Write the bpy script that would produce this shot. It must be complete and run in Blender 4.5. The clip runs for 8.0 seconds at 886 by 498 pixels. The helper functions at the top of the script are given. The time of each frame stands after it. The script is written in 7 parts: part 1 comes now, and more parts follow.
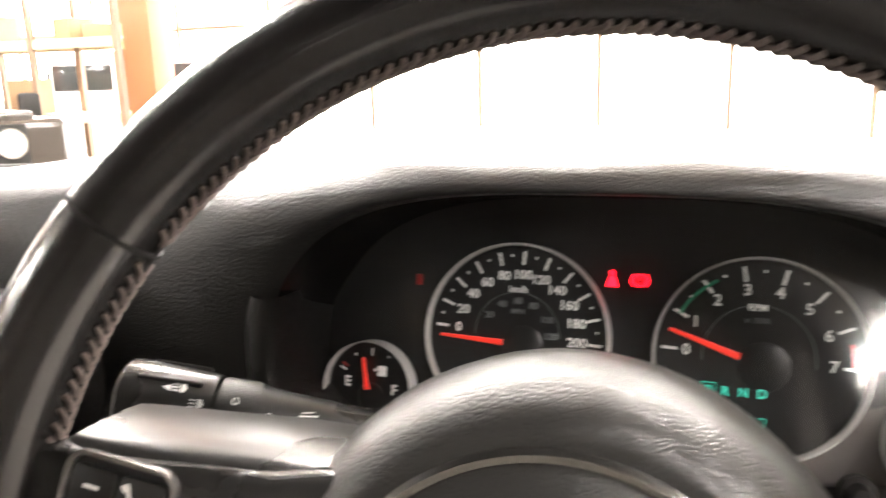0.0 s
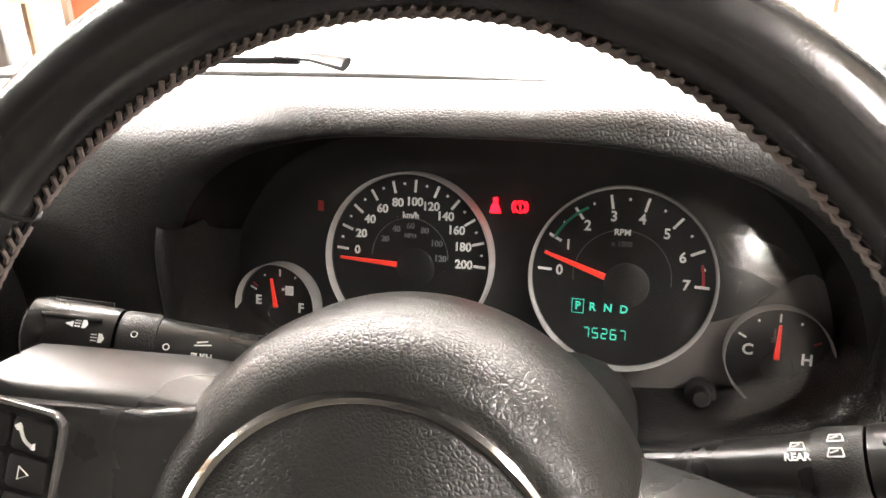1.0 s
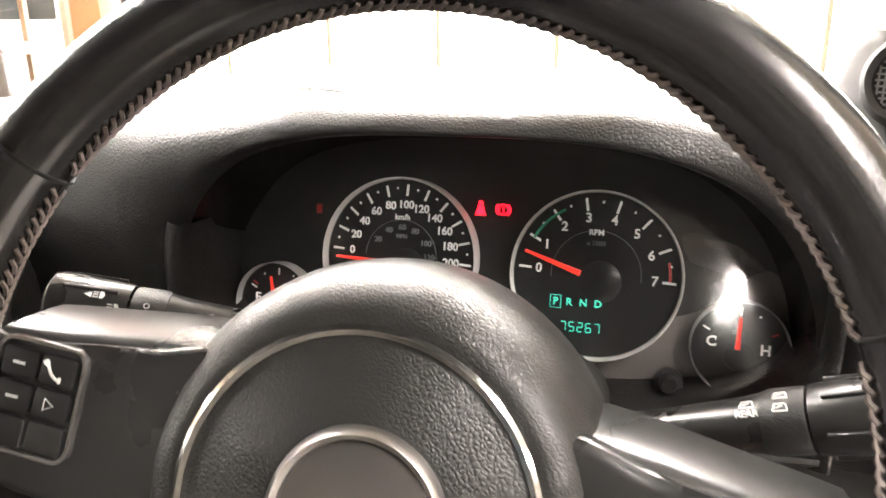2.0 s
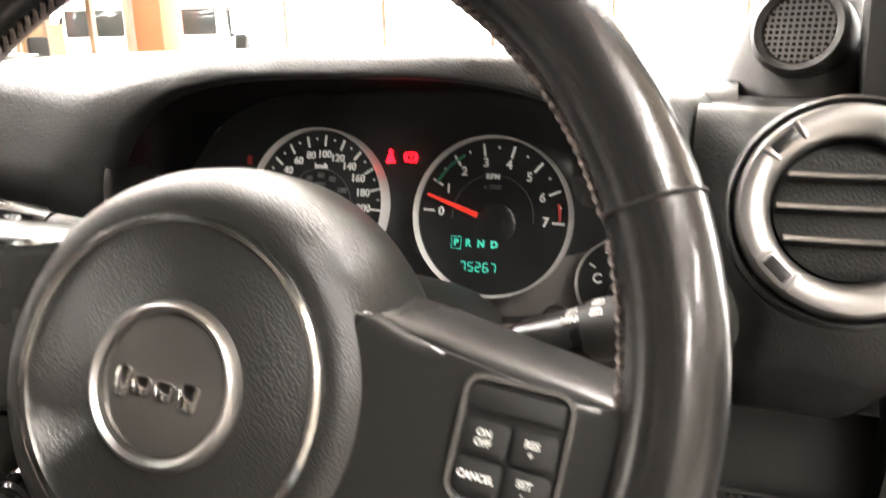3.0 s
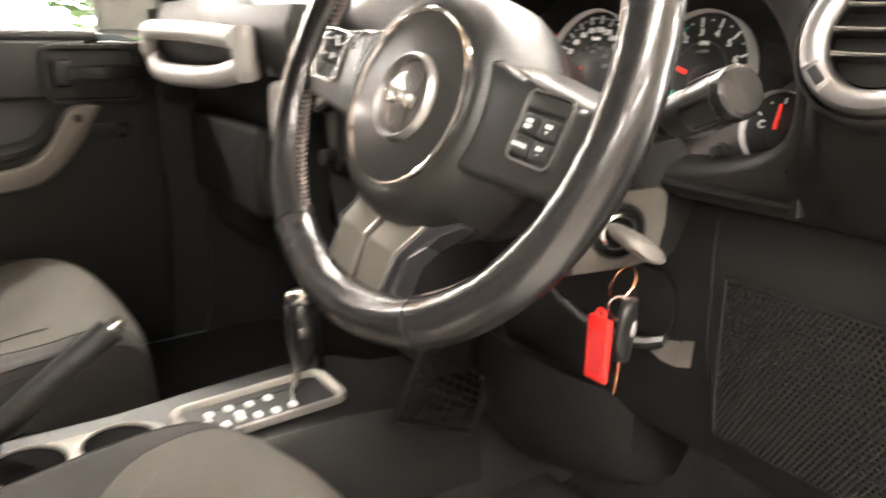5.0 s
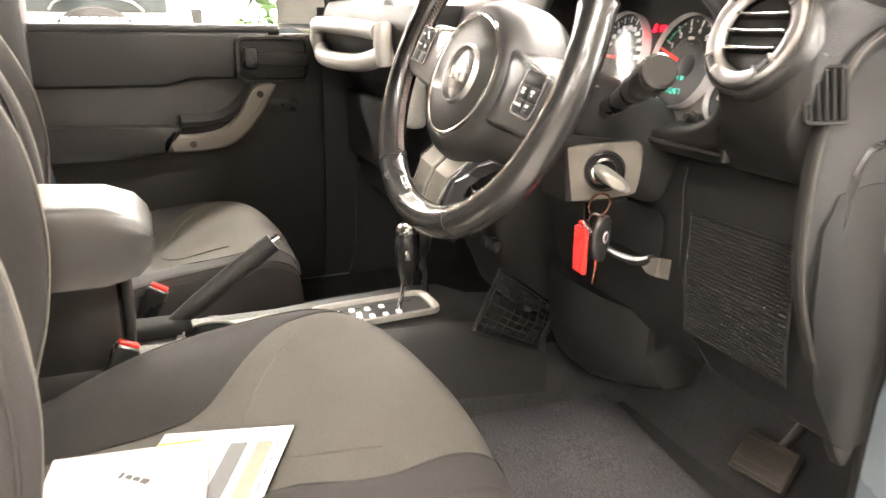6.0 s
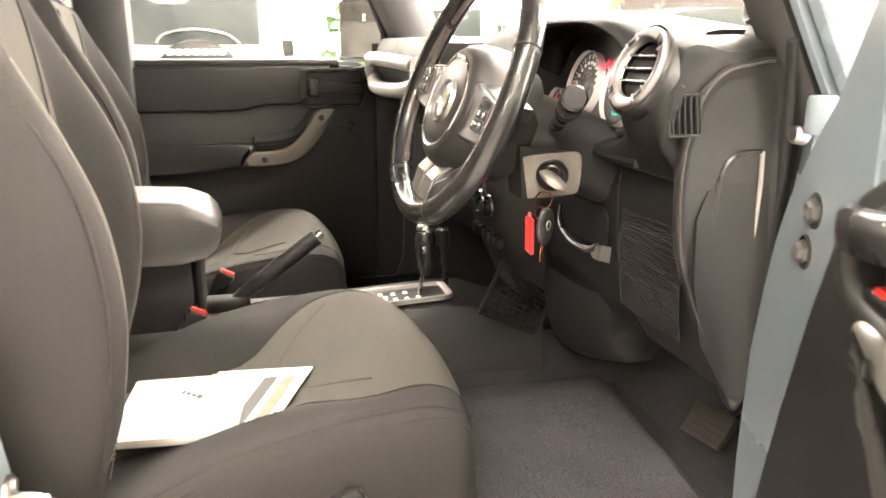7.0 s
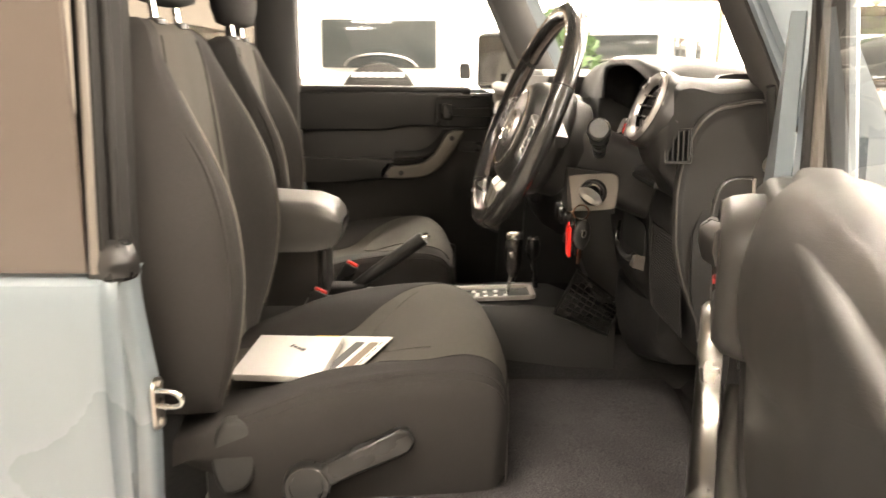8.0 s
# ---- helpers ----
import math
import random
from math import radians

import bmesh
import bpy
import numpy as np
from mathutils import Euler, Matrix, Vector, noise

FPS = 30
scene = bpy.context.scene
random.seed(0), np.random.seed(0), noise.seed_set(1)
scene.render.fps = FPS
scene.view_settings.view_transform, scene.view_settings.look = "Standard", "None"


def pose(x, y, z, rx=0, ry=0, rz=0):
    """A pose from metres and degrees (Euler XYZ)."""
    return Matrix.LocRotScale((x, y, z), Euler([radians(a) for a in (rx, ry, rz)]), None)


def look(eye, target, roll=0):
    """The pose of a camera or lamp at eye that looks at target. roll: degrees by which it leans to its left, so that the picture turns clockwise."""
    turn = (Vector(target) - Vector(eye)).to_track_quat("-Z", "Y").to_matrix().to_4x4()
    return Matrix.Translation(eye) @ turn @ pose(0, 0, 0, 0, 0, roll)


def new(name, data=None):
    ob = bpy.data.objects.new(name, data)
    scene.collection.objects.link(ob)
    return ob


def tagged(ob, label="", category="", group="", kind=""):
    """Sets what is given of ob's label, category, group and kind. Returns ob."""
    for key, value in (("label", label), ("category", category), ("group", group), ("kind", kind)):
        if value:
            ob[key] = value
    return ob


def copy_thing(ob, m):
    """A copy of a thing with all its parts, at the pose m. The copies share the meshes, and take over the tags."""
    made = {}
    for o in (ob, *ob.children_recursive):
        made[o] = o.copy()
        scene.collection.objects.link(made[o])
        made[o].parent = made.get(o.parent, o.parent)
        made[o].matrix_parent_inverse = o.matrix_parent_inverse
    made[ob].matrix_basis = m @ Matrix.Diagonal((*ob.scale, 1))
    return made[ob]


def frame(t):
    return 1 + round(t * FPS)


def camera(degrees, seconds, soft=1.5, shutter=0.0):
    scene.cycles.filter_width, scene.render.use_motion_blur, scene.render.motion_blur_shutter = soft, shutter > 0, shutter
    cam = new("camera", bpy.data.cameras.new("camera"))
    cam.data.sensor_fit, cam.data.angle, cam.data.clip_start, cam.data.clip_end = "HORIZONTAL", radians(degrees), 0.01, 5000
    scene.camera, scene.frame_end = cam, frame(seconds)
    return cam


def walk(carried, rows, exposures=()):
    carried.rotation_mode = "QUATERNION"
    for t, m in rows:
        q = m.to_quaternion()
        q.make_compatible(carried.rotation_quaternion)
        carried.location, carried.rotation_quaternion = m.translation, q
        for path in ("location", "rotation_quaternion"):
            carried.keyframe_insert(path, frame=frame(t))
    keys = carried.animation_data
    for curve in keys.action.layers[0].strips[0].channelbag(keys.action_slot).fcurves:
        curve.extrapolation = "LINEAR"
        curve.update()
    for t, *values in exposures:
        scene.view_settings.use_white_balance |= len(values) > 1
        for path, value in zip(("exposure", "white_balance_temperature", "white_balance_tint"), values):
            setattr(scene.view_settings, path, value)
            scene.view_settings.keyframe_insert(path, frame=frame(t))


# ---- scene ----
cam = camera(60.3, 8.0, 1.5, 0.5)
PATH = [
    (0, (0.03, -0.005, 1.439), (-0.607, 1.84, 1.002), -1.7),
    (0.5, (0.065, -0.009, 1.464), (-0.455, 1.841, 0.909), -1.5),
    (1, (0.078, -0.013, 1.472), (-0.455, 1.769, 0.737), -1.9),
    (1.2, (0.081, -0.014, 1.471), (-0.46, 1.775, 0.758), -2.1),
    (2.3, (0.111, -0.066, 1.443), (-0.418, 1.774, 0.863), -0.2),
    (2.5, (0.143, -0.054, 1.44), (-0.467, 1.746, 0.819), -2.2),
    (3, (0.2, -0.067, 1.412), (-0.473, 1.732, 0.857), -1.3),
    (3.5, (0.255, -0.064, 1.353), (-0.55, 1.687, 0.82), -0.4),
    (4, (0.317, -0.048, 1.328), (-0.698, 1.597, 0.815), 0.8),
    (4.5, (0.403, -0.068, 1.328), (-0.897, 1.355, 0.796), 1.0),
    (5, (0.487, -0.137, 1.326), (-1.115, 0.926, 0.776), 0.7),
    (5.2, (0.54, -0.152, 1.32), (-1.14, 0.78, 0.762), 0.9),
    (6.3, (0.864, -0.172, 1.35), (-0.941, 0.477, 0.783), -0.1),
    (6.5, (0.913, -0.162, 1.357), (-0.91, 0.447, 0.805), -0.6),
    (7, (1.062, -0.127, 1.355), (-0.808, 0.359, 0.839), 0.0),
    (7.5, (1.19, -0.074, 1.365), (-0.728, 0.227, 0.883), 0.7),
    (8, (1.324, 0.012, 1.381), (-0.62, 0.047, 0.915), 0.5),
]
LIGHT = [(0.0, 0.14, 6550, 14), (1.0, 0.08, 6550, 14), (2.4, 0.45, 6550, 13), (3.0, 0.18, 6550, 12), (3.5, 0.0, 6550, 12), (4.1, 0.62, 6650, 12), (4.6, 0.70, 6700, 12), (5.1, 0.55, 6700, 12), (6.3, 1.0, 6750, 12), (7.0, 0.82, 6950, 12), (7.5, 0.62, 7200, 13), (8.0, -0.12, 7400, 13)]
walk(cam, [(t, look(eye, target, roll)) for t, eye, target, roll in PATH], LIGHT)

# ---- light ----
world = bpy.data.worlds.new("hall_air")
world.use_nodes = True
world.node_tree.nodes["Background"].inputs[0].default_value = (1.0, 0.95, 0.88, 1)
world.node_tree.nodes["Background"].inputs[1].default_value = 0.05
scene.world = world
scene.view_settings.exposure = 0.0


# ---- materials ----
def mat(name, color, rough=0.5, metal=0.0, spec=0.5, grain=0.0, grain_scale=300.0, cell=False, vary=0.15, vary_scale=9.0,
        emit=None, power=0.0, coat=0.0, mottle=0.0):
    m = bpy.data.materials.new(name)
    m.use_nodes = True
    nt = m.node_tree
    b = nt.nodes["Principled BSDF"]
    b.inputs["Base Color"].default_value = (*color, 1)
    b.inputs["Roughness"].default_value = rough
    b.inputs["Metallic"].default_value = metal
    b.inputs["Specular IOR Level"].default_value = spec
    b.inputs["Coat Weight"].default_value = coat
    b.inputs["Coat Roughness"].default_value = 0.08
    co = nt.nodes.new("ShaderNodeTexCoord")
    if vary:
        n = nt.nodes.new("ShaderNodeTexNoise")
        n.inputs["Scale"].default_value, n.inputs["Detail"].default_value = vary_scale, 6
        nt.links.new(co.outputs["Object"], n.inputs["Vector"])
        r = nt.nodes.new("ShaderNodeMapRange")
        r.inputs["To Min"].default_value, r.inputs["To Max"].default_value = 1 - vary, 1 + vary
        nt.links.new(n.outputs["Fac"], r.inputs["Value"])
        mul = nt.nodes.new("ShaderNodeVectorMath")
        mul.operation = "SCALE"
        mul.inputs[0].default_value = color
        nt.links.new(r.outputs["Result"], mul.inputs["Scale"])
        last = mul.outputs["Vector"]
        if mottle:
            n2 = nt.nodes.new("ShaderNodeTexNoise")
            n2.inputs["Scale"].default_value, n2.inputs["Detail"].default_value = grain_scale, 3
            nt.links.new(co.outputs["Object"], n2.inputs["Vector"])
            r2 = nt.nodes.new("ShaderNodeMapRange")
            r2.inputs["From Min"].default_value, r2.inputs["From Max"].default_value = 0.3, 0.7
            r2.inputs["To Min"].default_value, r2.inputs["To Max"].default_value = 1 - mottle, 1 + mottle
            nt.links.new(n2.outputs["Fac"], r2.inputs["Value"])
            mul2 = nt.nodes.new("ShaderNodeVectorMath")
            mul2.operation = "SCALE"
            nt.links.new(last, mul2.inputs[0])
            nt.links.new(r2.outputs["Result"], mul2.inputs["Scale"])
            last = mul2.outputs["Vector"]
        nt.links.new(last, b.inputs["Base Color"])
        r3 = nt.nodes.new("ShaderNodeMapRange")
        r3.inputs["To Min"].default_value, r3.inputs["To Max"].default_value = max(rough - 0.08, 0.02), min(rough + 0.08, 1)
        nt.links.new(n.outputs["Fac"], r3.inputs["Value"])
        nt.links.new(r3.outputs["Result"], b.inputs["Roughness"])
    if grain:
        if cell:
            g = nt.nodes.new("ShaderNodeTexVoronoi")
            g.feature = "DISTANCE_TO_EDGE"
            g.inputs["Scale"].default_value = grain_scale
            warp = nt.nodes.new("ShaderNodeTexNoise")
            warp.inputs["Scale"].default_value = grain_scale * 0.4
            nt.links.new(co.outputs["Object"], warp.inputs["Vector"])
            add = nt.nodes.new("ShaderNodeVectorMath")
            add.operation = "MULTIPLY_ADD"
            add.inputs[1].default_value = (0.7 / grain_scale,) * 3
            nt.links.new(warp.outputs["Color"], add.inputs[0])
            nt.links.new(co.outputs["Object"], add.inputs[2])
            nt.links.new(add.outputs["Vector"], g.inputs["Vector"])
            lim = nt.nodes.new("ShaderNodeMapRange")
            lim.inputs["From Max"].default_value = 0.25
            nt.links.new(g.outputs["Distance"], lim.inputs["Value"])
            out = lim.outputs["Result"]
        else:
            g = nt.nodes.new("ShaderNodeTexNoise")
            g.inputs["Scale"].default_value, g.inputs["Detail"].default_value = grain_scale, 4
            nt.links.new(co.outputs["Object"], g.inputs["Vector"])
            out = g.outputs["Fac"]
        bump = nt.nodes.new("ShaderNodeBump")
        bump.inputs["Strength"].default_value = grain
        bump.inputs["Distance"].default_value = 0.4 / grain_scale
        nt.links.new(out, bump.inputs["Height"])
        nt.links.new(bump.outputs["Normal"], b.inputs["Normal"])
    if emit:
        b.inputs["Emission Color"].default_value = (*emit, 1)
        b.inputs["Emission Strength"].default_value = power
    return m


def clear(name, tint, gloss, rough=0.02, slant=0.6):
    """Thin clear sheet: passes light straight on and mirrors a little, more so at a slant."""
    m = bpy.data.materials.new(name)
    m.use_nodes = True
    nt = m.node_tree
    nt.nodes.remove(nt.nodes["Principled BSDF"])
    t, g, mix = nt.nodes.new("ShaderNodeBsdfTransparent"), nt.nodes.new("ShaderNodeBsdfGlossy"), nt.nodes.new("ShaderNodeMixShader")
    t.inputs[0].default_value = (*tint, 1)
    g.inputs["Roughness"].default_value = rough
    w, p, s = nt.nodes.new("ShaderNodeLayerWeight"), nt.nodes.new("ShaderNodeMath"), nt.nodes.new("ShaderNodeMath")
    p.operation, s.operation, s.use_clamp = "POWER", "MULTIPLY_ADD", True
    p.inputs[1].default_value = 4.0
    s.inputs[1].default_value, s.inputs[2].default_value = slant, gloss
    nt.links.new(w.outputs["Facing"], p.inputs[0])
    nt.links.new(p.outputs[0], s.inputs[0])
    nt.links.new(s.outputs[0], mix.inputs[0])
    nt.links.new(t.outputs[0], mix.inputs[1])
    nt.links.new(g.outputs[0], mix.inputs[2])
    nt.links.new(mix.outputs[0], nt.nodes["Material Output"].inputs[0])
    return m


PLASTIC = mat("black_grained_plastic", (0.0175, 0.0168, 0.016), 0.42, grain=0.22, grain_scale=700, cell=True, vary=0.12)
PLASTIC_SMOOTH = mat("black_smooth_plastic", (0.018, 0.0174, 0.0168), 0.28, grain=0.08, grain_scale=900, vary=0.12)
PLASTIC_GREY = mat("grey_trim_plastic", (0.023, 0.0215, 0.020), 0.5, grain=0.3, grain_scale=900, cell=True, vary=0.12)
DASH_CORNER = mat("dash_corner_vinyl", (0.0115, 0.0108, 0.0102), 0.42, spec=0.28, grain=0.2, grain_scale=430, cell=True, vary=0.12)
DASH = mat("dash_vinyl", (0.0145, 0.0138, 0.013), 0.31, grain=0.26, grain_scale=430, cell=True, vary=0.12)
PAD = mat("pad_vinyl", (0.0175, 0.0168, 0.0156), 0.32, grain=0.23, grain_scale=520, cell=True, vary=0.1)
LEATHER = mat("rim_leather", (0.017, 0.016, 0.0155), 0.25, coat=0.4, grain=0.06, grain_scale=700, cell=True, vary=0.05, vary_scale=5)
THREAD = mat("stitch_thread", (0.13, 0.105, 0.095), 0.8, vary=0.2)
FABRIC = mat("seat_cloth", (0.070, 0.0655, 0.057), 0.85, spec=0.2, grain=0.7, grain_scale=1100, vary=0.18, vary_scale=7, mottle=0.25)
PIPING = mat("pale_piping", (0.14, 0.13, 0.115), 0.8, spec=0.2, vary=0.15, vary_scale=40)
FABRIC_SIDE = mat("seat_side_cloth", (0.031, 0.0285, 0.0272), 0.85, spec=0.2, grain=0.7, grain_scale=1100, vary=0.18, vary_scale=7, mottle=0.25)
ARMREST = mat("armrest_vinyl", (0.050, 0.048, 0.045), 0.40, spec=0.7, grain=0.08, grain_scale=600, cell=True, vary=0.06)
FLOOR_MAT = mat("grey_mat", (0.050, 0.047, 0.0485), 0.95, spec=0.1, grain=0.8, grain_scale=420, vary=0.45, vary_scale=9, mottle=0.6)
PEDAL = mat("worn_pedal", (0.036, 0.030, 0.024), 0.5, metal=0.2, vary=0.3, vary_scale=40)
CARPET = mat("carpet", (0.028, 0.027, 0.027), 0.95, spec=0.1, grain=1.0, grain_scale=500, vary=0.3, vary_scale=14, mottle=0.5)
PAINT = mat("blue_grey_paint", (0.172, 0.205, 0.228), 0.28, coat=0.6, vary=0.05, vary_scale=3)
CHROME = mat("chrome", (0.75, 0.74, 0.72), 0.12, metal=1.0, vary=0.05, vary_scale=40)
# grey that stands in for the bright reflection in the instrument cover
CLUSTER_SHEEN = mat("cluster_sheen", (0.11, 0.10, 0.095), 0.38, vary=0.08)
BEZEL = mat("bezel_silver", (0.93, 0.92, 0.90), 0.16, metal=0.25, vary=0.04)
LIP = mat("slat_lip_bright", (0.30, 0.29, 0.28), 0.22, metal=0.8, vary=0.0)
SLAT = mat("slat_gloss_black", (0.02, 0.019, 0.018), 0.16, vary=0.0)
GRAB = mat("grab_bar_silver", (0.62, 0.60, 0.57), 0.34, metal=0.25, vary=0.05)
GRILLE = mat("mesh_black_plastic", (0.017, 0.0165, 0.016), 0.30, vary=0.1)
KNEE = mat("matt_black_plastic", (0.0105, 0.0100, 0.0096), 0.55, spec=0.35, grain=0.4, grain_scale=800, cell=True, vary=0.12)
SATIN = mat("satin_silver", (0.42, 0.41, 0.40), 0.36, metal=1.0, grain=0.1, grain_scale=1500, vary=0.08)
SILVER_PLASTIC = mat("silver_paint_plastic", (0.30, 0.285, 0.26), 0.42, metal=0.5, vary=0.08)
TAUPE_DARK = mat("dark_taupe_plastic", (0.075, 0.066, 0.058), 0.34, vary=0.08)
TAUPE = mat("taupe_plastic", (0.17, 0.155, 0.135), 0.42, metal=0.35, vary=0.08)
CHAMPAGNE = mat("champagne_silver", (0.31, 0.295, 0.26), 0.34, metal=0.8, grain=0.06, grain_scale=1500, vary=0.08)
SPOKE_DARK = mat("spoke_dark_gloss", (0.022, 0.021, 0.022), 0.22, vary=0.08)
PEWTER = mat("pewter_plastic", (0.20, 0.19, 0.175), 0.30, metal=0.75, grain=0.05, grain_scale=1500, vary=0.08)
END_CAP = mat("end_cap_vinyl", (0.0165, 0.0155, 0.0145), 0.5, spec=0.3, grain=0.22, grain_scale=700, cell=True, vary=0.12)
DOOR_PAD = mat("door_pad_vinyl", (0.027, 0.0255, 0.0235), 0.42, spec=0.3, grain=0.12, grain_scale=500, cell=True, vary=0.15)
LINING = mat("hood_lining_black", (0.010, 0.0096, 0.0093), 0.24, grain=0.06, grain_scale=600, cell=True, vary=0.1)
# paler vinyl that paints the gloss highlight along the end cap's ridge
BEAD = mat("bead_highlight_vinyl", (0.050, 0.046, 0.042), 0.38, vary=0.15, vary_scale=20)
# near-black that paints the shade inside vents and cup wells
VOID = mat("shade_black", (0.004, 0.004, 0.004), 0.9, spec=0.05, vary=0.0)
SWITCH = mat("switch_black", (0.016, 0.0155, 0.015), 0.5, spec=0.35, vary=0.05)
BADGE = mat("badge_grey_metal", (0.16, 0.15, 0.14), 0.22, metal=0.7, vary=0.05)
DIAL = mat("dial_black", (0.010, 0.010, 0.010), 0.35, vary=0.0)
DIAL_GREY = mat("cluster_grey", (0.012, 0.0115, 0.0115), 0.4, vary=0.1)
# white print with an added faint glow, on plain unlit marks too
GLOW_PRINT = mat("white_print_glow", (0.72, 0.72, 0.70), 0.5, vary=0.0, emit=(1, 0.98, 0.94), power=0.12)
DIM_PRINT = mat("dim_print", (0.16, 0.17, 0.17), 0.5, vary=0.0)
# the needles' red carries some added glow
RED = mat("needle_red", (0.75, 0.03, 0.02), 0.4, vary=0.0, emit=(1, 0.06, 0.03), power=0.45)
RED_DIM = mat("red_print", (0.5, 0.03, 0.03), 0.5, vary=0.0)
GREEN = mat("green_print", (0.02, 0.30, 0.16), 0.5, vary=0.0)
TEAL = mat("display_teal", (0.02, 0.2, 0.15), 0.5, vary=0.0, emit=(0.06, 0.85, 0.58), power=0.75)
WARN = mat("warning_red_light", (0.5, 0.0, 0.02), 0.5, vary=0.0, emit=(1.0, 0.006, 0.014), power=8.0)
RED_PLASTIC = mat("red_plastic", (0.72, 0.025, 0.02), 0.3, vary=0.05)
COPPER = mat("copper_wire", (0.75, 0.36, 0.22), 0.25, metal=1.0, vary=0.05)
STEEL = mat("steel", (0.50, 0.48, 0.45), 0.3, metal=1.0, vary=0.1, vary_scale=60)
RUBBER = mat("rubber", (0.018, 0.0172, 0.0165), 0.7, spec=0.2, grain=0.3, grain_scale=300, vary=0.2)
PAPER = mat("white_paper", (0.80, 0.79, 0.76), 0.5, vary=0.03)
INK = mat("grey_ink", (0.10, 0.10, 0.10), 0.6, vary=0.0)
INK_WARM = mat("brown_ink", (0.25, 0.20, 0.15), 0.6, vary=0.2, vary_scale=60)
INK_YELLOW = mat("yellow_ink", (0.75, 0.52, 0.08), 0.6, vary=0.0)
GLASS = clear("clear_glass", (0.96, 0.97, 0.96), 0.04)
LENS = clear("gauge_lens", (0.95, 0.95, 0.95), 0.04, 0.10, slant=0.02)
SMOKED = clear("smoked_clear_glass", (0.26, 0.245, 0.225), 0.05)
TRIM_STRIP = mat("worn_grey_rubber", (0.12, 0.105, 0.09), 0.5, vary=0.2, vary_scale=12)
TINT = mat("smoked_glass", (0.095, 0.078, 0.066), 0.18, spec=0.6, vary=0.1, vary_scale=2)
HALL_FLOOR = mat("hall_floor_tiles", (0.46, 0.44, 0.42), 0.2, vary=0.1, vary_scale=0.6)
HALL_WALL = mat("hall_wall", (0.5, 0.47, 0.43), 0.8, vary=0.06, vary_scale=0.5)
HALL_CEIL = mat("hall_ceiling", (0.38, 0.33, 0.27), 0.8, vary=0.1, vary_scale=0.5)
BEAM = mat("brown_steel", (0.22, 0.15, 0.10), 0.6, vary=0.2, vary_scale=2)
ORANGE = mat("orange_red_paint", (0.42, 0.09, 0.035), 0.5, vary=0.1, vary_scale=2)
WHITE_CAR = mat("white_car_paint", (0.66, 0.66, 0.64), 0.25, coat=0.5, vary=0.03, vary_scale=2)
DARK_CAR = mat("dark_car_paint", (0.030, 0.024, 0.020), 0.25, coat=0.5, vary=0.03, vary_scale=2)
DARK_GLASS = mat("dark_car_glass", (0.03, 0.035, 0.035), 0.08, spec=0.6, vary=0.0)
LEAF = mat("leaf_green", (0.05, 0.10, 0.03), 0.6, vary=0.3, vary_scale=30)
BARK = mat("bark_brown", (0.12, 0.08, 0.05), 0.9, vary=0.3, vary_scale=20)
CARDBOARD = mat("brown_cardboard", (0.32, 0.20, 0.11), 0.85, vary=0.15, vary_scale=6)
PALE_STEEL = mat("cream_steel", (0.62, 0.52, 0.36), 0.5, vary=0.1, vary_scale=3)
POT = mat("pot_clay", (0.30, 0.16, 0.10), 0.8, vary=0.15)
LAMP = mat("lamp_diffuser", (0.8, 0.8, 0.8), 0.5, vary=0.0, emit=(1.0, 0.955, 0.885), power=190.0)
HALL_BROWN = mat("brown_hall_panel", (0.30, 0.21, 0.14), 0.7, vary=0.3, vary_scale=0.9)
# added glow on the west side, indoors, to brighten the cabin
WEST_GLOW = mat("west_glow_panel", (0.8, 0.8, 0.8), 1.0, vary=0.0, emit=(1.0, 0.96, 0.90), power=13.0)
SKYGLOW = mat("bright_outdoors", (0.8, 0.8, 0.8), 1.0, vary=0.0, emit=(1.0, 0.97, 0.92), power=20.0)


# ---- tools ----
def thing(name, label, category, m=None, group="", kind=""):
    ob = new(name)
    ob.empty_display_size = 0.05
    if m is not None:
        ob.matrix_basis = m
    return tagged(ob, label, category, group, kind)


def part(name, bm, material, parent=None, label="", sharp=38, smooth=True):
    """Links a bmesh as one mesh object under a thing or a part."""
    bmesh.ops.recalc_face_normals(bm, faces=bm.faces)
    limit = radians(sharp)
    for f in bm.faces:
        f.smooth = smooth
    for e in bm.edges:
        if len(e.link_faces) == 2 and e.calc_face_angle(0) > limit:
            e.smooth = False
    me = bpy.data.meshes.new(name)
    bm.to_mesh(me)
    bm.free()
    me.materials.append(material)
    ob = new(name, me)
    if parent is not None:
        ob.parent = parent
    if label:
        tagged(ob, label)
    return ob


def solo(name, bm, material, label, category, kind="", group="", sharp=38):
    return tagged(part(name, bm, material, None, "", sharp), label, category, group, kind)


def moved(bm, m):
    bmesh.ops.transform(bm, matrix=m, verts=bm.verts)
    return bm


def join(*bms):
    out = bmesh.new()
    for b in bms:
        me = bpy.data.meshes.new("tmp")
        b.to_mesh(me)
        b.free()
        out.from_mesh(me)
        bpy.data.meshes.remove(me)
    return out


def box(c, s, bevel=0.0, seg=2, m=None):
    bm = bmesh.new()
    bmesh.ops.create_cube(bm, size=1)
    for v in bm.verts:
        v.co = Vector((v.co.x * s[0], v.co.y * s[1], v.co.z * s[2]))
    if bevel:
        bmesh.ops.bevel(bm, geom=list(bm.edges), offset=bevel, segments=seg, profile=0.5, affect="EDGES")
    moved(bm, Matrix.Translation(c) if m is None else Matrix.Translation(c) @ m)
    return bm


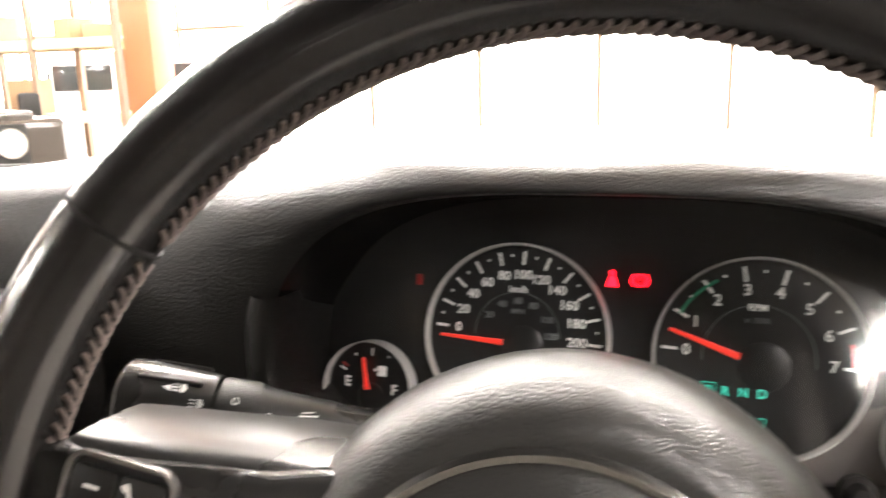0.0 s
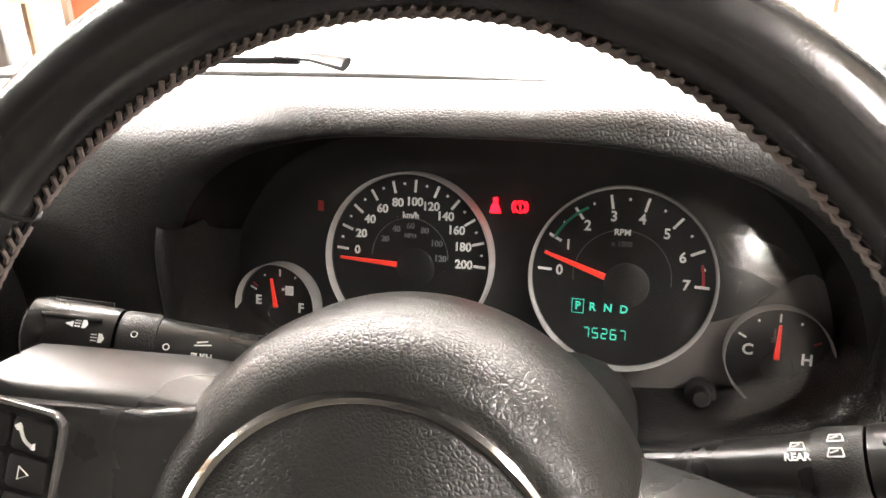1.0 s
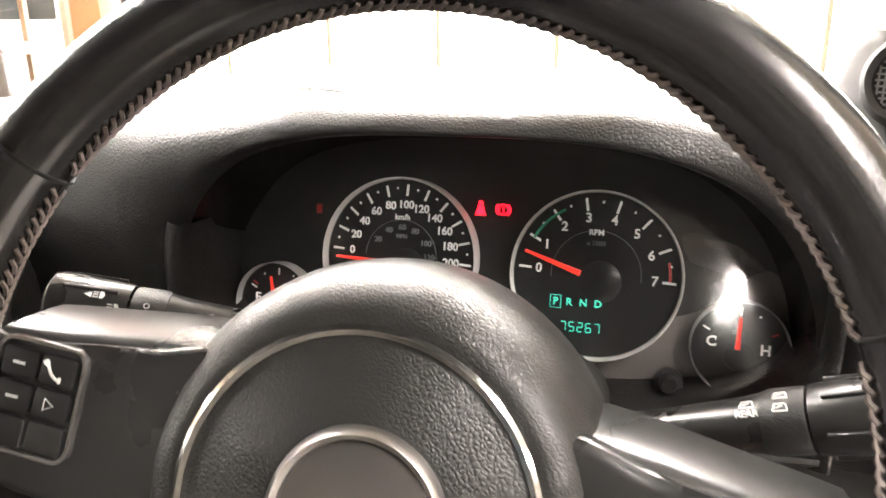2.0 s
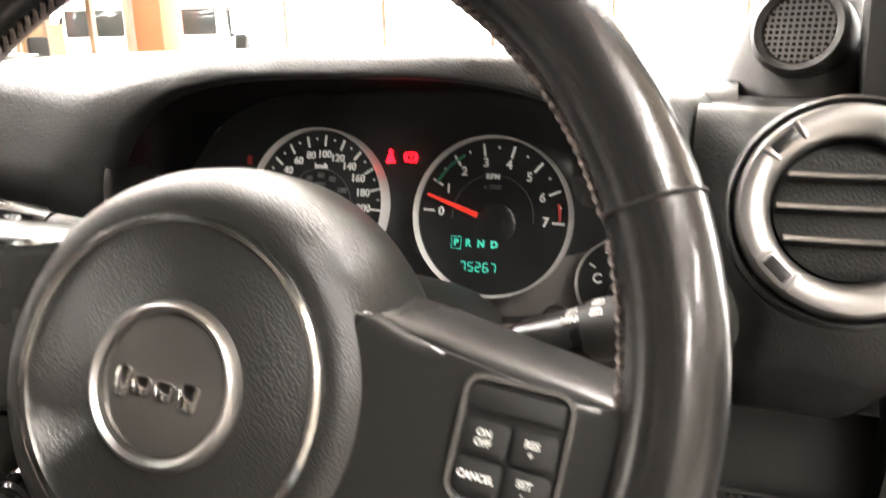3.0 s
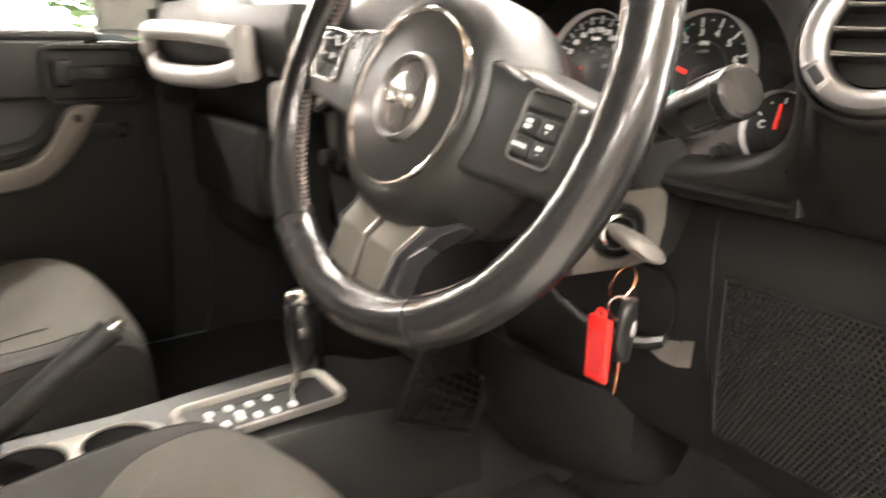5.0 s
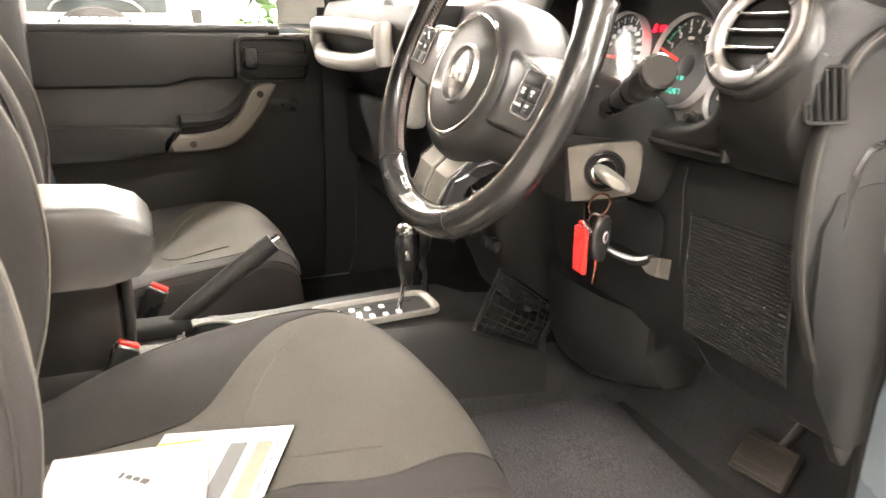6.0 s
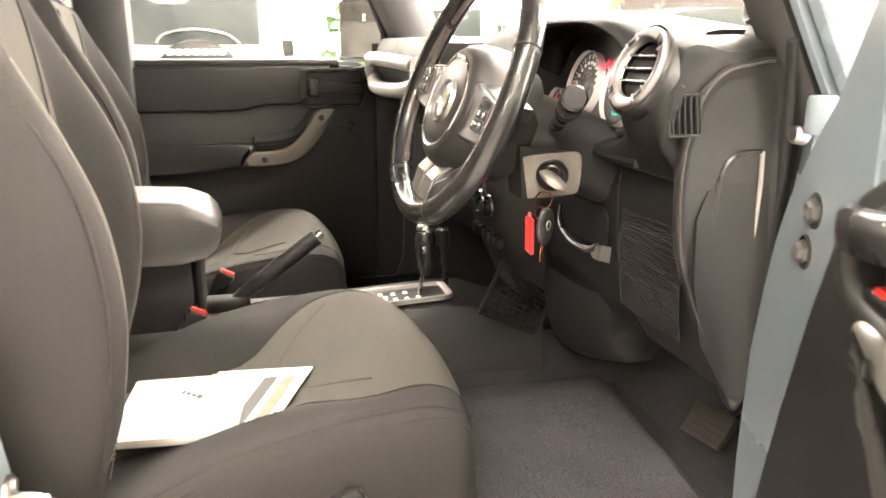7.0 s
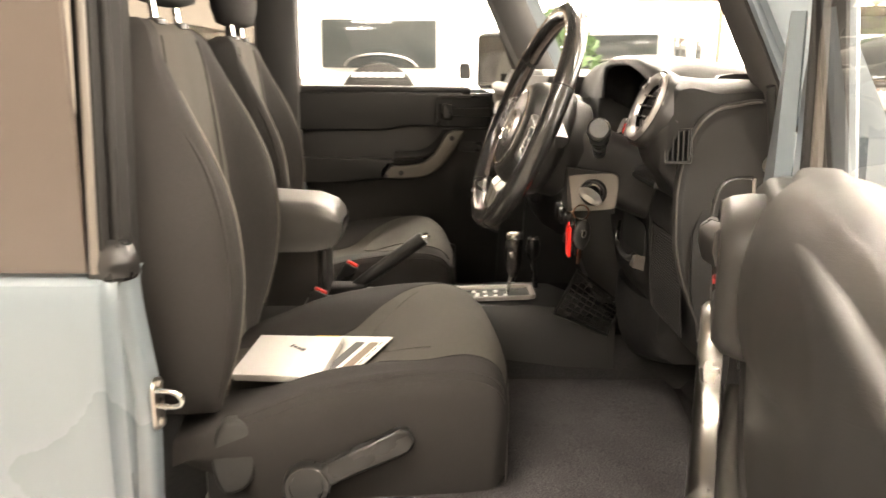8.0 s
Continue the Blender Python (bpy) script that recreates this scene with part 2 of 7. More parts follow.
def loft(rings, cap=True, closed=True):
    """Skin over rings of equally many points."""
    bm = bmesh.new()
    vs = [[bm.verts.new(p) for p in r] for r in rings]
    n = len(rings[0])
    for a, b in zip(vs, vs[1:]):
        for i in range(n if closed else n - 1):
            j = (i + 1) % n
            bm.faces.new((a[i], a[j], b[j], b[i]))
    if cap and closed:
        bm.faces.new(vs[0][::-1])
        bm.faces.new(vs[-1])
    return bm


def spline(pts, steps, closed=False):
    """Catmull-Rom through points, of any dimension."""
    p = [np.array(q, float) for q in pts]
    n, out = len(p), []
    for i in range(n if closed else n - 1):
        a, b, c, d = (p[(i + k) % n] if closed else p[min(max(i + k, 0), n - 1)] for k in (-1, 0, 1, 2))
        for s in range(steps):
            t = s / steps
            out.append(0.5 * (2 * b + (c - a) * t + (2 * a - 5 * b + 4 * c - d) * t * t + (3 * b - a - 3 * c + d) * t ** 3))
    if not closed:
        out.append(p[-1])
    return out


def tube(pts, r, n=10, closed=False, flat=1.0):
    """Round sweep along points; r a number or one per point; flat squeezes it along its second axis."""
    p = [Vector(q) for q in pts]
    rs = [r] * len(p) if isinstance(r, (int, float)) else list(r)
    k, rings, up = len(p), [], None
    for i in range(k):
        d = (p[(i + 1) % k] - p[i - 1]) if closed else (p[min(i + 1, k - 1)] - p[max(i - 1, 0)])
        d.normalize()
        if up is None:
            up = d.orthogonal().normalized()
        up = (up - d * up.dot(d)).normalized()
        side = d.cross(up)
        rings.append([p[i] + rs[i] * (math.cos(a) * up + flat * math.sin(a) * side) for a in (2 * math.pi * j / n for j in range(n))])
    if closed:
        rings.append(rings[0])
    bm = loft(rings, cap=not closed)
    if closed:
        bmesh.ops.remove_doubles(bm, verts=bm.verts, dist=1e-6)
    return bm


def lathe(profile, n=32, m=None):
    """Turns (radius, height) points round the local z axis."""
    bm = bmesh.new()
    rows = []
    for r, h in profile:
        rows.append([bm.verts.new((r * math.cos(2 * math.pi * i / n), r * math.sin(2 * math.pi * i / n), h)) for i in range(n)] if r > 1e-6
                    else [bm.verts.new((0, 0, h))])
    for a, b in zip(rows, rows[1:]):
        for i in range(n):
            j = (i + 1) % n
            q = [a[i % len(a)], a[j % len(a)], b[j % len(b)], b[i % len(b)]]
            q = list(dict.fromkeys(q))
            if len(q) > 2:
                bm.faces.new(q)
    return moved(bm, m) if m is not None else bm


def prism(outline, depth, bevel=0.0, m=None, seg=2):
    """A flat outline in local x, y pushed to local z = depth, with a softened front edge."""
    bm = bmesh.new()
    vs = [bm.verts.new((x, y, 0)) for x, y in outline]
    f = bm.faces.new(vs)
    r = bmesh.ops.extrude_face_region(bm, geom=[f])
    tops = [v for v in r["geom"] if isinstance(v, bmesh.types.BMVert)]
    for v in tops:
        v.co.z += depth
    if bevel:
        ed = [e for e in bm.edges if all(v in tops for v in e.verts)]
        bmesh.ops.bevel(bm, geom=ed, offset=bevel, segments=seg, profile=0.5, affect="EDGES")
    return moved(bm, m) if m is not None else bm


def rounded(w, h, r, n=5):
    """Outline of a rounded rectangle round the origin."""
    out = []
    for cx, cy, a0 in ((w / 2 - r, h / 2 - r, 0), (-w / 2 + r, h / 2 - r, 90), (-w / 2 + r, -h / 2 + r, 180), (w / 2 - r, -h / 2 + r, 270)):
        for i in range(n + 1):
            a = radians(a0 + 90 * i / n)
            out.append((cx + r * math.cos(a), cy + r * math.sin(a)))
    return out


def ring_frame(outer, inner, depth, m=None):
    """A frame between two outlines of equally many points, in local x, y, from z = 0 to depth."""
    rings = [[(x, y, 0) for x, y in outer], [(x, y, depth * 0.7) for x, y in outer],
             [(x * 0.94 + u * 0.06, y * 0.94 + v * 0.06, depth) for (x, y), (u, v) in zip(outer, inner)],
             [(x * 0.3 + u * 0.7, y * 0.3 + v * 0.7, depth) for (x, y), (u, v) in zip(outer, inner)],
             [(x, y, depth * 0.6) for x, y in inner], [(x, y, 0) for x, y in inner]]
    rings.append(rings[0])
    bm = loft(rings, cap=False)
    bmesh.ops.remove_doubles(bm, verts=bm.verts, dist=1e-7)
    return moved(bm, m) if m is not None else bm


def lettering(text, size, m, deep=0.0004, align="CENTER", bold=0.022):
    """Flat letters in the built-in font, centred on the local origin, in local x, y."""
    cu = bpy.data.curves.new("tmp", "FONT")
    cu.body, cu.size, cu.align_x, cu.align_y, cu.extrude, cu.resolution_u, cu.offset = text, size, align, "CENTER", deep, 3, bold * size
    ob = new("tmp", cu)
    bpy.context.view_layer.update()
    me = bpy.data.meshes.new_from_object(ob.evaluated_get(bpy.context.evaluated_depsgraph_get()))
    bm = bmesh.new()
    bm.from_mesh(me)
    bpy.data.objects.remove(ob)
    bpy.data.curves.remove(cu)
    bpy.data.meshes.remove(me)
    return moved(bm, m)


def stroke(a, b, w, h=0.0006):
    """A flat bar from a to b in local x, y."""
    a, b = Vector((*a, 0)), Vector((*b, 0))
    d = b - a
    return box((0, 0, 0), (d.length, w, h), m=Matrix.Translation((a + b) / 2) @ Matrix.Rotation(math.atan2(d.y, d.x), 4, "Z"))


FACING = Matrix.Rotation(radians(90), 4, "X")  # local x, y, z -> right, up, towards the driver


# ---- the hall ----
def build_hall():
    solo("floor", box((0, 3, -0.1), (44, 40, 0.2)), HALL_FLOOR, "pale polished tiled showroom floor", "floor", "structure")
    walls = (("wall_north", (0, 14.1, 7.15), (44, 0.2, 0.7)), ("wall_south", (0, -16.1, 3.75), (44, 0.2, 7.5)),
             ("wall_west", (-16.1, 3, 5.15), (0.2, 38, 4.7)), ("wall_east", (22.1, 3, 3.75), (0.2, 38, 7.5)))
    for n, c, s in walls:
        solo(n, box(c, s), HALL_BROWN if n == "wall_west" else HALL_WALL, "brown panelled wall over the glazing" if n == "wall_west" else "pale painted wall of the showroom hall", "wall", "structure")
    solo("ceiling", box((0, 3, 7.6), (44, 40, 0.2)), HALL_CEIL, "beige ceiling of the showroom hall", "ceiling", "structure")
    # glazed fronts: low plinths, bright outdoors to the north, an added glowing panel to the west
    solo("plinth_north", box((0, 14.1, 0.15), (44, 0.2, 0.3)), HALL_WALL, "low plinth under the glazed front", "plinth", "structure")
    solo("plinth_west", box((-16.1, 3, 0.15), (0.2, 38, 0.3)), HALL_WALL, "low plinth under the glazed side", "plinth", "structure")
    solo("backdrop_north", box((0, 14.6, 3.6), (44, 0.05, 7.4)), SKYGLOW, "bright daylight outside the glazed front", "backdrop", "structure")
    solo("backdrop_west", box((-16.6, 3, 1.6), (0.05, 38, 3.2)), WEST_GLOW, "added glowing panel that lights the car from the far side", "backdrop", "structure")
    lamp = thing("ceiling_light", "long white ceiling light out of view, placed to light the car", "light", pose(0, 0, 4.6), "ceiling lights of the hall")
    part("housing", box((0, 0, 0.06), (0.34, 2.5, 0.08), 0.01), HALL_WALL, lamp)
    part("diffuser", box((0, 0, -0.01), (0.28, 2.4, 0.05), 0.015), LAMP, lamp, "glowing white diffuser")
    part("hanger", box((0, 0.8, 1.5), (0.012, 0.012, 2.8)), STEEL, lamp)
    part("hanger", box((0, -0.8, 1.5), (0.012, 0.012, 2.8)), STEEL, lamp)
    # unseen lamps; those from (5.6, 6.6) on are added to brighten cabin and armrest
    spots = [(-12.5, -2.0), (-12.5, 4.0), (-12.5, 9.0), (-8.6, -3.5), (-8.6, 2.6), (-8.6, 8.0), (-4.6, -3.5), (-4.6, 3.4), (-4.6, 8.6), (-1.6, 3.4), (-1.6, 8.6), (1.4, 3.4), (1.4, 8.6), (5.6, 6.6), (2.8, -1.6), (6.6, -3.0), (4.6, -7.0), (-3.2, 0.3), (-4.6, 0.6), (-6.6, 0.9)]
    lamp.matrix_basis = pose(spots[0][0], spots[0][1], 4.6)
    for x, y in spots[1:]:
        copy_thing(lamp, pose(x, y, 4.6))


build_hall()


# ---- the car's shell ----
CX = -0.37  # the car's middle line


def skew(x):
    """The far side stands a little further back."""
    return 0.065 * (min(x, 0.3) - 0.3)


def cowl_y(x):
    return 0.70 - 0.40 * (x - CX) ** 2 + skew(x)


def build_shell():
    car = thing("car", "blue-grey off-road car body with black hard top", "car", pose(CX, 0, 0))

    def add(name, bm, material, label="", sharp=38):
        return part(name, moved(bm, Matrix.Translation((-CX, 0, 0))), material, car, label, sharp)

    # rear quarter with the door jamb
    prof = [(0.405, -1.9), (0.408, -0.44), (0.406, -0.415), (0.400, -0.406), (0.389, -0.403), (0.381, -0.398), (0.378, -0.391), (0.371, -0.386), (0.363, -0.384), (0.357, -0.386), (0.354, -0.380),
            (0.352, -0.373), (0.346, -0.367), (0.336, -0.365), (0.318, -0.364), (0.316, -0.40), (0.33, -0.44), (0.36, -0.49), (0.365, -1.9)]
    rings = [[(x + dx, y - (0.020 * min(1.0, max(0.0, (z - 0.94) / 0.14)) + 0.012 * max(0.0, (0.90 - z) / 0.2) if x < 0.375 and y > -0.41 else 0.0), z) for x, y in prof]
             for z, dx in ((0.45, -0.02), (0.60, 0.0), (0.72, 0.003), (0.84, 0.005), (0.94, 0.003), (1.00, 0.0), (1.05, -0.003), (1.09, -0.006), (1.108, -0.012), (1.113, -0.022))]
    add("rear_quarter", loft(rings), PAINT, "blue-grey painted rear quarter panel with door jamb")
    far = [[(2 * CX - x, y, z) for x, y, z in r] for r in rings]
    add("rear_quarter", loft(far), PAINT)
    # smoked side window of the hard top and its black frame
    add("side_window", box((0.372, -1.075, 1.45), (0.012, 1.30, 0.66)), TINT, "smoked brownish side window")
    add("window_post", loft([[(0.378 - 0.10 * (z - 1.113), y, z) for y in (-0.424, -0.404)] + [(0.345 - 0.10 * (z - 1.113), y, z) for y in (-0.404, -0.424)]
                             for z in (1.113, 1.45, 1.80)]), RUBBER, "black rubber window post")
    add("post_strip", tube([(0.380 - 0.10 * (z - 1.113), -0.414, z) for z in (1.12, 1.3, 1.5, 1.8)], 0.006, 8), TRIM_STRIP, "pale rubber lip of the window post")
    add("b_pillar", loft([[(0.352 - 0.1 * (z - 1.1), -0.440, z), (0.352 - 0.1 * (z - 1.1), -0.404, z), (0.330 - 0.1 * (z - 1.1), -0.386, z),
                           (0.285 - 0.1 * (z - 1.1), -0.392, z), (0.285 - 0.1 * (z - 1.1), -0.445, z)] for z in (1.06, 1.10, 1.45, 1.80)]), RUBBER,
        "dark grey inner door pillar trim")
    add("weather_strip", tube([(0.350 - 0.1 * (z - 1.1), -0.399, z) for z in (1.13, 1.3, 1.5, 1.8)], 0.007), RUBBER, "black rubber door seal")
    add("seal_corner", loft([[(0.380 + a, -0.421, z), (0.378 + a, -0.402 + a, z), (0.362 + a, -0.380 + a, z), (0.340, -0.374 + a, z), (0.332, -0.421, z)]
                             for z, a in ((1.104, -0.004), (1.112, 0.002), (1.130, 0.003), (1.150, -0.004), (1.158, -0.014))]), PLASTIC_SMOOTH, "glossy black corner cap on the pillar")
    # sills, roof, tail, tub
    for x in (0.36, 2 * CX - 0.36):
        add("sill", box((x, 0.05, 0.55), (0.10, 0.95, 0.28), 0.02), PAINT)
    add("roof", box((CX, -0.72, 1.84), (1.42, 1.95, 0.05), 0.02), PLASTIC, "black hard top roof")
    add("tail_panel", box((CX, -1.88, 0.82), (1.40, 0.05, 0.64)), PLASTIC, "black rear panel")
    add("rear_window", box((CX, -1.88, 1.48), (1.36, 0.006, 0.68)), SMOKED, "smoked rear window").visible_shadow = False
    add("far_side_panel", box((2 * CX - 0.36, -1.15, 1.45), (0.006, 1.3, 0.66)), SMOKED, "smoked side window").visible_shadow = False
    add("far_b_pillar", box((2 * CX - 0.335, -0.45, 1.15), (0.07, 0.13, 1.35), 0.02), PLASTIC_GREY, "dark grey inner door pillar trim")
    # windscreen frame, pillars, glass
    for s, xx in ((1, 0.335), (-1, 2 * CX - 0.335)):
        rr, rb = [], []
        for z in (1.20, 1.30, 1.37, 1.5, 1.65, 1.83):
            lean, back = -0.10 * (z - 1.37), -0.48 * (z - 1.37)
            if s > 0:
                rr.append([(x + lean, y + back, z) for x, y in ((0.274, 0.447), (0.284, 0.438), (0.318, 0.440), (0.331, 0.452), (0.334, 0.51), (0.30, 0.53), (0.276, 0.49))])
                rb.append([(x + lean, y + back, z) for x, y in ((0.332, 0.462), (0.340, 0.453), (0.349, 0.455), (0.352, 0.466), (0.360, 0.467), (0.363, 0.458), (0.374, 0.462), (0.381, 0.475), (0.381, 0.55), (0.334, 0.55))])
            else:
                x, y = xx + 0.06 * (z - 1.22), 0.515 - 0.50 * (z - 1.22) + skew(xx)
                rr.append([(x, y - 0.075, z), (x - 0.022, y - 0.05, z), (x - 0.022, y + 0.02, z), (x + 0.015, y + 0.045, z), (x + 0.035, y, z), (x + 0.025, y - 0.06, z)])
                x, y = x - 0.040, y + 0.030
                rb.append([(x + 0.014, y - 0.06, z), (x - 0.028, y - 0.045, z), (x - 0.030, y + 0.06, z), (x + 0.014, y + 0.06, z)])
        add("pillar_trim", loft(rr), PLASTIC_GREY, "black windscreen pillar trim")
        add("pillar", loft(rb), PAINT, "blue-grey painted windscreen frame pillar")
    add("front_header", box((CX, 0.19, 1.815), (1.34, 0.10, 0.07), 0.02), PLASTIC)
    xs = np.linspace(2 * CX - 0.30, 0.30, 13)
    bot = [(x, cowl_y(x) + 0.03, 1.352) for x in xs]
    top = [(x * 1.0, cowl_y(x) * 0.45 + 0.0 - 0.05, 1.80) for x in xs]
    add("windscreen", loft([[Vector(p) for p in bot], [Vector(p) for p in top]], closed=False), GLASS, "clear windscreen").visible_shadow = False
    add("windscreen_seal", tube([(x, cowl_y(x) + 0.02, 1.353) for x in np.linspace(2 * CX - 0.31, 0.31, 21)], 0.010), RUBBER, "black rubber windscreen seal")
    # bonnet, cowl, wings and the bulkhead
    rr = []
    for y, z, w in ((0.74, 1.30, 0.66), (0.86, 1.325, 0.655), (1.1, 1.34, 0.63), (1.6, 1.335, 0.58), (1.95, 1.30, 0.55), (2.02, 1.24, 0.54)):
        rr.append([(CX + w * u, y, z - 0.03 * abs(u) ** 4) for u in np.linspace(-1, 1, 13)] + [(CX + w * u, y, 0.95) for u in (1, 0, -1)])
    add("bonnet", loft(rr), PAINT, "blue-grey bonnet")
    for s in (1, -1):
        add("wing", box((CX + s * 0.76, 1.30, 0.98), (0.30, 1.35, 0.10), 0.04), PLASTIC)
    add("bulkhead", box((CX, 0.74, 0.92), (1.38, 0.04, 0.80)), PLASTIC)
    # hinge pillar behind the door's edge, with the door seal on it
    rr = []
    for z, xi, xo in ((0.46, 0.300, 0.40), (0.85, 0.300, 0.41), (1.10, 0.301, 0.41), (1.20, 0.310, 0.41), (1.30, 0.326, 0.40)):
        rr.append([Vector(p) for p in ((xi, 0.50, z), (xi + 0.010, 0.486, z), (xi + 0.028, 0.482, z), (xi + 0.034, 0.53, z), (xo, 0.545, z), (xo + 0.01, 0.78, z), (xi, 0.78, z))])
    add("hinge_pillar", loft(rr), PAINT, "blue-grey painted hinge pillar", 60)
    add("door_seal", tube(spline([(0.296, 0.481, 0.50), (0.296, 0.481, 0.80), (0.297, 0.481, 1.10), (0.308, 0.478, 1.22), (0.330, 0.458, 1.30), (0.345, 0.442, 1.36)], 5), 0.006, 10), RUBBER, "black rubber door seal")
    add("hinge_knuckle", lathe([(0, -0.02), (0.013, -0.02), (0.015, -0.016), (0.015, 0.016), (0.013, 0.02), (0, 0.02)], 20, Matrix.Translation((0.385, 0.455, 1.285))), PAINT, "painted hinge knuckle")
    add("hinge_nut", lathe([(0.010, 0), (0.010, 0.012), (0.007, 0.015), (0, 0.015)], 12, Matrix.Translation((0.372, 0.448, 1.262)) @ Matrix.Rotation(radians(80), 4, "X")), STEEL, "steel hinge nut")
    # footwell sides
    for s, xx in ((1, 0.288), (-1, 2 * CX - 0.345)):
        add("kick_panel", loft([[Vector((xx, y0 + skew(xx), z)), Vector((xx, 0.76, z)), Vector((xx + s * 0.015, 0.76, z)), Vector((xx + s * 0.015, y0 + skew(xx), z))]
                                for z, y0 in (((0.50, 0.495), (1.30, 0.50)) if s > 0 else ((0.50, 0.30), (0.60, 0.35), (0.75, 0.40), (1.0, 0.41), (1.36, 0.41)))]), PLASTIC, "black footwell side panel")
        if s < 0:
            # painted jamb in deep shade, given black plastic to carry that shade
            add("jamb", loft([[Vector((xx - 0.012, y0 - 0.10 + skew(xx), z)), Vector((xx - 0.012, y0 + 0.15 + skew(xx), z)), Vector((xx - 0.14, y0 + 0.15 + skew(xx), z)), Vector((xx - 0.14, y0 - 0.02 + skew(xx), z))]
                              for z, y0 in ((0.46, 0.32), (0.60, 0.36), (0.75, 0.405), (1.0, 0.42), (1.36, 0.42))]), PLASTIC, "door jamb, coloured black for the shade on its paint")
    for sx in (0.40, 2 * CX - 0.40):
        for y in (1.25, -1.35):
            add("tyre", lathe([(0.22, -0.11), (0.36, -0.11), (0.39, -0.06), (0.39, 0.06), (0.36, 0.11), (0.22, 0.11), (0.22, -0.11)], 36,
                              Matrix.Translation((sx, y, 0.39)) @ Matrix.Rotation(radians(90), 4, "Y")), RUBBER, "black tyre")
    # striker on the jamb
    add("striker_plate", prism(rounded(0.034, 0.075, 0.015), 0.005, 0.001, pose(0.337, -0.367, 0.922, 90, 0, 180) @ Matrix.Rotation(0, 4, "Z")), STEEL, "worn steel striker plate")
    add("striker_loop", tube(spline([(0.346, -0.37, 0.945), (0.352, -0.338, 0.946), (0.354, -0.327, 0.940), (0.352, -0.326, 0.930), (0.348, -0.337, 0.922), (0.342, -0.37, 0.921)], 6), 0.0045), CHROME, "bright steel striker loop")
    for z in (0.895, 0.952):
        add("bolt", lathe([(0, 0.006), (0.006, 0.005), (0.007, 0)], 10, pose(0.338, -0.362, z, 90, 0, 180)), STEEL)
    return car


build_shell()


def build_cab_floor():
    ys = np.linspace(-1.8, 0.74, 30)
    rings = []
    for y in ys:
        toe = max(0.0, (y - 0.57) * 1.1)
        row = []
        for x in np.linspace(2 * CX - 0.33, 0.33, 41):
            d = abs(x - CX)
            k = max(0.0, min(1.0, (0.125 - d) / 0.035)) if y > -0.6 else 0.0
            hump = 0.10 * k * k * (3 - 2 * k)
            row.append((x, y, 0.695 + hump + toe + 0.004 * noise.noise(Vector((x * 9, y * 9, 0)))))
        rings.append(row)
    top = loft([[Vector(p) for p in r] for r in rings], closed=False)
    solo("car_floor", join(top, box((CX, -0.55, 0.58), (1.38, 2.6, 0.19))), CARPET, "dark grey carpeted car floor with a tunnel hump", "carpet", "structure")

    rows = []
    for v in np.linspace(0, 1, 34):
        row = []
        for x in np.linspace(-0.268, 0.285, 28):
            front = 0.545 - 0.10 * (x + 0.2)
            y = -0.12 + (front + 0.12) * v
            wave = 0.004 * noise.noise(Vector((x * 9, y * 9, 0))) + 0.005 * noise.noise(Vector((x * 7, y * 5, 3.1)))
            e = max(0.0, min(1.0, min(x + 0.268, 0.285 - x, y + 0.12, front - y) / 0.012))
            row.append(Vector((x, y, 0.697 + 0.015 * e ** 0.5 + wave)))
        rows.append(row)
    solo("floor_mat", loft(rows, closed=False), FLOOR_MAT, "worn grey textile mat in the driver's footwell", "floor mat")


build_cab_floor()


# ---- the dashboard ----
def arch(cx, cz, a, b, n, y, count=49, low=None):
    """Points over an arch from its left foot to its right foot."""
    out = []
    for i in range(count):
        t = math.pi * (1 - i / (count - 1))
        c, s = math.cos(t), math.sin(t)
        out.append(Vector((cx + a * math.copysign(abs(c) ** (2 / n), c), y, cz + b * abs(s) ** (2 / n))))
    return out


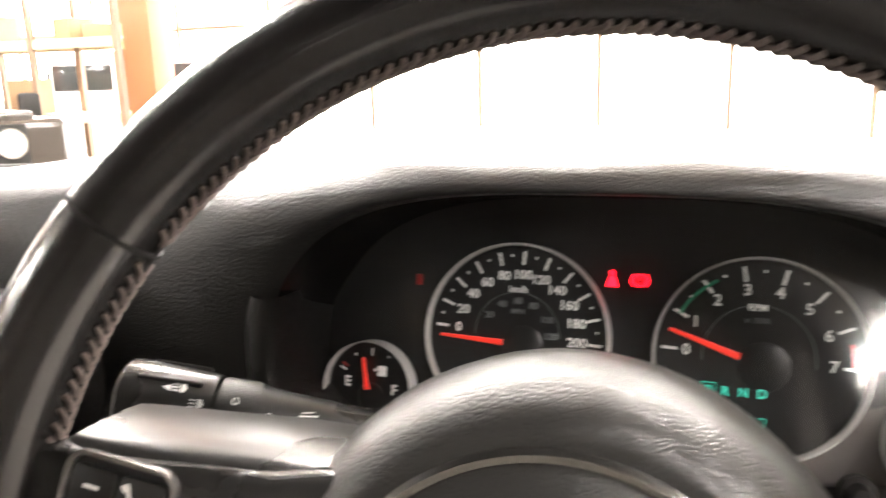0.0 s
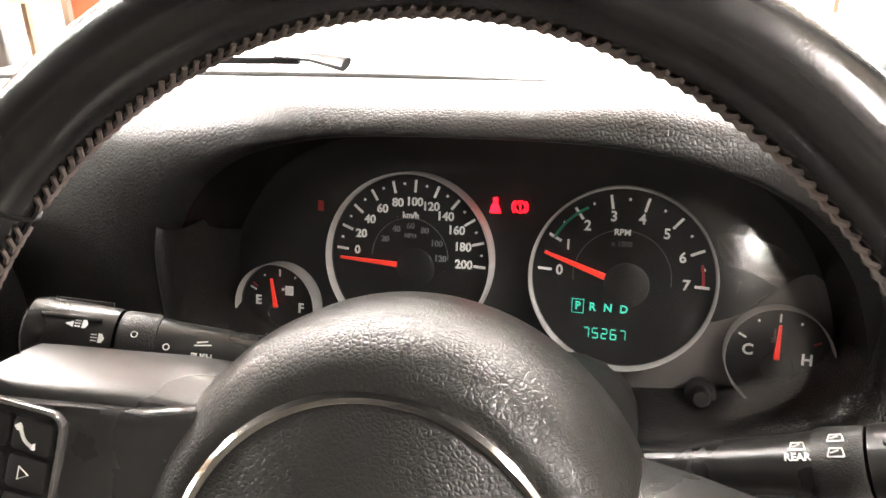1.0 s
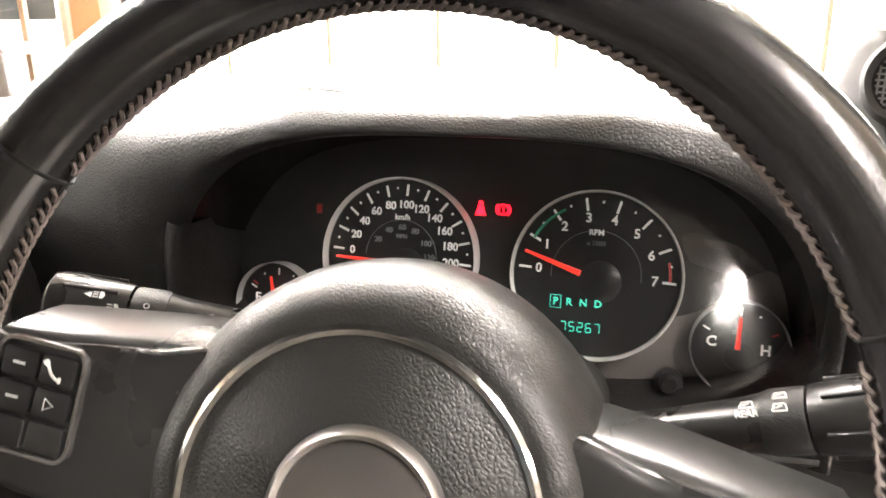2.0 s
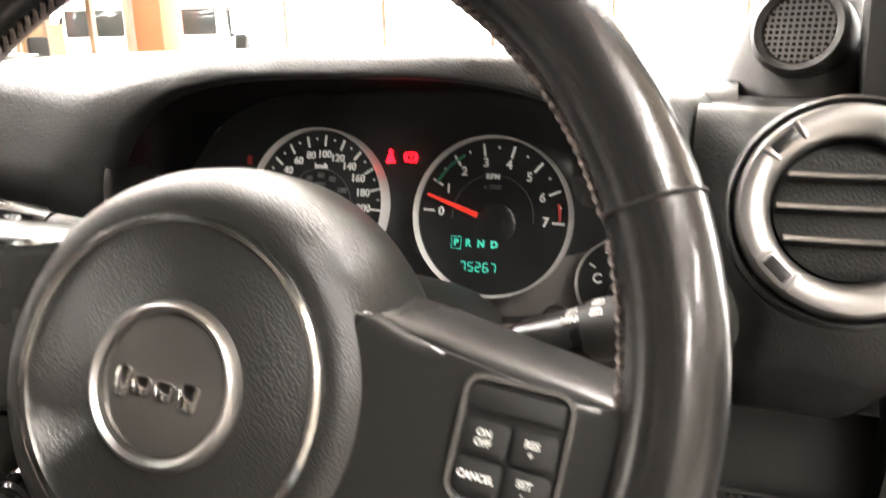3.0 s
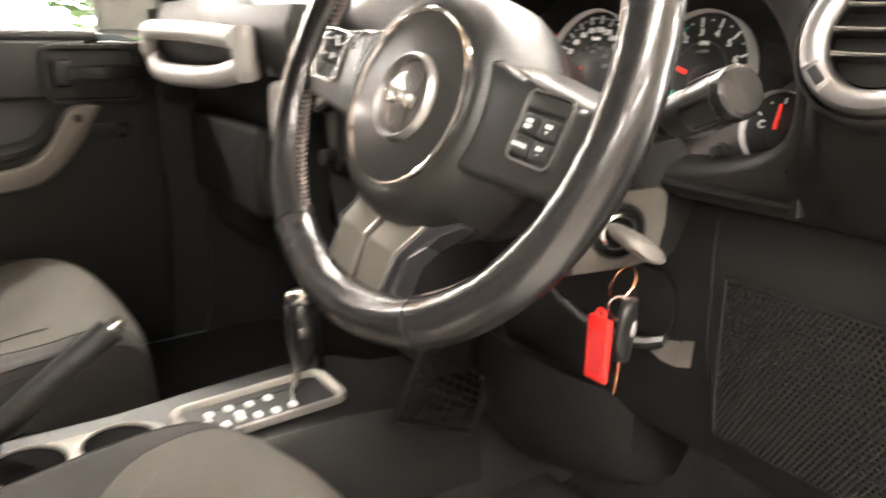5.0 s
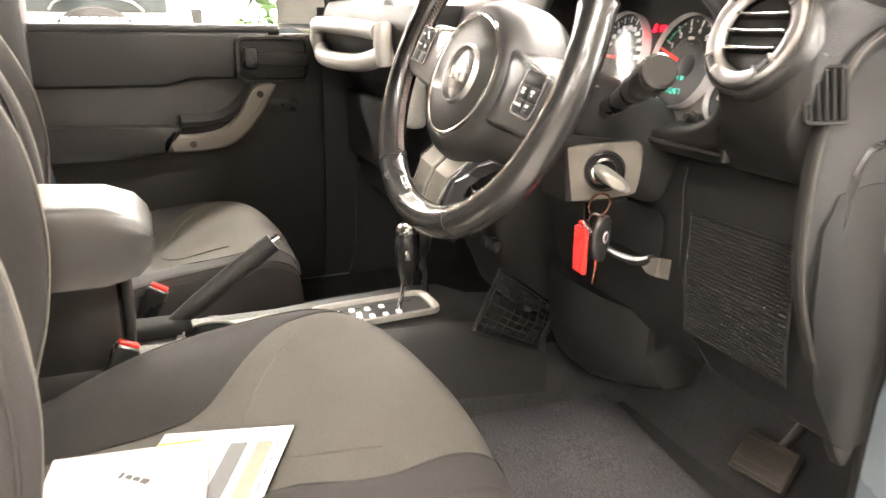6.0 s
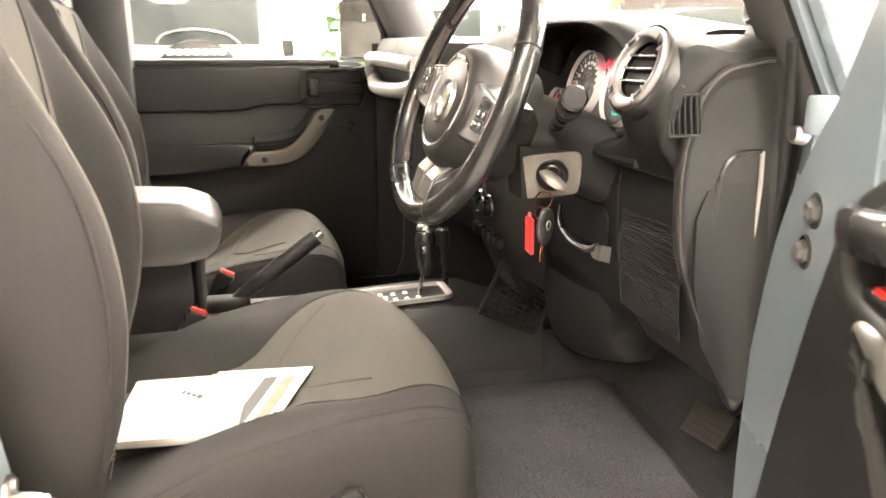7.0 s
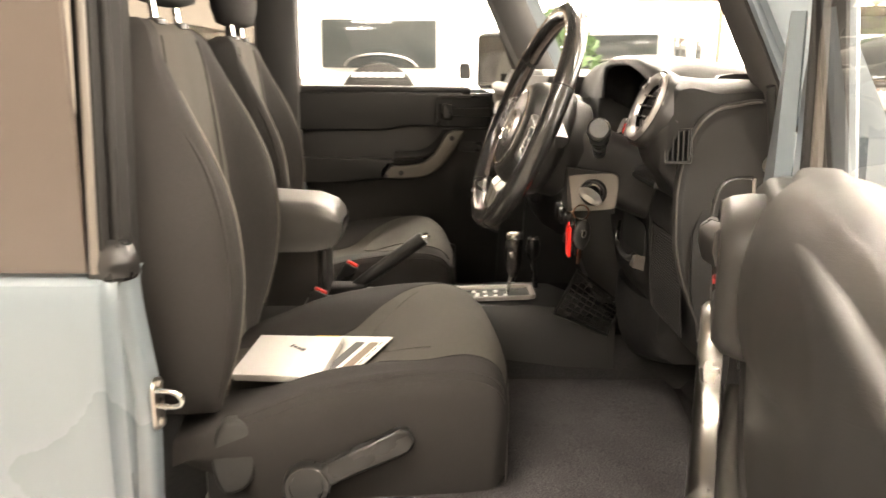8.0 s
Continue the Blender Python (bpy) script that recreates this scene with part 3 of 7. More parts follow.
def build_dash():
    d = thing("dashboard", "black grained dashboard with a hooded instrument binnacle", "dashboard", pose(CX, 0.4, 1.2))

    def add(name, bm, material, label="", parent=None, sharp=38):
        return part(name, moved(bm, pose(-CX, -0.4, -1.2)), material, parent or d, label, sharp)

    # top shelf, from behind the front roll to the windscreen
    rings = []
    for x in np.linspace(2 * CX - 0.335, 0.205, 41):
        yf = 0.42 if -0.62 < x < 0.22 else 0.352
        if x < -0.62:
            yf = 0.345 - 0.10 * min(1.0, (-0.30 - x) / 0.55)
        yb = cowl_y(x) + 0.01
        hang = 0.0 if -0.62 < x < 0.22 else 0.020
        zt = 1.374
        fall = max(0.0, min(1.0, (x + 0.68) / 0.08)) if x < -0.25 else 0.0  # the middle slopes down towards the seats
        rings.append([(x, yf, zt - 0.030 - hang - 0.10 * fall), (x, yf, zt - 0.012 - hang * 0.5 - 0.095 * fall), (x, yf + 0.010, zt - 0.003 - 0.092 * fall), (x, yf + 0.03, zt - 0.082 * fall),
                      (x, (yf + yb) / 2, zt - 0.036 * fall), (x, yb - 0.02, zt - 0.012),
                      (x, yb, zt - 0.02), (x, yb, zt - 0.06), (x, (yf + yb) / 2, zt - 0.06)])
    add("top_shelf", loft(rings), DASH, "black grained dashboard top", sharp=50)

    # hood over the instruments
    il = [(-0.010, 1.205, 0.185, 0.168, 3.2, 0.41), (-0.010, 1.205, 0.192, 0.176, 3.2, 0.37), (-0.012, 1.205, 0.197, 0.180, 3.2, 0.342), (-0.015, 1.205, 0.210, 0.183, 3.2, 0.334)]
    rows = [arch(*k, 97) for k in il]
    for row, back in zip(rows[1:], (0.372, 0.352, 0.3475)):  # the lip sinks into the face towards its feet
        for v in row:
            k = min(1.0, max(0.0, (abs(v.x + 0.015) - 0.10) / 0.09))
            v.y += (max(v.y, back) - v.y) * k * k * (3 - 2 * k)
    add("hood_lining", loft(rows[:3], closed=False), LINING, "matt black lining of the hood", sharp=60)
    # outward of the lip the skin runs back over the shelf, sideways into the flank, and level into the corner:
    # angle on the arch, then four steps (offset across, depth, height)
    left = [(180, (-0.08, 0.346, 1.200), (-0.16, 0.352, 1.195), (-0.26, 0.360, 1.185), (-0.385, 0.374, 1.170)),
            (158, (-0.05, 0.346, 1.300), (-0.12, 0.352, 1.300), (-0.24, 0.361, 1.290), (-0.395, 0.378, 1.260)),
            (146, (-0.04, 0.347, 1.340), (-0.10, 0.353, 1.345), (-0.24, 0.361, 1.342), (-0.405, 0.380, 1.318)),
            (136, (-0.03, 0.348, 1.364), (-0.09, 0.357, 1.374), (-0.22, 0.366, 1.379), (-0.425, 0.390, 1.358)),
            (129, (-0.02, 0.348, 1.376), (-0.07, 0.372, 1.393), (-0.19, 0.388, 1.397), (-0.42, 0.420, 1.374)),
            (121, (-0.013, 0.347, 1.387), (-0.05, 0.392, 1.399), (-0.15, 0.455, 1.395), (-0.33, 0.590, 1.363)),
            (106, (-0.004, 0.344, 1.398), (-0.012, 0.372, 1.402), (-0.03, 0.440, 1.397), (-0.06, 0.600, 1.370))]
    right = [(74, (0.002, 0.344, 1.398), (0.004, 0.372, 1.401), (0.010, 0.440, 1.395), (0.020, 0.600, 1.370)),
             (58, (0.010, 0.346, 1.386), (0.024, 0.380, 1.392), (0.040, 0.440, 1.388), (0.050, 0.600, 1.366)),
             (45, (0.014, 0.346, 1.361), (0.028, 0.362, 1.372), (0.042, 0.410, 1.362), (0.046, 0.600, 1.345)),
             (30, (0.008, 0.346, 1.328), (0.014, 0.350, 1.338), (0.020, 0.376, 1.346), (0.024, 0.500, 1.342)),
             (14, (0.008, 0.3465, 1.285), (0.015, 0.348, 1.292), (0.021, 0.352, 1.300), (0.024, 0.362, 1.310)),
             (0, (0.003, 0.358, 1.206), (0.006, 0.364, 1.208), (0.009, 0.370, 1.210), (0.012, 0.378, 1.212))]
    keys = (left + right)[::-1]
    steps = np.zeros((97, 4, 3))
    for a in range(4):
        for b in range(3):
            line = np.interp([180 * (1 - q / 96) for q in range(97)], [k[0] for k in keys], [k[1 + a][b] for k in keys])
            for _ in range(6):
                line[1:-1] = 0.25 * line[:-2] + 0.5 * line[1:-1] + 0.25 * line[2:]
            steps[:, a, b] = line
    skin = []
    for q in range(97):
        lip = rows[3][q]
        pts = [tuple(rows[2][q]), tuple(lip)] + [(lip.x + steps[q, a, 0], steps[q, a, 1], steps[q, a, 2]) for a in range(4)]
        skin.append([Vector(p) for p in spline(pts, 6)])
    add("instrument_hood", loft(skin, closed=False), DASH, "black grained hood over the instruments", sharp=80)

    # corner block to the right of the instruments: it bulges round the vent and rolls under below
    def cap_x(z):
        return 0.3145 - 0.062 * (1.335 - max(1.10, z)) - 0.02 * max(0.0, 1.10 - z)

    def face_y(x, z):
        u, v = min(1.0, abs(x - 0.260) / 0.0515), min(1.0, abs(z - 1.332) / 0.105)
        plane = max(0.3045, 0.3185 + 0.43 * (z - 1.3285))
        k = min(1.0, max(0.0, (0.225 - x) / 0.040))
        across = 1 - k * k * (3 - 2 * k) if x < 0.260 else (1 - u ** 3) ** (1 / 3)
        return 0.3465 - (0.3465 - plane) * across * (1 - v ** 2.6) ** 0.6

    rings = []
    for x in [0.185, 0.189, 0.193, 0.197, 0.201, 0.2055, 0.2105, 0.215, 0.220, 0.225] + [0.260 + 0.0495 * math.sin(math.pi * k / 24) for k in range(-9, 13)]:
        zl = 1.192 + 0.055 * max(0.0, (x - 0.264) / 0.0455) ** 2.4
        end = max(0.0, (x - 0.265) / 0.0445) ** 2
        row = [(0.42, zl + 0.008), (0.392, zl), (0.368, zl + 0.005), (0.355, zl + 0.013)]
        row += [(face_y(x, z), z) for z in np.linspace(zl + 0.028, 1.352, 12)]
        row += [(face_y(x, 1.362) + 0.003, 1.362 - 0.008 * end), (face_y(x, 1.366) + 0.012, 1.368 - 0.012 * end), (face_y(x, 1.36) + 0.026, 1.370 - 0.016 * end), (0.392, 1.366 - 0.018 * end), (0.43, 1.367 - 0.016 * end),
                (cowl_y(x) - 0.03, 1.364 - 0.012 * end), (cowl_y(x), 1.352), (cowl_y(x), 1.31), (0.42, 1.31)]
        rings.append([(x - 0.05 * max(0.0, 1.30 - z) * max(0.0, (x - 0.25) / 0.06) - max(0.0, x - cap_x(z) + 0.0105) * min(1.0, max(0.0, (y - 0.345) / 0.012)) * (z < 1.345), y, z) for y, z in row])
    add("corner_block", loft(rings), DASH_CORNER, "black grained dashboard corner round the vent", sharp=60)
    # rounded mouth of the instruments, closed below
    def mouth(a, low, y, n=3.0, cx=-0.012):
        out = []
        for i in range(61):
            t = radians(-196 + 212 * i / 60)
            c, q = math.cos(t), math.sin(t)
            r = 2.7 if q > 0 else n
            out.append(Vector((cx + (a + 0.013 * (c > 0) * abs(c) ** 0.5) * math.copysign(abs(c) ** (2 / r), c), y + (0.006 if q < 0 else 0) * abs(q), 1.285 + (0.10 if q > 0 else low) * math.copysign(abs(q) ** (2 / r), q))))
        return out
    add("instrument_mouth", loft([mouth(0.172, 0.052, 0.42), mouth(0.178, 0.058, 0.37), mouth(0.181, 0.062, 0.352), mouth(0.184, 0.066, 0.3445), mouth(0.190, 0.072, 0.3425), mouth(0.197, 0.079, 0.3452, 4.0),
                                  mouth(0.203, 0.084, 0.3500, 5.0), mouth(0.205, 0.086, 0.36, 6.0)], closed=False), DASH, "rounded rim of the instrument opening", sharp=60)
    # roll under the instruments, either side of the column
    prof2 = [(0.352, 1.215), (0.346, 1.213), (0.345, 1.210), (0.350, 1.205), (0.366, 1.197), (0.390, 1.192), (0.42, 1.20), (0.42, 1.215)]
    add("lower_roll", loft([[(x, y + 0.003 * max(0.0, (x - 0.10) / 0.09) ** 2, z) for y, z in prof2] for x in np.linspace(-0.29, 0.19, 25)]), DASH)

    # knee panel below
    def knee(x, y0):
        return [(x, 0.425, 1.20), (x, y0 + 0.012, 1.192), (x, y0, 1.16), (x, y0 + 0.004, 1.08), (x, y0 + 0.02, 1.00), (x, y0 + 0.055, 0.94), (x, y0 + 0.075, 0.925), (x, 0.56, 0.94), (x, 0.56, 1.2)]
    add("knee_panel", loft([knee(x, 0.3755) for x in (0.118, 0.16, 0.21, 0.26, 0.300)]), KNEE, "black knee panel with a mesh insert")
    add("column_panel", loft([knee(x, 0.378) for x in (-0.20, -0.17, -0.10, 0.0, 0.05, 0.116)]), KNEE, "black panel under the column")
    add("panel_joint", tube([(0.117, 0.370, 1.185), (0.1175, 0.368, 1.16), (0.118, 0.372, 1.08), (0.122, 0.388, 1.00), (0.13, 0.425, 0.94)], 0.0011, 6), KNEE)
    low = [(0.405, 0.960), (0.402, 0.90), (0.412, 0.845), (0.424, 0.818), (0.440, 0.806), (0.48, 0.806), (0.50, 0.83), (0.50, 0.96)]
    # darker plastic than the shroud: the shade under the column is in the colour
    add("column_cover", loft([[(x, y + 0.03 * abs((x + 0.145) / 0.14) ** 3, z + 0.25 * max(0.0, x + 0.15) * (z < 0.9)) for y, z in low] for x in np.linspace(-0.285, -0.005, 11)]), KNEE, "cover low under the column, coloured darker for its shade", sharp=60)
    # pocket with a pull under the ignition; its shaded opening is a flat black patch
    add("pocket_shade", prism(rounded(0.15, 0.06, 0.02), 0.003, 0, Matrix.Translation((0.005, 0.377, 1.095)) @ FACING), DIAL, "flat black patch for the open pocket's shade")
    pull = spline([(-0.085, 0.372, 1.100), (-0.06, 0.362, 1.075), (0.0, 0.354, 1.062), (0.06, 0.352, 1.064), (0.092, 0.354, 1.075)], 6)
    add("pocket_edge", tube(pull, [0.003 + 0.003 * (i / len(pull)) for i in range(len(pull))], 8), PLASTIC_SMOOTH, "rounded pocket edge")
    add("pull_tab", loft([[(0.076, 0.356, 1.072), (0.076, 0.352, 1.062), (0.076, 0.366, 1.058), (0.076, 0.368, 1.070)], [(0.094, 0.351, 1.077), (0.094, 0.346, 1.060), (0.094, 0.364, 1.054), (0.094, 0.366, 1.074)], [(0.109, 0.352, 1.082), (0.109, 0.347, 1.060), (0.109, 0.366, 1.054), (0.109, 0.368, 1.078)]]), TAUPE_DARK, "dark taupe pull tab")

    # speaker mesh insert: a honeycomb
    pitch = 0.0050
    bm = bmesh.new()
    nx, nz = 30, 32
    for j in range(nz):
        for i in range(nx):
            cx, cz = 0.132 + (i + 0.5 * (j % 2)) * pitch, 1.136 - j * pitch * 0.8660
            if cx > 0.279 or (cx > 0.262 and cz > 1.119 and (cx - 0.262) ** 2 + (cz - 1.119) ** 2 > 0.017 ** 2):
                continue
            off = 0.3712 + 0.3 * max(0.0, 1.06 - cz) ** 1.35
            o, q, r = [], [], []
            for k in range(6):
                a = radians(60 * k + 30)
                o.append(bm.verts.new((cx + pitch * 0.577 * math.cos(a), off, cz + pitch * 0.577 * math.sin(a))))
                q.append(bm.verts.new((cx + pitch * 0.44 * math.cos(a), off + 0.0002, cz + pitch * 0.44 * math.sin(a))))
                r.append(bm.verts.new((cx + pitch * 0.37 * math.cos(a), off + 0.0032, cz + pitch * 0.37 * math.sin(a))))
            for k in range(6):
                bm.faces.new((o[k], o[(k + 1) % 6], q[(k + 1) % 6], q[k]))
                bm.faces.new((q[k], q[(k + 1) % 6], r[(k + 1) % 6], r[k]))
    tagged(add("speaker_mesh", bm, GRILLE, "fine black honeycomb mesh"), kind="stuff")
    edge = spline([(0.1305, 1.00), (0.1305, 1.06), (0.1305, 1.133), (0.1345, 1.1385), (0.20, 1.1385), (0.262, 1.1385), (0.275, 1.134), (0.2805, 1.120), (0.2805, 1.06), (0.2805, 1.00)], 4)
    add("mesh_frame", tube([(x, 0.3712 + 0.3 * max(0.0, 1.06 - z) ** 1.35, z) for x, z in edge], 0.0016, 6), KNEE, "thin rounded edge of the mesh")
    # black sheet that paints the darkness behind the holes
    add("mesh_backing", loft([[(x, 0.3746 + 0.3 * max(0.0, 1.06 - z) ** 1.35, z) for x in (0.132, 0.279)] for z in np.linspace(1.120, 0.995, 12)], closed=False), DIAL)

    # end cap beside the door
    out = [(0.345, 1.20), (0.348, 1.26), (0.362, 1.305), (0.385, 1.330), (0.415, 1.338), (0.455, 1.340), (0.475, 1.30), (0.480, 1.15), (0.478, 0.98), (0.468, 0.915), (0.452, 0.905), (0.425, 0.955), (0.385, 1.04), (0.355, 1.12)]
    o2 = [(p[0], p[1]) for p in spline(out, 5, True)]
    cxy = (0.415, 1.13)
    lean = lambda z: 0.3075 - cap_x(z)

    def ringo(k, x):
        ring = [(cxy[0] + (y - cxy[0]) * k, cxy[1] + (z - cxy[1]) * (1 - (1 - k) * 0.45)) for y, z in o2]
        return [Vector((x - lean(z), y, z)) for y, z in ring]
    add("end_cap", loft([ringo(1.0, 0.2960), ringo(1.0, 0.3030), ringo(0.985, 0.3060), ringo(0.95, 0.3075), ringo(0.90, 0.3060), ringo(0.84, 0.3020), ringo(0.78, 0.3010), ringo(0.6, 0.3008), ringo(0.4, 0.3007), ringo(0.2, 0.3006), ringo(0.03, 0.3006)]), END_CAP, "dark grey dashboard end cap", sharp=50)
    bead = [p for p in ringo(0.955, 0.3078) if p.y < 0.452 and p.z > 0.97]
    turn = max(range(len(bead)), key=lambda i: (bead[i] - bead[i - 1]).length)
    add("end_bead", tube(bead[turn:] + bead[:turn], 0.0016, 8), BEAD, "rounded bead of the end cap, paled for its highlight")
    rec = spline([(0.410, 1.00), (0.400, 1.12), (0.400, 1.19), (0.407, 1.222), (0.422, 1.235), (0.450, 1.237)], 6)
    add("end_recess", tube([(0.3018 - lean(z), y, z) for y, z in rec], 0.0032, 8, flat=0.7), PLASTIC_SMOOTH, "moulded recess edge")
    add("end_rib", tube([(0.3026 - lean(z), y, z) for y, z in ((0.452, 1.236), (0.455, 1.20), (0.456, 1.15), (0.455, 1.08), (0.453, 1.025))], 0.0028, 8), SILVER_PLASTIC, "pale moulded rib")
    # outer side vent
    sv = add("side_vent", ring_frame(rounded(0.036, 0.048, 0.004), rounded(0.030, 0.041, 0.003), 0.004,
                                     Matrix.Translation((0.3084, 0.3430, 1.280)) @ Matrix.Rotation(radians(68), 4, "Z") @ Matrix.Rotation(radians(-3), 4, "Y") @ Matrix.Rotation(radians(-14), 4, "X") @ FACING), DASH_CORNER, "black side demister vent")
    mm = pose(-CX, -0.4, -1.2) @ Matrix.Translation((0.3084, 0.3430, 1.280)) @ Matrix.Rotation(radians(68), 4, "Z") @ Matrix.Rotation(radians(-3), 4, "Y") @ Matrix.Rotation(radians(-14), 4, "X") @ FACING
    # black sheet behind the vanes, painted as the vent's inner shade
    part("vent_back_shade", moved(prism(rounded(0.033, 0.043, 0.003), 0.0006, 0), mm), VOID, sv)
    for k in range(5):
        part("vane", moved(box((-0.0130 + 0.0065 * k, 0, 0.0022), (0.0018, 0.042, 0.003), m=Matrix.Rotation(radians(20), 4, "Y")), mm), KNEE, sv)

    # passenger side: front face, grab bar, glove box
    prof = lambda x, y0: [(x, y0 + 0.012, 1.36), (x, y0, 1.33), (x, y0 + 0.002, 1.29), (x, y0 + 0.018, 1.262), (x, y0 + 0.055, 1.235), (x, y0 + 0.07, 1.20), (x, y0 + 0.06, 1.05), (x, y0 + 0.10, 0.94), (x, 0.55, 0.92), (x, 0.55, 1.36)]
    pf = lambda x: 0.335 - 0.10 * min(1.0, max(0.0, (-0.30 - x) / 0.55))
    add("passenger_face", loft([prof(x, pf(x)) for x in np.linspace(-1.07, -0.56, 12)]), DASH, "black grained passenger face with glove box")
    bar = spline([(-1.055, 0.222, 1.315), (-1.0, 0.212, 1.322), (-0.88, 0.215, 1.322), (-0.74, 0.232, 1.318), (-0.66, 0.252, 1.312)], 6)
    add("grab_bar", tube(bar, 0.017, 12), GRAB, "silver grab bar")
    bar2 = spline([(-1.06, 0.232, 1.268), (-1.0, 0.222, 1.252), (-0.88, 0.224, 1.248), (-0.74, 0.242, 1.252), (-0.66, 0.262, 1.268)], 6)
    add("grab_bar_lower", tube(bar2, 0.019, 12), GRAB)
    for x, y in ((-1.058, 0.228), (-0.655, 0.262)):
        add("grab_bar_end", tube([(x, y, 1.325), (x + (0.012 if x > -1 else -0.004), y - 0.006, 1.29), (x, y + 0.004, 1.255)], 0.018, 10), GRAB)
    add("glove_box_lid", box((-0.86, 0.296, 1.10), (0.36, 0.03, 0.15), 0.012, 3), KNEE, "closed glove box lid")

    # centre stack
    prof = [(0.362, 1.312), (0.335, 1.318), (0.322, 1.305), (0.316, 1.25), (0.322, 1.10), (0.345, 0.98), (0.40, 0.86), (0.55, 0.84), (0.55, 1.305)]
    add("centre_panel", loft([[(x, y + 0.03 * abs((x - CX) / 0.19) ** 4 + 0.09 * max(0.0, (x + 0.345) / 0.035) ** 2, z) for y, z in prof] for x in np.linspace(-0.565, -0.310, 24)]), PLASTIC, "black centre stack")
    add("radio", box((CX, 0.312, 1.185), (0.19, 0.016, 0.10), 0.005), PLASTIC_SMOOTH, "black radio")
    add("radio_screen", box((CX, 0.3035, 1.195), (0.12, 0.002, 0.06), 0.0), DIAL)
    for k in (-1, 1):
        add("radio_knob", lathe([(0.012, 0), (0.0115, 0.014), (0.009, 0.016), (0, 0.016)], 20, Matrix.Translation((CX + k * 0.08, 0.304, 1.16)) @ FACING), PLASTIC_GREY)
    for k in (-1, 0, 1):
        add("climate_knob", lathe([(0.021, 0), (0.020, 0.016), (0.017, 0.019), (0, 0.019)], 28, Matrix.Translation((CX + k * 0.06, 0.325, 1.055)) @ FACING), PLASTIC_SMOOTH)
        add("knob_ring", lathe([(0.020, 0), (0.024, 0.004), (0.022, 0.006), (0.020, 0.004)], 28, Matrix.Translation((CX + k * 0.06, 0.325, 1.055)) @ FACING), CHROME)
    for k in range(5):
        add("switch", box((CX - 0.072 + 0.036 * k, 0.338, 0.985), (0.030, 0.014, 0.020), 0.003), PLASTIC_SMOOTH)

    add("stack_trim", box((-0.595, 0.300, 1.195), (0.060, 0.04, 0.115), 0.014, 3), GRAB, "silver trim beside the centre stack")
    # tweeter pod at the corner of the shelf
    m = Matrix.Translation((0.239, 0.474, 1.406)) @ Matrix.Rotation(radians(-18), 4, "Z") @ Matrix.Rotation(radians(-14), 4, "X") @ FACING
    add("tweeter_pod", loft([[Vector((0.244 + a * math.cos(t) * 1.0, 0.515 + b * math.sin(t), z)) for t in np.linspace(0, 2 * math.pi, 28, endpoint=False)]
                             for z, a, b in ((1.365, 0.052, 0.050), (1.385, 0.047, 0.043), (1.405, 0.040, 0.034), (1.425, 0.033, 0.024), (1.436, 0.022, 0.014))]), PLASTIC_GREY, "grey tweeter pod", sharp=60)
    add("tweeter_ring", lathe([(0.020, 0.0), (0.022, 0.006), (0.026, 0.008), (0.029, 0.004), (0.030, -0.02)], 36, m), PLASTIC_GREY)
    gr = []
    for k in range(-5, 6):
        h = math.sqrt(max(0.0, 0.0205 ** 2 - (0.0037 * k) ** 2))
        gr += [stroke((-h, 0.0037 * k), (h, 0.0037 * k), 0.0012, 0.001), stroke((0.0037 * k, -h), (0.0037 * k, h), 0.0012, 0.001)]
    add("tweeter_grille", moved(join(*gr), m @ Matrix.Translation((0, 0, 0.004))), SATIN, "fine metal grille")
    add("tweeter_cone", lathe([(0, 0.001), (0.021, 0.0015)], 24, m), DIAL)
    return d


build_dash()


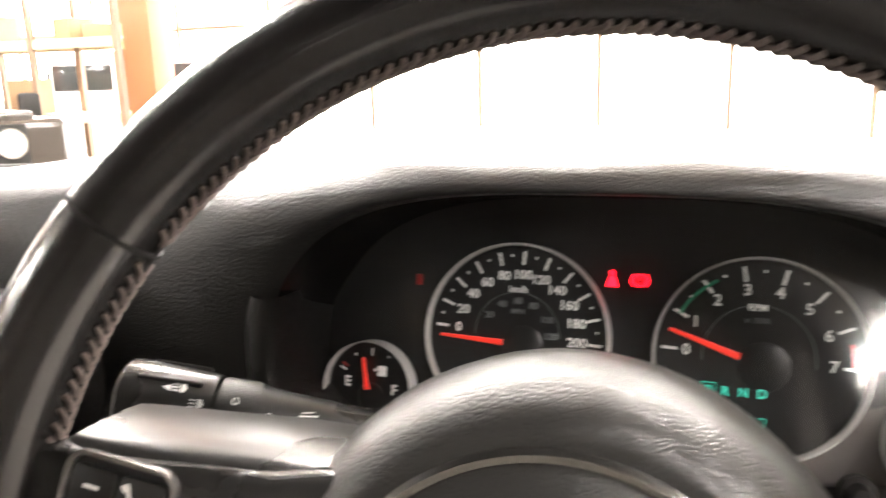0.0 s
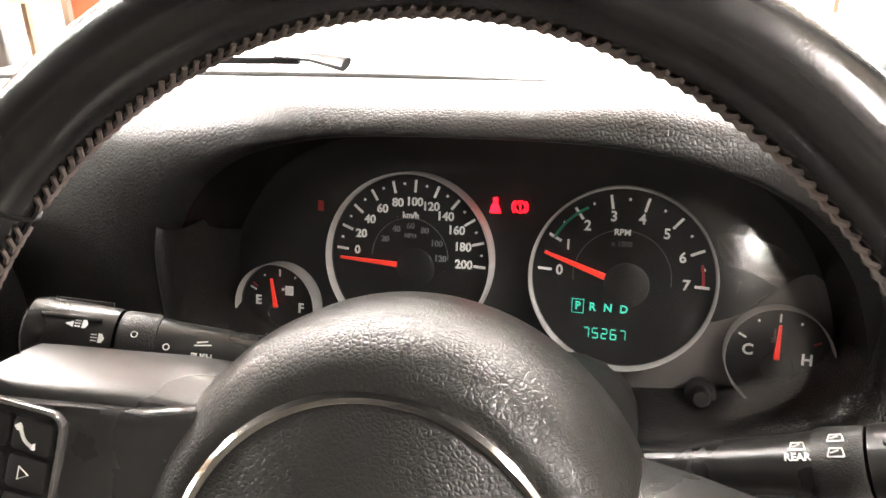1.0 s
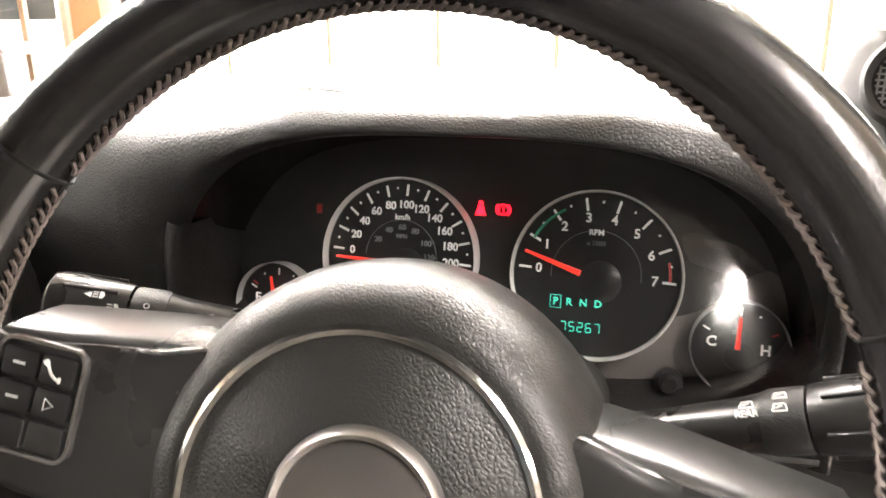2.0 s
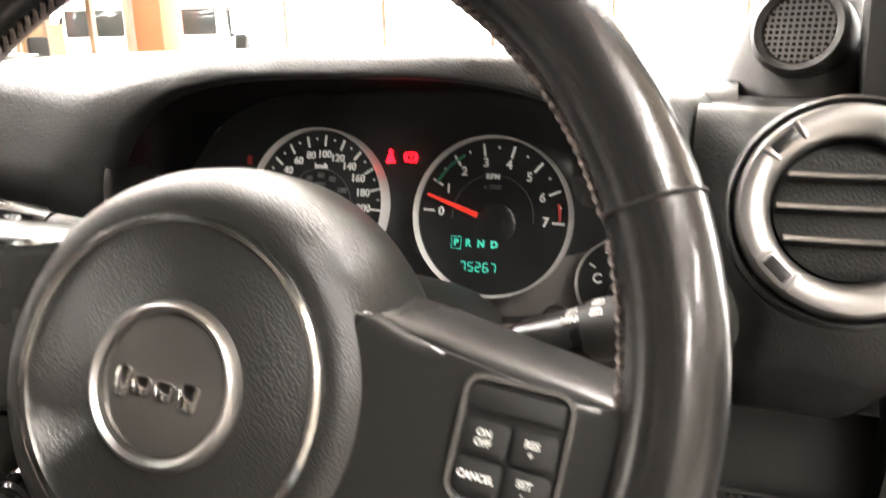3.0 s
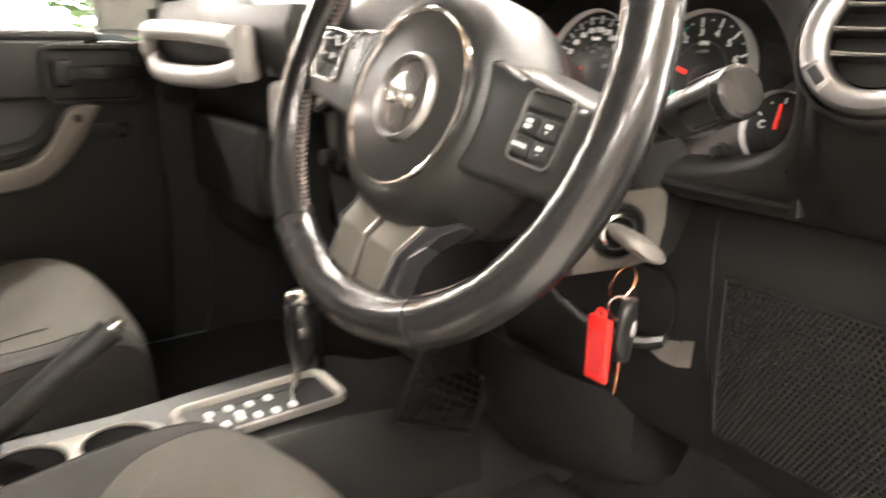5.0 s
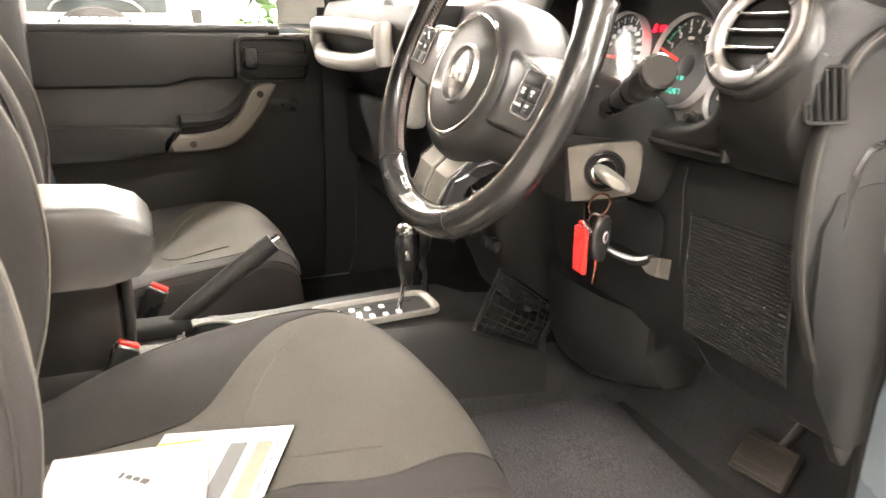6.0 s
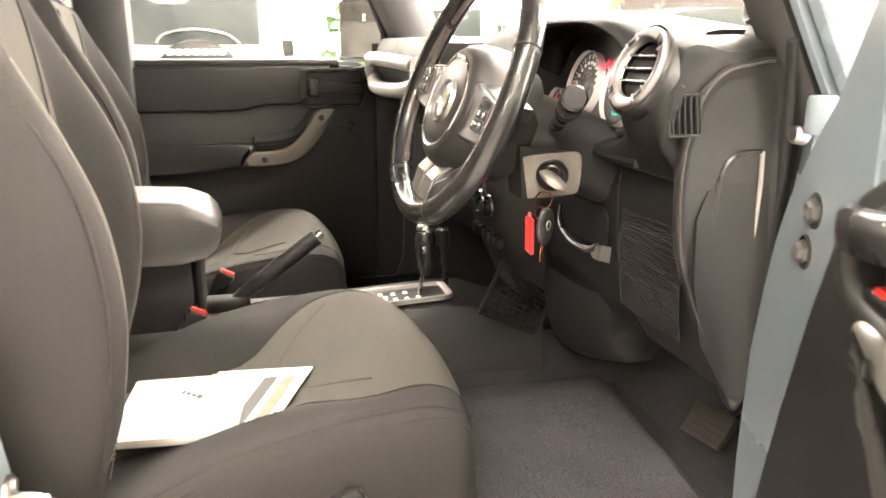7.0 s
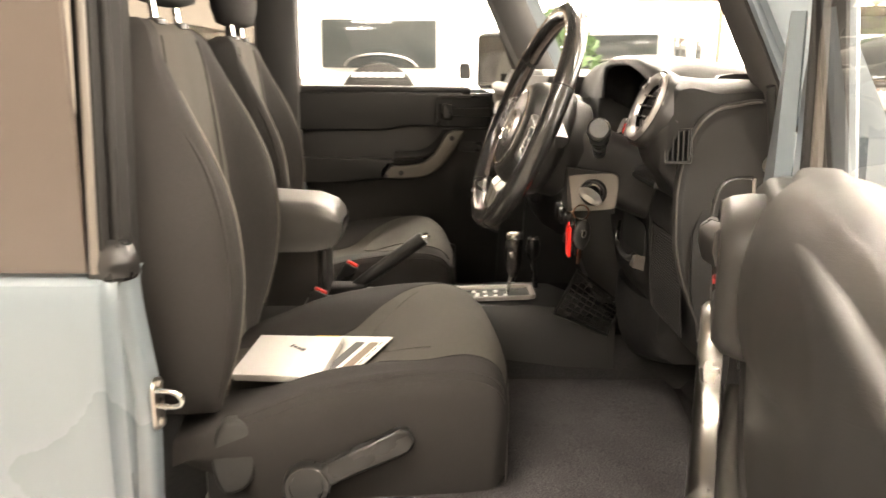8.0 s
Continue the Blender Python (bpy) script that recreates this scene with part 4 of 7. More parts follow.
def build_round_vent(m, group):
    v = thing("air_vent", "round air vent with satin silver ring and black slats", "air vent", m, group)
    # local x right, z up, y into the dash
    f = FACING
    part("pod", lathe([(0.0530, -0.030), (0.0545, -0.014), (0.0550, -0.006), (0.0545, 0.000), (0.0525, 0.002), (0.0505, -0.002)], 64, f), DASH, v, "grained black vent housing", 60)
    part("ring", lathe([(0.0500, -0.006), (0.0496, 0.003), (0.0475, 0.0065), (0.0440, 0.0075), (0.0385, 0.0060), (0.0345, 0.0020), (0.0330, -0.006), (0.0325, -0.02)], 72, f), SATIN, v, "satin silver ring")
    for k in range(4):
        a = radians(45 + 90 * k)
        part("ring_notch", box((0, 0, 0), (0.013, 0.006, 0.002), 0.0008, m=f @ Matrix.Rotation(a - math.pi / 2, 4, "Z") @ Matrix.Translation((0, 0.0422, 0.0068))), PLASTIC_SMOOTH, v, "dark finger notch")
        for s in (-1, 1):
            b = a + s * radians(11.5)
            part("rib", box((0, 0, 0), (0.0022, 0.010, 0.003), 0.0008, m=f @ Matrix.Rotation(b - math.pi / 2, 4, "Z") @ Matrix.Translation((0, 0.0425, 0.0075))), SATIN, v)
    # the throat's shade is put into its black colour
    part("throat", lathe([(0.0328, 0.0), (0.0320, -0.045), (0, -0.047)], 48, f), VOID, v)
    for z in (0.0155, 0.0005, -0.0145):
        h = math.sqrt(0.0315 ** 2 - z * z)
        rings = []
        for t in np.linspace(-1, 1, 17):
            x = h * t
            fr = -0.0015 - 0.002 * t * t
            rings.append([(x, fr, z + 0.0006), (x, fr - 0.001, z - 0.0006), (x, 0.004, z - 0.0028), (x, 0.022, z - 0.0040), (x, 0.022, z - 0.0020), (x, 0.004, z - 0.0002)])
        sl = part("slat", loft(rings), SLAT, v, "black slat", 60)
        part("slat_lip", tube([(h * t, -0.0012 - 0.002 * t * t, z) for t in np.linspace(-1, 1, 17)], 0.0014, 8), LIP, sl, "glossy rounded lip")
    for x in (-0.016, 0.0, 0.016):
        part("vane", box((x, 0.030, 0), (0.0015, 0.012, 0.05)), PLASTIC_SMOOTH, v)
    return v


VENT = build_round_vent(pose(0.256, 0.3135, 1.3285, -23, 0, 1.5), "dashboard vents")
copy_thing(VENT, pose(-0.472, 0.300, 1.272, -6, 0, 0))
copy_thing(VENT, pose(-0.352, 0.300, 1.272, -6, 0, 0))


def build_cluster():
    c = thing("instrument_cluster", "lit instrument cluster with four chrome-ringed dials", "instrument cluster", pose(-0.003, 0.394, 1.2945, -14))
    f = FACING
    out = [(p.x, p.z) for p in arch(-0.006, -0.100, 0.192, 0.182, 3.2, 0, 41)]
    part("backing", prism(out, 0.004, 0, Matrix.Translation((0, 0.012, 0)) @ f), DIAL_GREY, c, "black cluster backing")
    # a raised lower-right trim with the trip knob; its grey paints the cover's reflection
    tri = spline([(0.085, -0.030), (0.125, -0.018), (0.165, 0.010), (0.182, -0.03), (0.178, -0.08), (0.10, -0.088), (0.03, -0.080), (0.06, -0.055)], 5, True)
    part("trim", prism([(p[0], p[1]) for p in tri], 0.005, 0.002, Matrix.Translation((0, 0.0120, 0)) @ f), CLUSTER_SHEEN, c, "lower trim, coloured grey-brown for the cover's reflection")
    upper = spline([(0.115, 0.030), (0.150, 0.022), (0.172, -0.002), (0.160, -0.006), (0.135, 0.006), (0.118, 0.012)], 5, True)
    part("trim", prism([(p[0], p[1]) for p in upper], 0.004, 0.001, Matrix.Translation((0, 0.0120, 0)) @ f), CLUSTER_SHEEN, c)
    part("trip_knob", lathe([(0.0085, 0), (0.0085, 0.006), (0.0055, 0.0065), (0.0052, 0.013), (0.004, 0.015), (0, 0.015)], 24, Matrix.Translation((0.1115, 0.002, -0.061)) @ f), PLASTIC_SMOOTH, c, "black trip knob")

    def gauge(name, x, z, r, label):
        m = Matrix.Translation((x, 0.004, z)) @ f
        g = part(name, lathe([(0, 0), (r * 0.97, 0), (r * 0.985, 0.004)], 64, m), DIAL, c, label)
        part("bezel_ring", lathe([(r * 0.974, 0.002), (r * 0.977, 0.0072), (r * 0.985, 0.0092), (r * 0.9905, 0.0080), (r * 0.998, 0.0090), (r * 1.006, 0.005), (r * 1.008, -0.004)], 80, m), BEZEL, g, "polished chrome ring")
        return g, m

    def tick(m, r0, r1, deg, w):
        a = radians(deg)
        return moved(stroke((r0 * math.cos(a), r0 * math.sin(a)), (r1 * math.cos(a), r1 * math.sin(a)), w), m @ Matrix.Translation((0, 0, 0.0008)))

    def needle(g, m, deg, r0, r1, w, hub):
        a = radians(deg)
        n = prism([(-r0, -w * 0.6), (r1, -w * 0.28), (r1, w * 0.28), (-r0, w * 0.6)], 0.0016, 0.0003, m @ Matrix.Translation((0, 0, 0.004)) @ Matrix.Rotation(a, 4, "Z"))
        part("needle", n, RED, g, "red needle")
        part("needle_hub", lathe([(hub, 0), (hub, 0.006), (hub * 0.8, 0.0075), (0, 0.0078)], 28, m), DIAL, g)

    # speedometer
    g, m = gauge("speedometer", -0.0635, 0.0015, 0.0525, "black speedometer dial with white numerals")
    ang = [176 - 17.9 * k for k in range(11)]
    part("ticks", join(*[tick(m, 0.0405, 0.0480, a, 0.0015) for a in ang] + [tick(m, 0.0448, 0.0462, a - 8.95, 0.0013) for a in ang[:-1]]), GLOW_PRINT, g)
    nums = [lettering(str(20 * k), 0.0073, m @ Matrix.Translation((0.0345 * math.cos(radians(a)), 0.0345 * math.sin(radians(a)), 0.0006))) for k, a in enumerate(ang)]
    nums.append(lettering("km/h", 0.0052, m @ Matrix.Translation((0, 0.0262, 0.0006))))
    part("numerals", join(*nums), GLOW_PRINT, g, "white speed numerals")
    inner = [lettering(str(20 * k), 0.0052, m @ Matrix.Translation((0.0195 * math.cos(radians(a)), 0.0195 * math.sin(radians(a)), 0.0006))) for k, a in ((1, 147), (2, 118), (3, 90), (4, 62), (5, 30), (6, 2))]
    arc = [(0.0245 * math.cos(radians(a)), 0.0245 * math.sin(radians(a)), 0.0006) for a in range(0, 181, 6)]
    inner.append(moved(tube(arc, 0.00025, 4), m))
    inner.append(lettering("MPH", 0.0038, m @ Matrix.Translation((0, 0.0135, 0.0006))))
    part("inner_scale", join(*inner), DIM_PRINT, g, "dim inner scale")
    needle(g, m @ Matrix.Translation((-0.008, -0.004, 0)), 177, 0.001, 0.036, 0.0026, 0.0002)
    part("needle_cover", lathe([(0.012, 0), (0.011, 0.0007), (0, 0.0008)], 32, m @ Matrix.Translation((0.004, -0.006, 0))), DIAL, g)
    part("readout", join(*[moved(stroke((x, -0.0305), (x + 0.0028, -0.0305), 0.0042), m @ Matrix.Translation((0, 0, 0.0008))) for x in (-0.0135, -0.0095, -0.0055, -0.0015)]), GREEN, g, "dim green readout bars")

    # rev counter
    g, m = gauge("rev_counter", 0.0640, -0.0005, 0.0525, "black rev counter dial with white numerals")
    ang = [177 - 25.6 * k for k in range(8)]
    part("ticks", join(*[tick(m, 0.0400, 0.0480, a, 0.0015) for a in ang] + [tick(m, 0.0445, 0.046, a - 12.8, 0.0013) for a in ang[:-1]]), GLOW_PRINT, g)
    nums = [lettering(str(k), 0.0082, m @ Matrix.Translation((0.0355 * math.cos(radians(a)), 0.0355 * math.sin(radians(a)), 0.0006))) for k, a in enumerate(ang)]
    nums.append(lettering("RPM", 0.0050, m @ Matrix.Translation((-0.001, 0.0262, 0.0006))))
    part("numerals", join(*nums), GLOW_PRINT, g, "white rev numerals")
    inner = [lettering("x 1000", 0.0042, m @ Matrix.Translation((-0.001, 0.0195, 0.0006))), moved(tube([(0.0275 * math.cos(radians(a)), 0.0275 * math.sin(radians(a)), 0.0006) for a in range(-6, 187, 6)], 0.00028, 4), m)]
    part("inner_scale", join(*inner), DIM_PRINT, g, "dim inner arc")
    for a0, a1, mt in ((118, 152, GREEN), (-1, 14, RED_DIM)):
        part("band", moved(tube([(0.0445 * math.cos(radians(a)), 0.0445 * math.sin(radians(a)), 0.0008) for a in np.linspace(a0, a1, 9)], 0.0009, 5), m), mt, g)
    needle(g, m @ Matrix.Translation((-0.010, 0.001, 0)), 161, 0.001, 0.036, 0.0030, 0.0002)
    part("needle_cover", lathe([(0.013, 0), (0.012, 0.0007), (0, 0.0008)], 32, m @ Matrix.Translation((0.003, -0.004, 0))), DIAL, g)
    pr = [lettering(ch, 0.0064, m @ Matrix.Translation((x, -0.0182, 0.0008))) for ch, x in (("P", -0.0236), ("R", -0.0152), ("N", -0.0064), ("D", 0.0026))]
    pr.append(moved(tube([(x * 0.0033, y * 0.0040, 0) for x, y in ((-1, -1), (1, -1), (1, 1), (-1, 1))], 0.0003, 4, True), m @ Matrix.Translation((-0.0236, -0.0182, 0.0008))))
    part("gear_readout", join(*pr), TEAL, g, "lit teal gear letters")
    # seven-bar digits
    bars = {"7": "abc", "5": "afgcd", "2": "abged", "6": "afgedc"}
    ends = {"a": ((0, 2), (1, 2)), "b": ((1, 2), (1, 1)), "c": ((1, 1), (1, 0)), "d": ((0, 0), (1, 0)), "e": ((0, 0), (0, 1)), "f": ((0, 1), (0, 2)), "g": ((0, 1), (1, 1))}
    digits = []
    for k, ch in enumerate("75267"):
        for b in bars[ch]:
            (x0, y0), (x1, y1) = ends[b]
            p0, p1 = Vector((0.0031 * x0, 0.0028 * y0)), Vector((0.0031 * x1, 0.0028 * y1))
            d = (p1 - p0) * 0.08
            digits.append(moved(stroke(p0 + d, p1 - d, 0.00062), m @ Matrix.Translation((-0.0195 + 0.0052 * k, -0.0362, 0.0008))))
    part("distance_readout", join(*digits), TEAL, g, "lit teal distance digits")

    # fuel and temperature
    for x, name, lab, l0, l1, nd in ((-0.1515, "fuel_gauge", "small fuel dial with red needle", "E", "F", 100), (0.1500, "temperature_gauge", "small temperature dial with red needle", "C", "H", 88)):
        z = -0.0365
        g, m = gauge(name, x, z, 0.0280, lab)
        part("ticks", join(*[tick(m, 0.0190, 0.0235, a, 0.0010) for a in (90, 152)] + [tick(m, 0.0212, 0.0224, a, 0.0011) for a in (60, 120)]), GLOW_PRINT, g)
        part("red_mark", tick(m, 0.0195, 0.0235, 145 if l0 == "E" else 24, 0.0011), RED_DIM, g)
        part("letters", join(lettering(l0, 0.0085, m @ Matrix.Translation((-0.0155, 0.002, 0.0006))), lettering(l1, 0.0085, m @ Matrix.Translation((0.0150, -0.001, 0.0006)))), GLOW_PRINT, g)
        ic = [stroke((0.004, 0.010), (0.0095, 0.010), 0.006), stroke((0.0015, 0.0105), (0.0032, 0.0105), 0.0014)] if l0 == "E" else [stroke((-0.004, 0.0095), (-0.0005, 0.0095), 0.0007), stroke((-0.004, 0.0078), (-0.0005, 0.0078), 0.0007), stroke((-0.0022, 0.008), (-0.0022, 0.015), 0.0009)]
        part("symbol", moved(join(*ic), m @ Matrix.Translation((0, 0, 0.0008))), GLOW_PRINT if l0 == "E" else DIM_PRINT, g)
        needle(g, m @ Matrix.Translation((-0.001, 0.000, 0)), nd, 0.001, 0.018, 0.0024, 0.0002)
        part("needle_cover", lathe([(0.0085, 0), (0.008, 0.0007), (0, 0.0008)], 28, m @ Matrix.Translation((0, -0.006, 0))), DIAL, g)

    # red warning lamps: a seat-belt figure as plain shapes, and a brake ring with its mark
    m = Matrix.Translation((-0.0118, 0.0065, 0.0365)) @ f
    part("belt_lamp", moved(join(lathe([(0, 0.0004), (0.0015, 0.0004), (0.0015, 0)], 14, Matrix.Translation((0, 0.0034, 0))), prism([(-0.0034, -0.0042), (0.0034, -0.0042), (0.0014, 0.0016), (-0.0014, 0.0016)], 0.0005)), m), WARN, c, "glowing red warning lamp")
    m = Matrix.Translation((0.0030, 0.0065, 0.0365)) @ f
    ring = [tube([(0.0032 * math.cos(2 * math.pi * k / 24), 0.0032 * math.sin(2 * math.pi * k / 24), 0) for k in range(24)], 0.0004, 5, True),
            stroke((0, -0.0002), (0, 0.0020), 0.0008), stroke((0, -0.0018), (0, -0.0010), 0.0008)]
    for s in (-1, 1):
        ring.append(tube([(s * 0.0046 * math.cos(a), 0.0046 * math.sin(a), 0) for a in np.linspace(-0.8, 0.8, 9)], 0.0004, 5))
    part("brake_lamp", moved(join(*ring), m), WARN, c, "glowing red brake warning lamp")
    part("side_lamp", box((-0.1245, 0.006, 0.030), (0.0040, 0.0010, 0.0064), 0.0004), RED_DIM, c, "dim red warning lamp")
    # clear cover
    pts = [(p.x, p.z) for p in arch(-0.006, -0.095, 0.183, 0.168, 3.2, 0, 41)]
    top = {}
    for x, z in pts:
        top[round(x, 5)] = max(z, top.get(round(x, 5), -1.0))
    cover = []
    for x in np.linspace(min(top), max(top), 49):  # bowed towards the driver
        h = float(np.interp(x, sorted(top), [top[k] for k in sorted(top)]))
        cover.append([Vector((x, x * x / 1.5, z)) for z in np.linspace(-0.095, h, 9)])
    lens = part("lens", moved(loft(cover, closed=False), Matrix.Translation((0, -0.021, 0)) @ Matrix.Rotation(radians(-7), 4, "X")), LENS, c, "clear bowed instrument cover", 80)
    lens.visible_shadow = False
    return c


build_cluster()


# ---- the steering wheel ----
def build_wheel():
    w = thing("steering_wheel", "black leather steering wheel with silver spokes and stitched rim", "steering wheel",
              pose(0.0, 0.1707, 1.2924, -21.9, 0, 4.1) @ Matrix.Rotation(radians(8), 4, "Y"))
    # local x right, z up in the wheel's plane, y away from the driver
    N, rim_rings, path = 160, [], []
    for i in range(N):
        a = 2 * math.pi * i / N
        c, s = math.cos(a), math.sin(a)
        side = abs(c) ** 1.5
        R = 0.1907 - 0.0125 * max(0.0, -s) ** 3
        hw, hd = 0.0172 + 0.001 * side, 0.0172
        ring = []
        for k in range(20):
            b = 2 * math.pi * k / 20
            rr = R + hw * math.cos(b)
            ring.append(Vector((rr * c, hd * math.sin(b), rr * s)))
        rim_rings.append(ring)
        path.append((R, hw, hd, a))
    rim_rings.append(rim_rings[0])
    bm = loft(rim_rings, cap=False)
    bmesh.ops.remove_doubles(bm, verts=bm.verts, dist=1e-6)
    part("rim", bm, LEATHER, w, "black leather rim")

    def on_rim(a, b, lift=0.0):
        R, hw, hd, _ = path[int(round(a / (2 * math.pi) * N)) % N]
        rr = R + (hw + lift) * math.cos(b)
        return (rr * math.cos(a), (hd + lift) * math.sin(b), rr * math.sin(a))

    # seams across the rim
    for deg in (27, 153, 237, 303):
        a = radians(deg)
        part("seam", tube([on_rim(a, 2 * math.pi * k / 24, 0.0003) for k in range(24)], 0.0009, 6, True), RUBBER, w)
    # baseball stitching along the inner front of the rim
    bms = []
    for a0, a1 in ((28, 152), (155, 235), (305, 385)):
        n = int((a1 - a0) * 0.62)
        for k in range(n):
            a = radians(a0 + (a1 - a0) * k / n)
            da = radians(0.75)
            bms.append(tube([on_rim(a - da, math.pi + 0.14, 0.0004), on_rim(a, math.pi + 0.0, 0.0013), on_rim(a + da * 1.4, math.pi - 0.14, 0.0004)], 0.0011, 5))
            bms.append(tube([on_rim(a - da, math.pi - 0.34, 0.0004), on_rim(a, math.pi - 0.23, 0.0013), on_rim(a + da * 1.4, math.pi - 0.14, 0.0004)], 0.0011, 5))
    part("stitching", join(*bms), THREAD, w, "pale thread stitching")
    groove = [on_rim(2 * math.pi * k / 180, math.pi - 0.18, 0.0002) for k in range(180)]
    part("rim_joint", tube(groove, 0.0009, 5, True), RUBBER, w)
    # airbag pad
    prof = [(0.0, -0.020), (0.064, -0.020), (0.0665, -0.018), (0.069, -0.020), (0.078, -0.017), (0.086, -0.009), (0.0915, 0.004), (0.0955, 0.022), (0.0970, 0.042), (0.094, 0.056), (0.06, 0.07), (0, 0.07)]
    q = Matrix.Translation((-0.001, 0.008, -0.0190)) @ Matrix.Rotation(radians(90), 4, "X") @ Matrix.Scale(-1, 4, (0, 0, 1))
    pad = part("airbag_pad", lathe(prof, 72, q), PAD, w, "black grained round airbag pad", 60)
    part("trim_ring", lathe([(0.0640, -0.0195), (0.0648, -0.0215), (0.0668, -0.0222), (0.0686, -0.0212), (0.0692, -0.0190), (0.064, -0.018)], 72, q), CHROME, pad, "thin chrome ring")
    # badge: chrome ring, dark disc, plain raised bars for the brand mark
    e = Matrix.Translation((0.001, 0.0085, -0.0192)) @ Matrix.Rotation(radians(90), 4, "X") @ Matrix.Scale(-1, 4, (0, 0, 1))
    part("badge_ring", lathe([(0.0285, -0.020), (0.0290, -0.0245), (0.0310, -0.0262), (0.0330, -0.0245), (0.0340, -0.020)], 64, e), SATIN, pad, "satin chrome badge ring")
    part("badge_disc", lathe([(0, -0.0232), (0.026, -0.0228), (0.0292, -0.0215)], 48, e), BADGE, pad, "dark grey metal badge disc")
    f = Matrix.Translation((0.001, -0.0151, -0.0192)) @ FACING
    for x, ww, hh in ((-0.0165, 0.006, 0.013), (-0.0075, 0.008, 0.008), (0.0030, 0.008, 0.008), (0.0140, 0.008, 0.011)):
        part("badge_bar", moved(prism(rounded(ww, hh, 0.0025), 0.0024, 0.0008), f @ Matrix.Translation((x, -0.002, 0))), CHROME, pad, "plain raised chrome bar")
    # side spokes with switch panels
    for s in (1, -1):
        out = [(0.060, 0.027), (0.100, 0.024), (0.135, 0.019), (0.158, 0.016), (0.176, 0.016), (0.182, 0.0), (0.178, -0.034), (0.160, -0.041), (0.130, -0.044), (0.060, -0.042)]
        out = [(s * x, y) for x, y in out]
        if s < 0:
            out = out[::-1]
        bm = prism([(p[0], p[1]) for p in spline(out, 5, True)], 0.028, 0.006, Matrix.Translation((0, 0.023, -0.004)) @ FACING, 5)
        sp = part("spoke", bm, PLASTIC_SMOOTH, w, "black side spoke")
        crest = []
        for x, z in ((0.070, 0.0265), (0.100, 0.024), (0.135, 0.019), (0.158, 0.016), (0.170, 0.014)):
            crest.append([(s * x, y, z + dz - 0.002) for y, dz in ((0.002, -0.010), (0.001, -0.004), (0.003, 0.0), (0.008, 0.003), (0.018, 0.0065), (0.032, 0.0105), (0.040, 0.012), (0.044, 0.007), (0.040, -0.006))])
        part("spoke_crest", loft([[Vector(p) for p in r] for r in crest]), PLASTIC_SMOOTH, sp, "smooth glossy top of the spoke", 60)
        c = Matrix.Translation((s * 0.1385, -0.0052, -0.008)) @ FACING @ Matrix.Scale(0.76, 4, (1, 0, 0)) @ Matrix.Scale(0.77, 4, (0, 1, 0))
        part("switch_frame", ring_frame(rounded(0.054, 0.060, 0.009), rounded(0.048, 0.054, 0.007), 0.003, c), LIP, sp, "thin chrome frame")
        part("switch_bed", prism(rounded(0.049, 0.055, 0.007), 0.0006, 0, c), SWITCH, sp)
        if s > 0:
            part("blank_button", prism(rounded(0.045, 0.012, 0.003), 0.003, 0.001, c @ Matrix.Translation((0, 0.0195, 0))), SWITCH, sp)
            for n, (x, y, text) in enumerate(((-0.0115, 0.0015, "ON\nOFF"), (0.0115, 0.0015, "RES\n+"), (-0.0115, -0.0165, "CANCEL"), (0.0115, -0.0165, "SET\n-"))):
                part("button", prism(rounded(0.0215, 0.0165, 0.003), 0.0034, 0.0012, c @ Matrix.Translation((x, y, 0))), SWITCH, sp)
                part("button_text", lettering(text, 0.0046, c @ Matrix.Translation((x - 0.001, y, 0.0036))), GLOW_PRINT, sp)
        else:
            for x, y in ((-0.0115, 0.0165), (0.0115, 0.0165), (-0.0115, -0.001), (0.0115, -0.001), (-0.0115, -0.0185), (0.0115, -0.0185)):
                part("button", prism(rounded(0.0215, 0.0155, 0.003), 0.0034, 0.0012, c @ Matrix.Translation((x, y, 0))), SWITCH, sp)
            ph = spline([(0.004, 0.021), (0.006, 0.0185), (0.0085, 0.0145), (0.012, 0.0125), (0.0145, 0.0125)], 4)
            part("button_mark", moved(tube([(x, y, 0.0036) for x, y in ph], [0.0016 if i in (0, 1, 2, 3, len(ph) - 1, len(ph) - 2, len(ph) - 3) else 0.0008 for i in range(len(ph))], 6), c), GLOW_PRINT, sp)
            part("button_mark", moved(tube([(0.008, -0.004, 0.0036), (0.0135, -0.001, 0.0036), (0.008, 0.002, 0.0036)], 0.0004, 5, True), c), GLOW_PRINT, sp)
            part("button_mark", moved(join(stroke((-0.015, 0.0165), (-0.008, 0.0165), 0.0015), stroke((-0.015, -0.001), (-0.008, -0.001), 0.0015)), c @ Matrix.Translation((0, 0, 0.0036))), GLOW_PRINT, sp)
    # lower silver double spoke
    def slab(outline, rise, dep, bev):
        """A creased slab: its upper half leans back from the driver, its lower half stands in the wheel's plane."""
        bm = prism(outline, dep, bev, FACING, 3)
        geom = list(bm.verts) + list(bm.edges) + list(bm.faces)
        bmesh.ops.bisect_plane(bm, geom=geom, plane_co=(0, 0, -0.126), plane_no=(0, 0, 1), dist=1e-6)
        for v in bm.verts:
            v.co.y += rise + 0.50 * max(0.0, v.co.z + 0.126) - 0.05 * min(0.0, v.co.z + 0.126)
        return bm

    out = [(-0.062, -0.080), (0.062, -0.080), (0.055, -0.112), (0.050, -0.148), (0.056, -0.166), (0.070, -0.177), (0.056, -0.187), (-0.056, -0.187), (-0.070, -0.177), (-0.056, -0.166), (-0.050, -0.148), (-0.055, -0.112)]
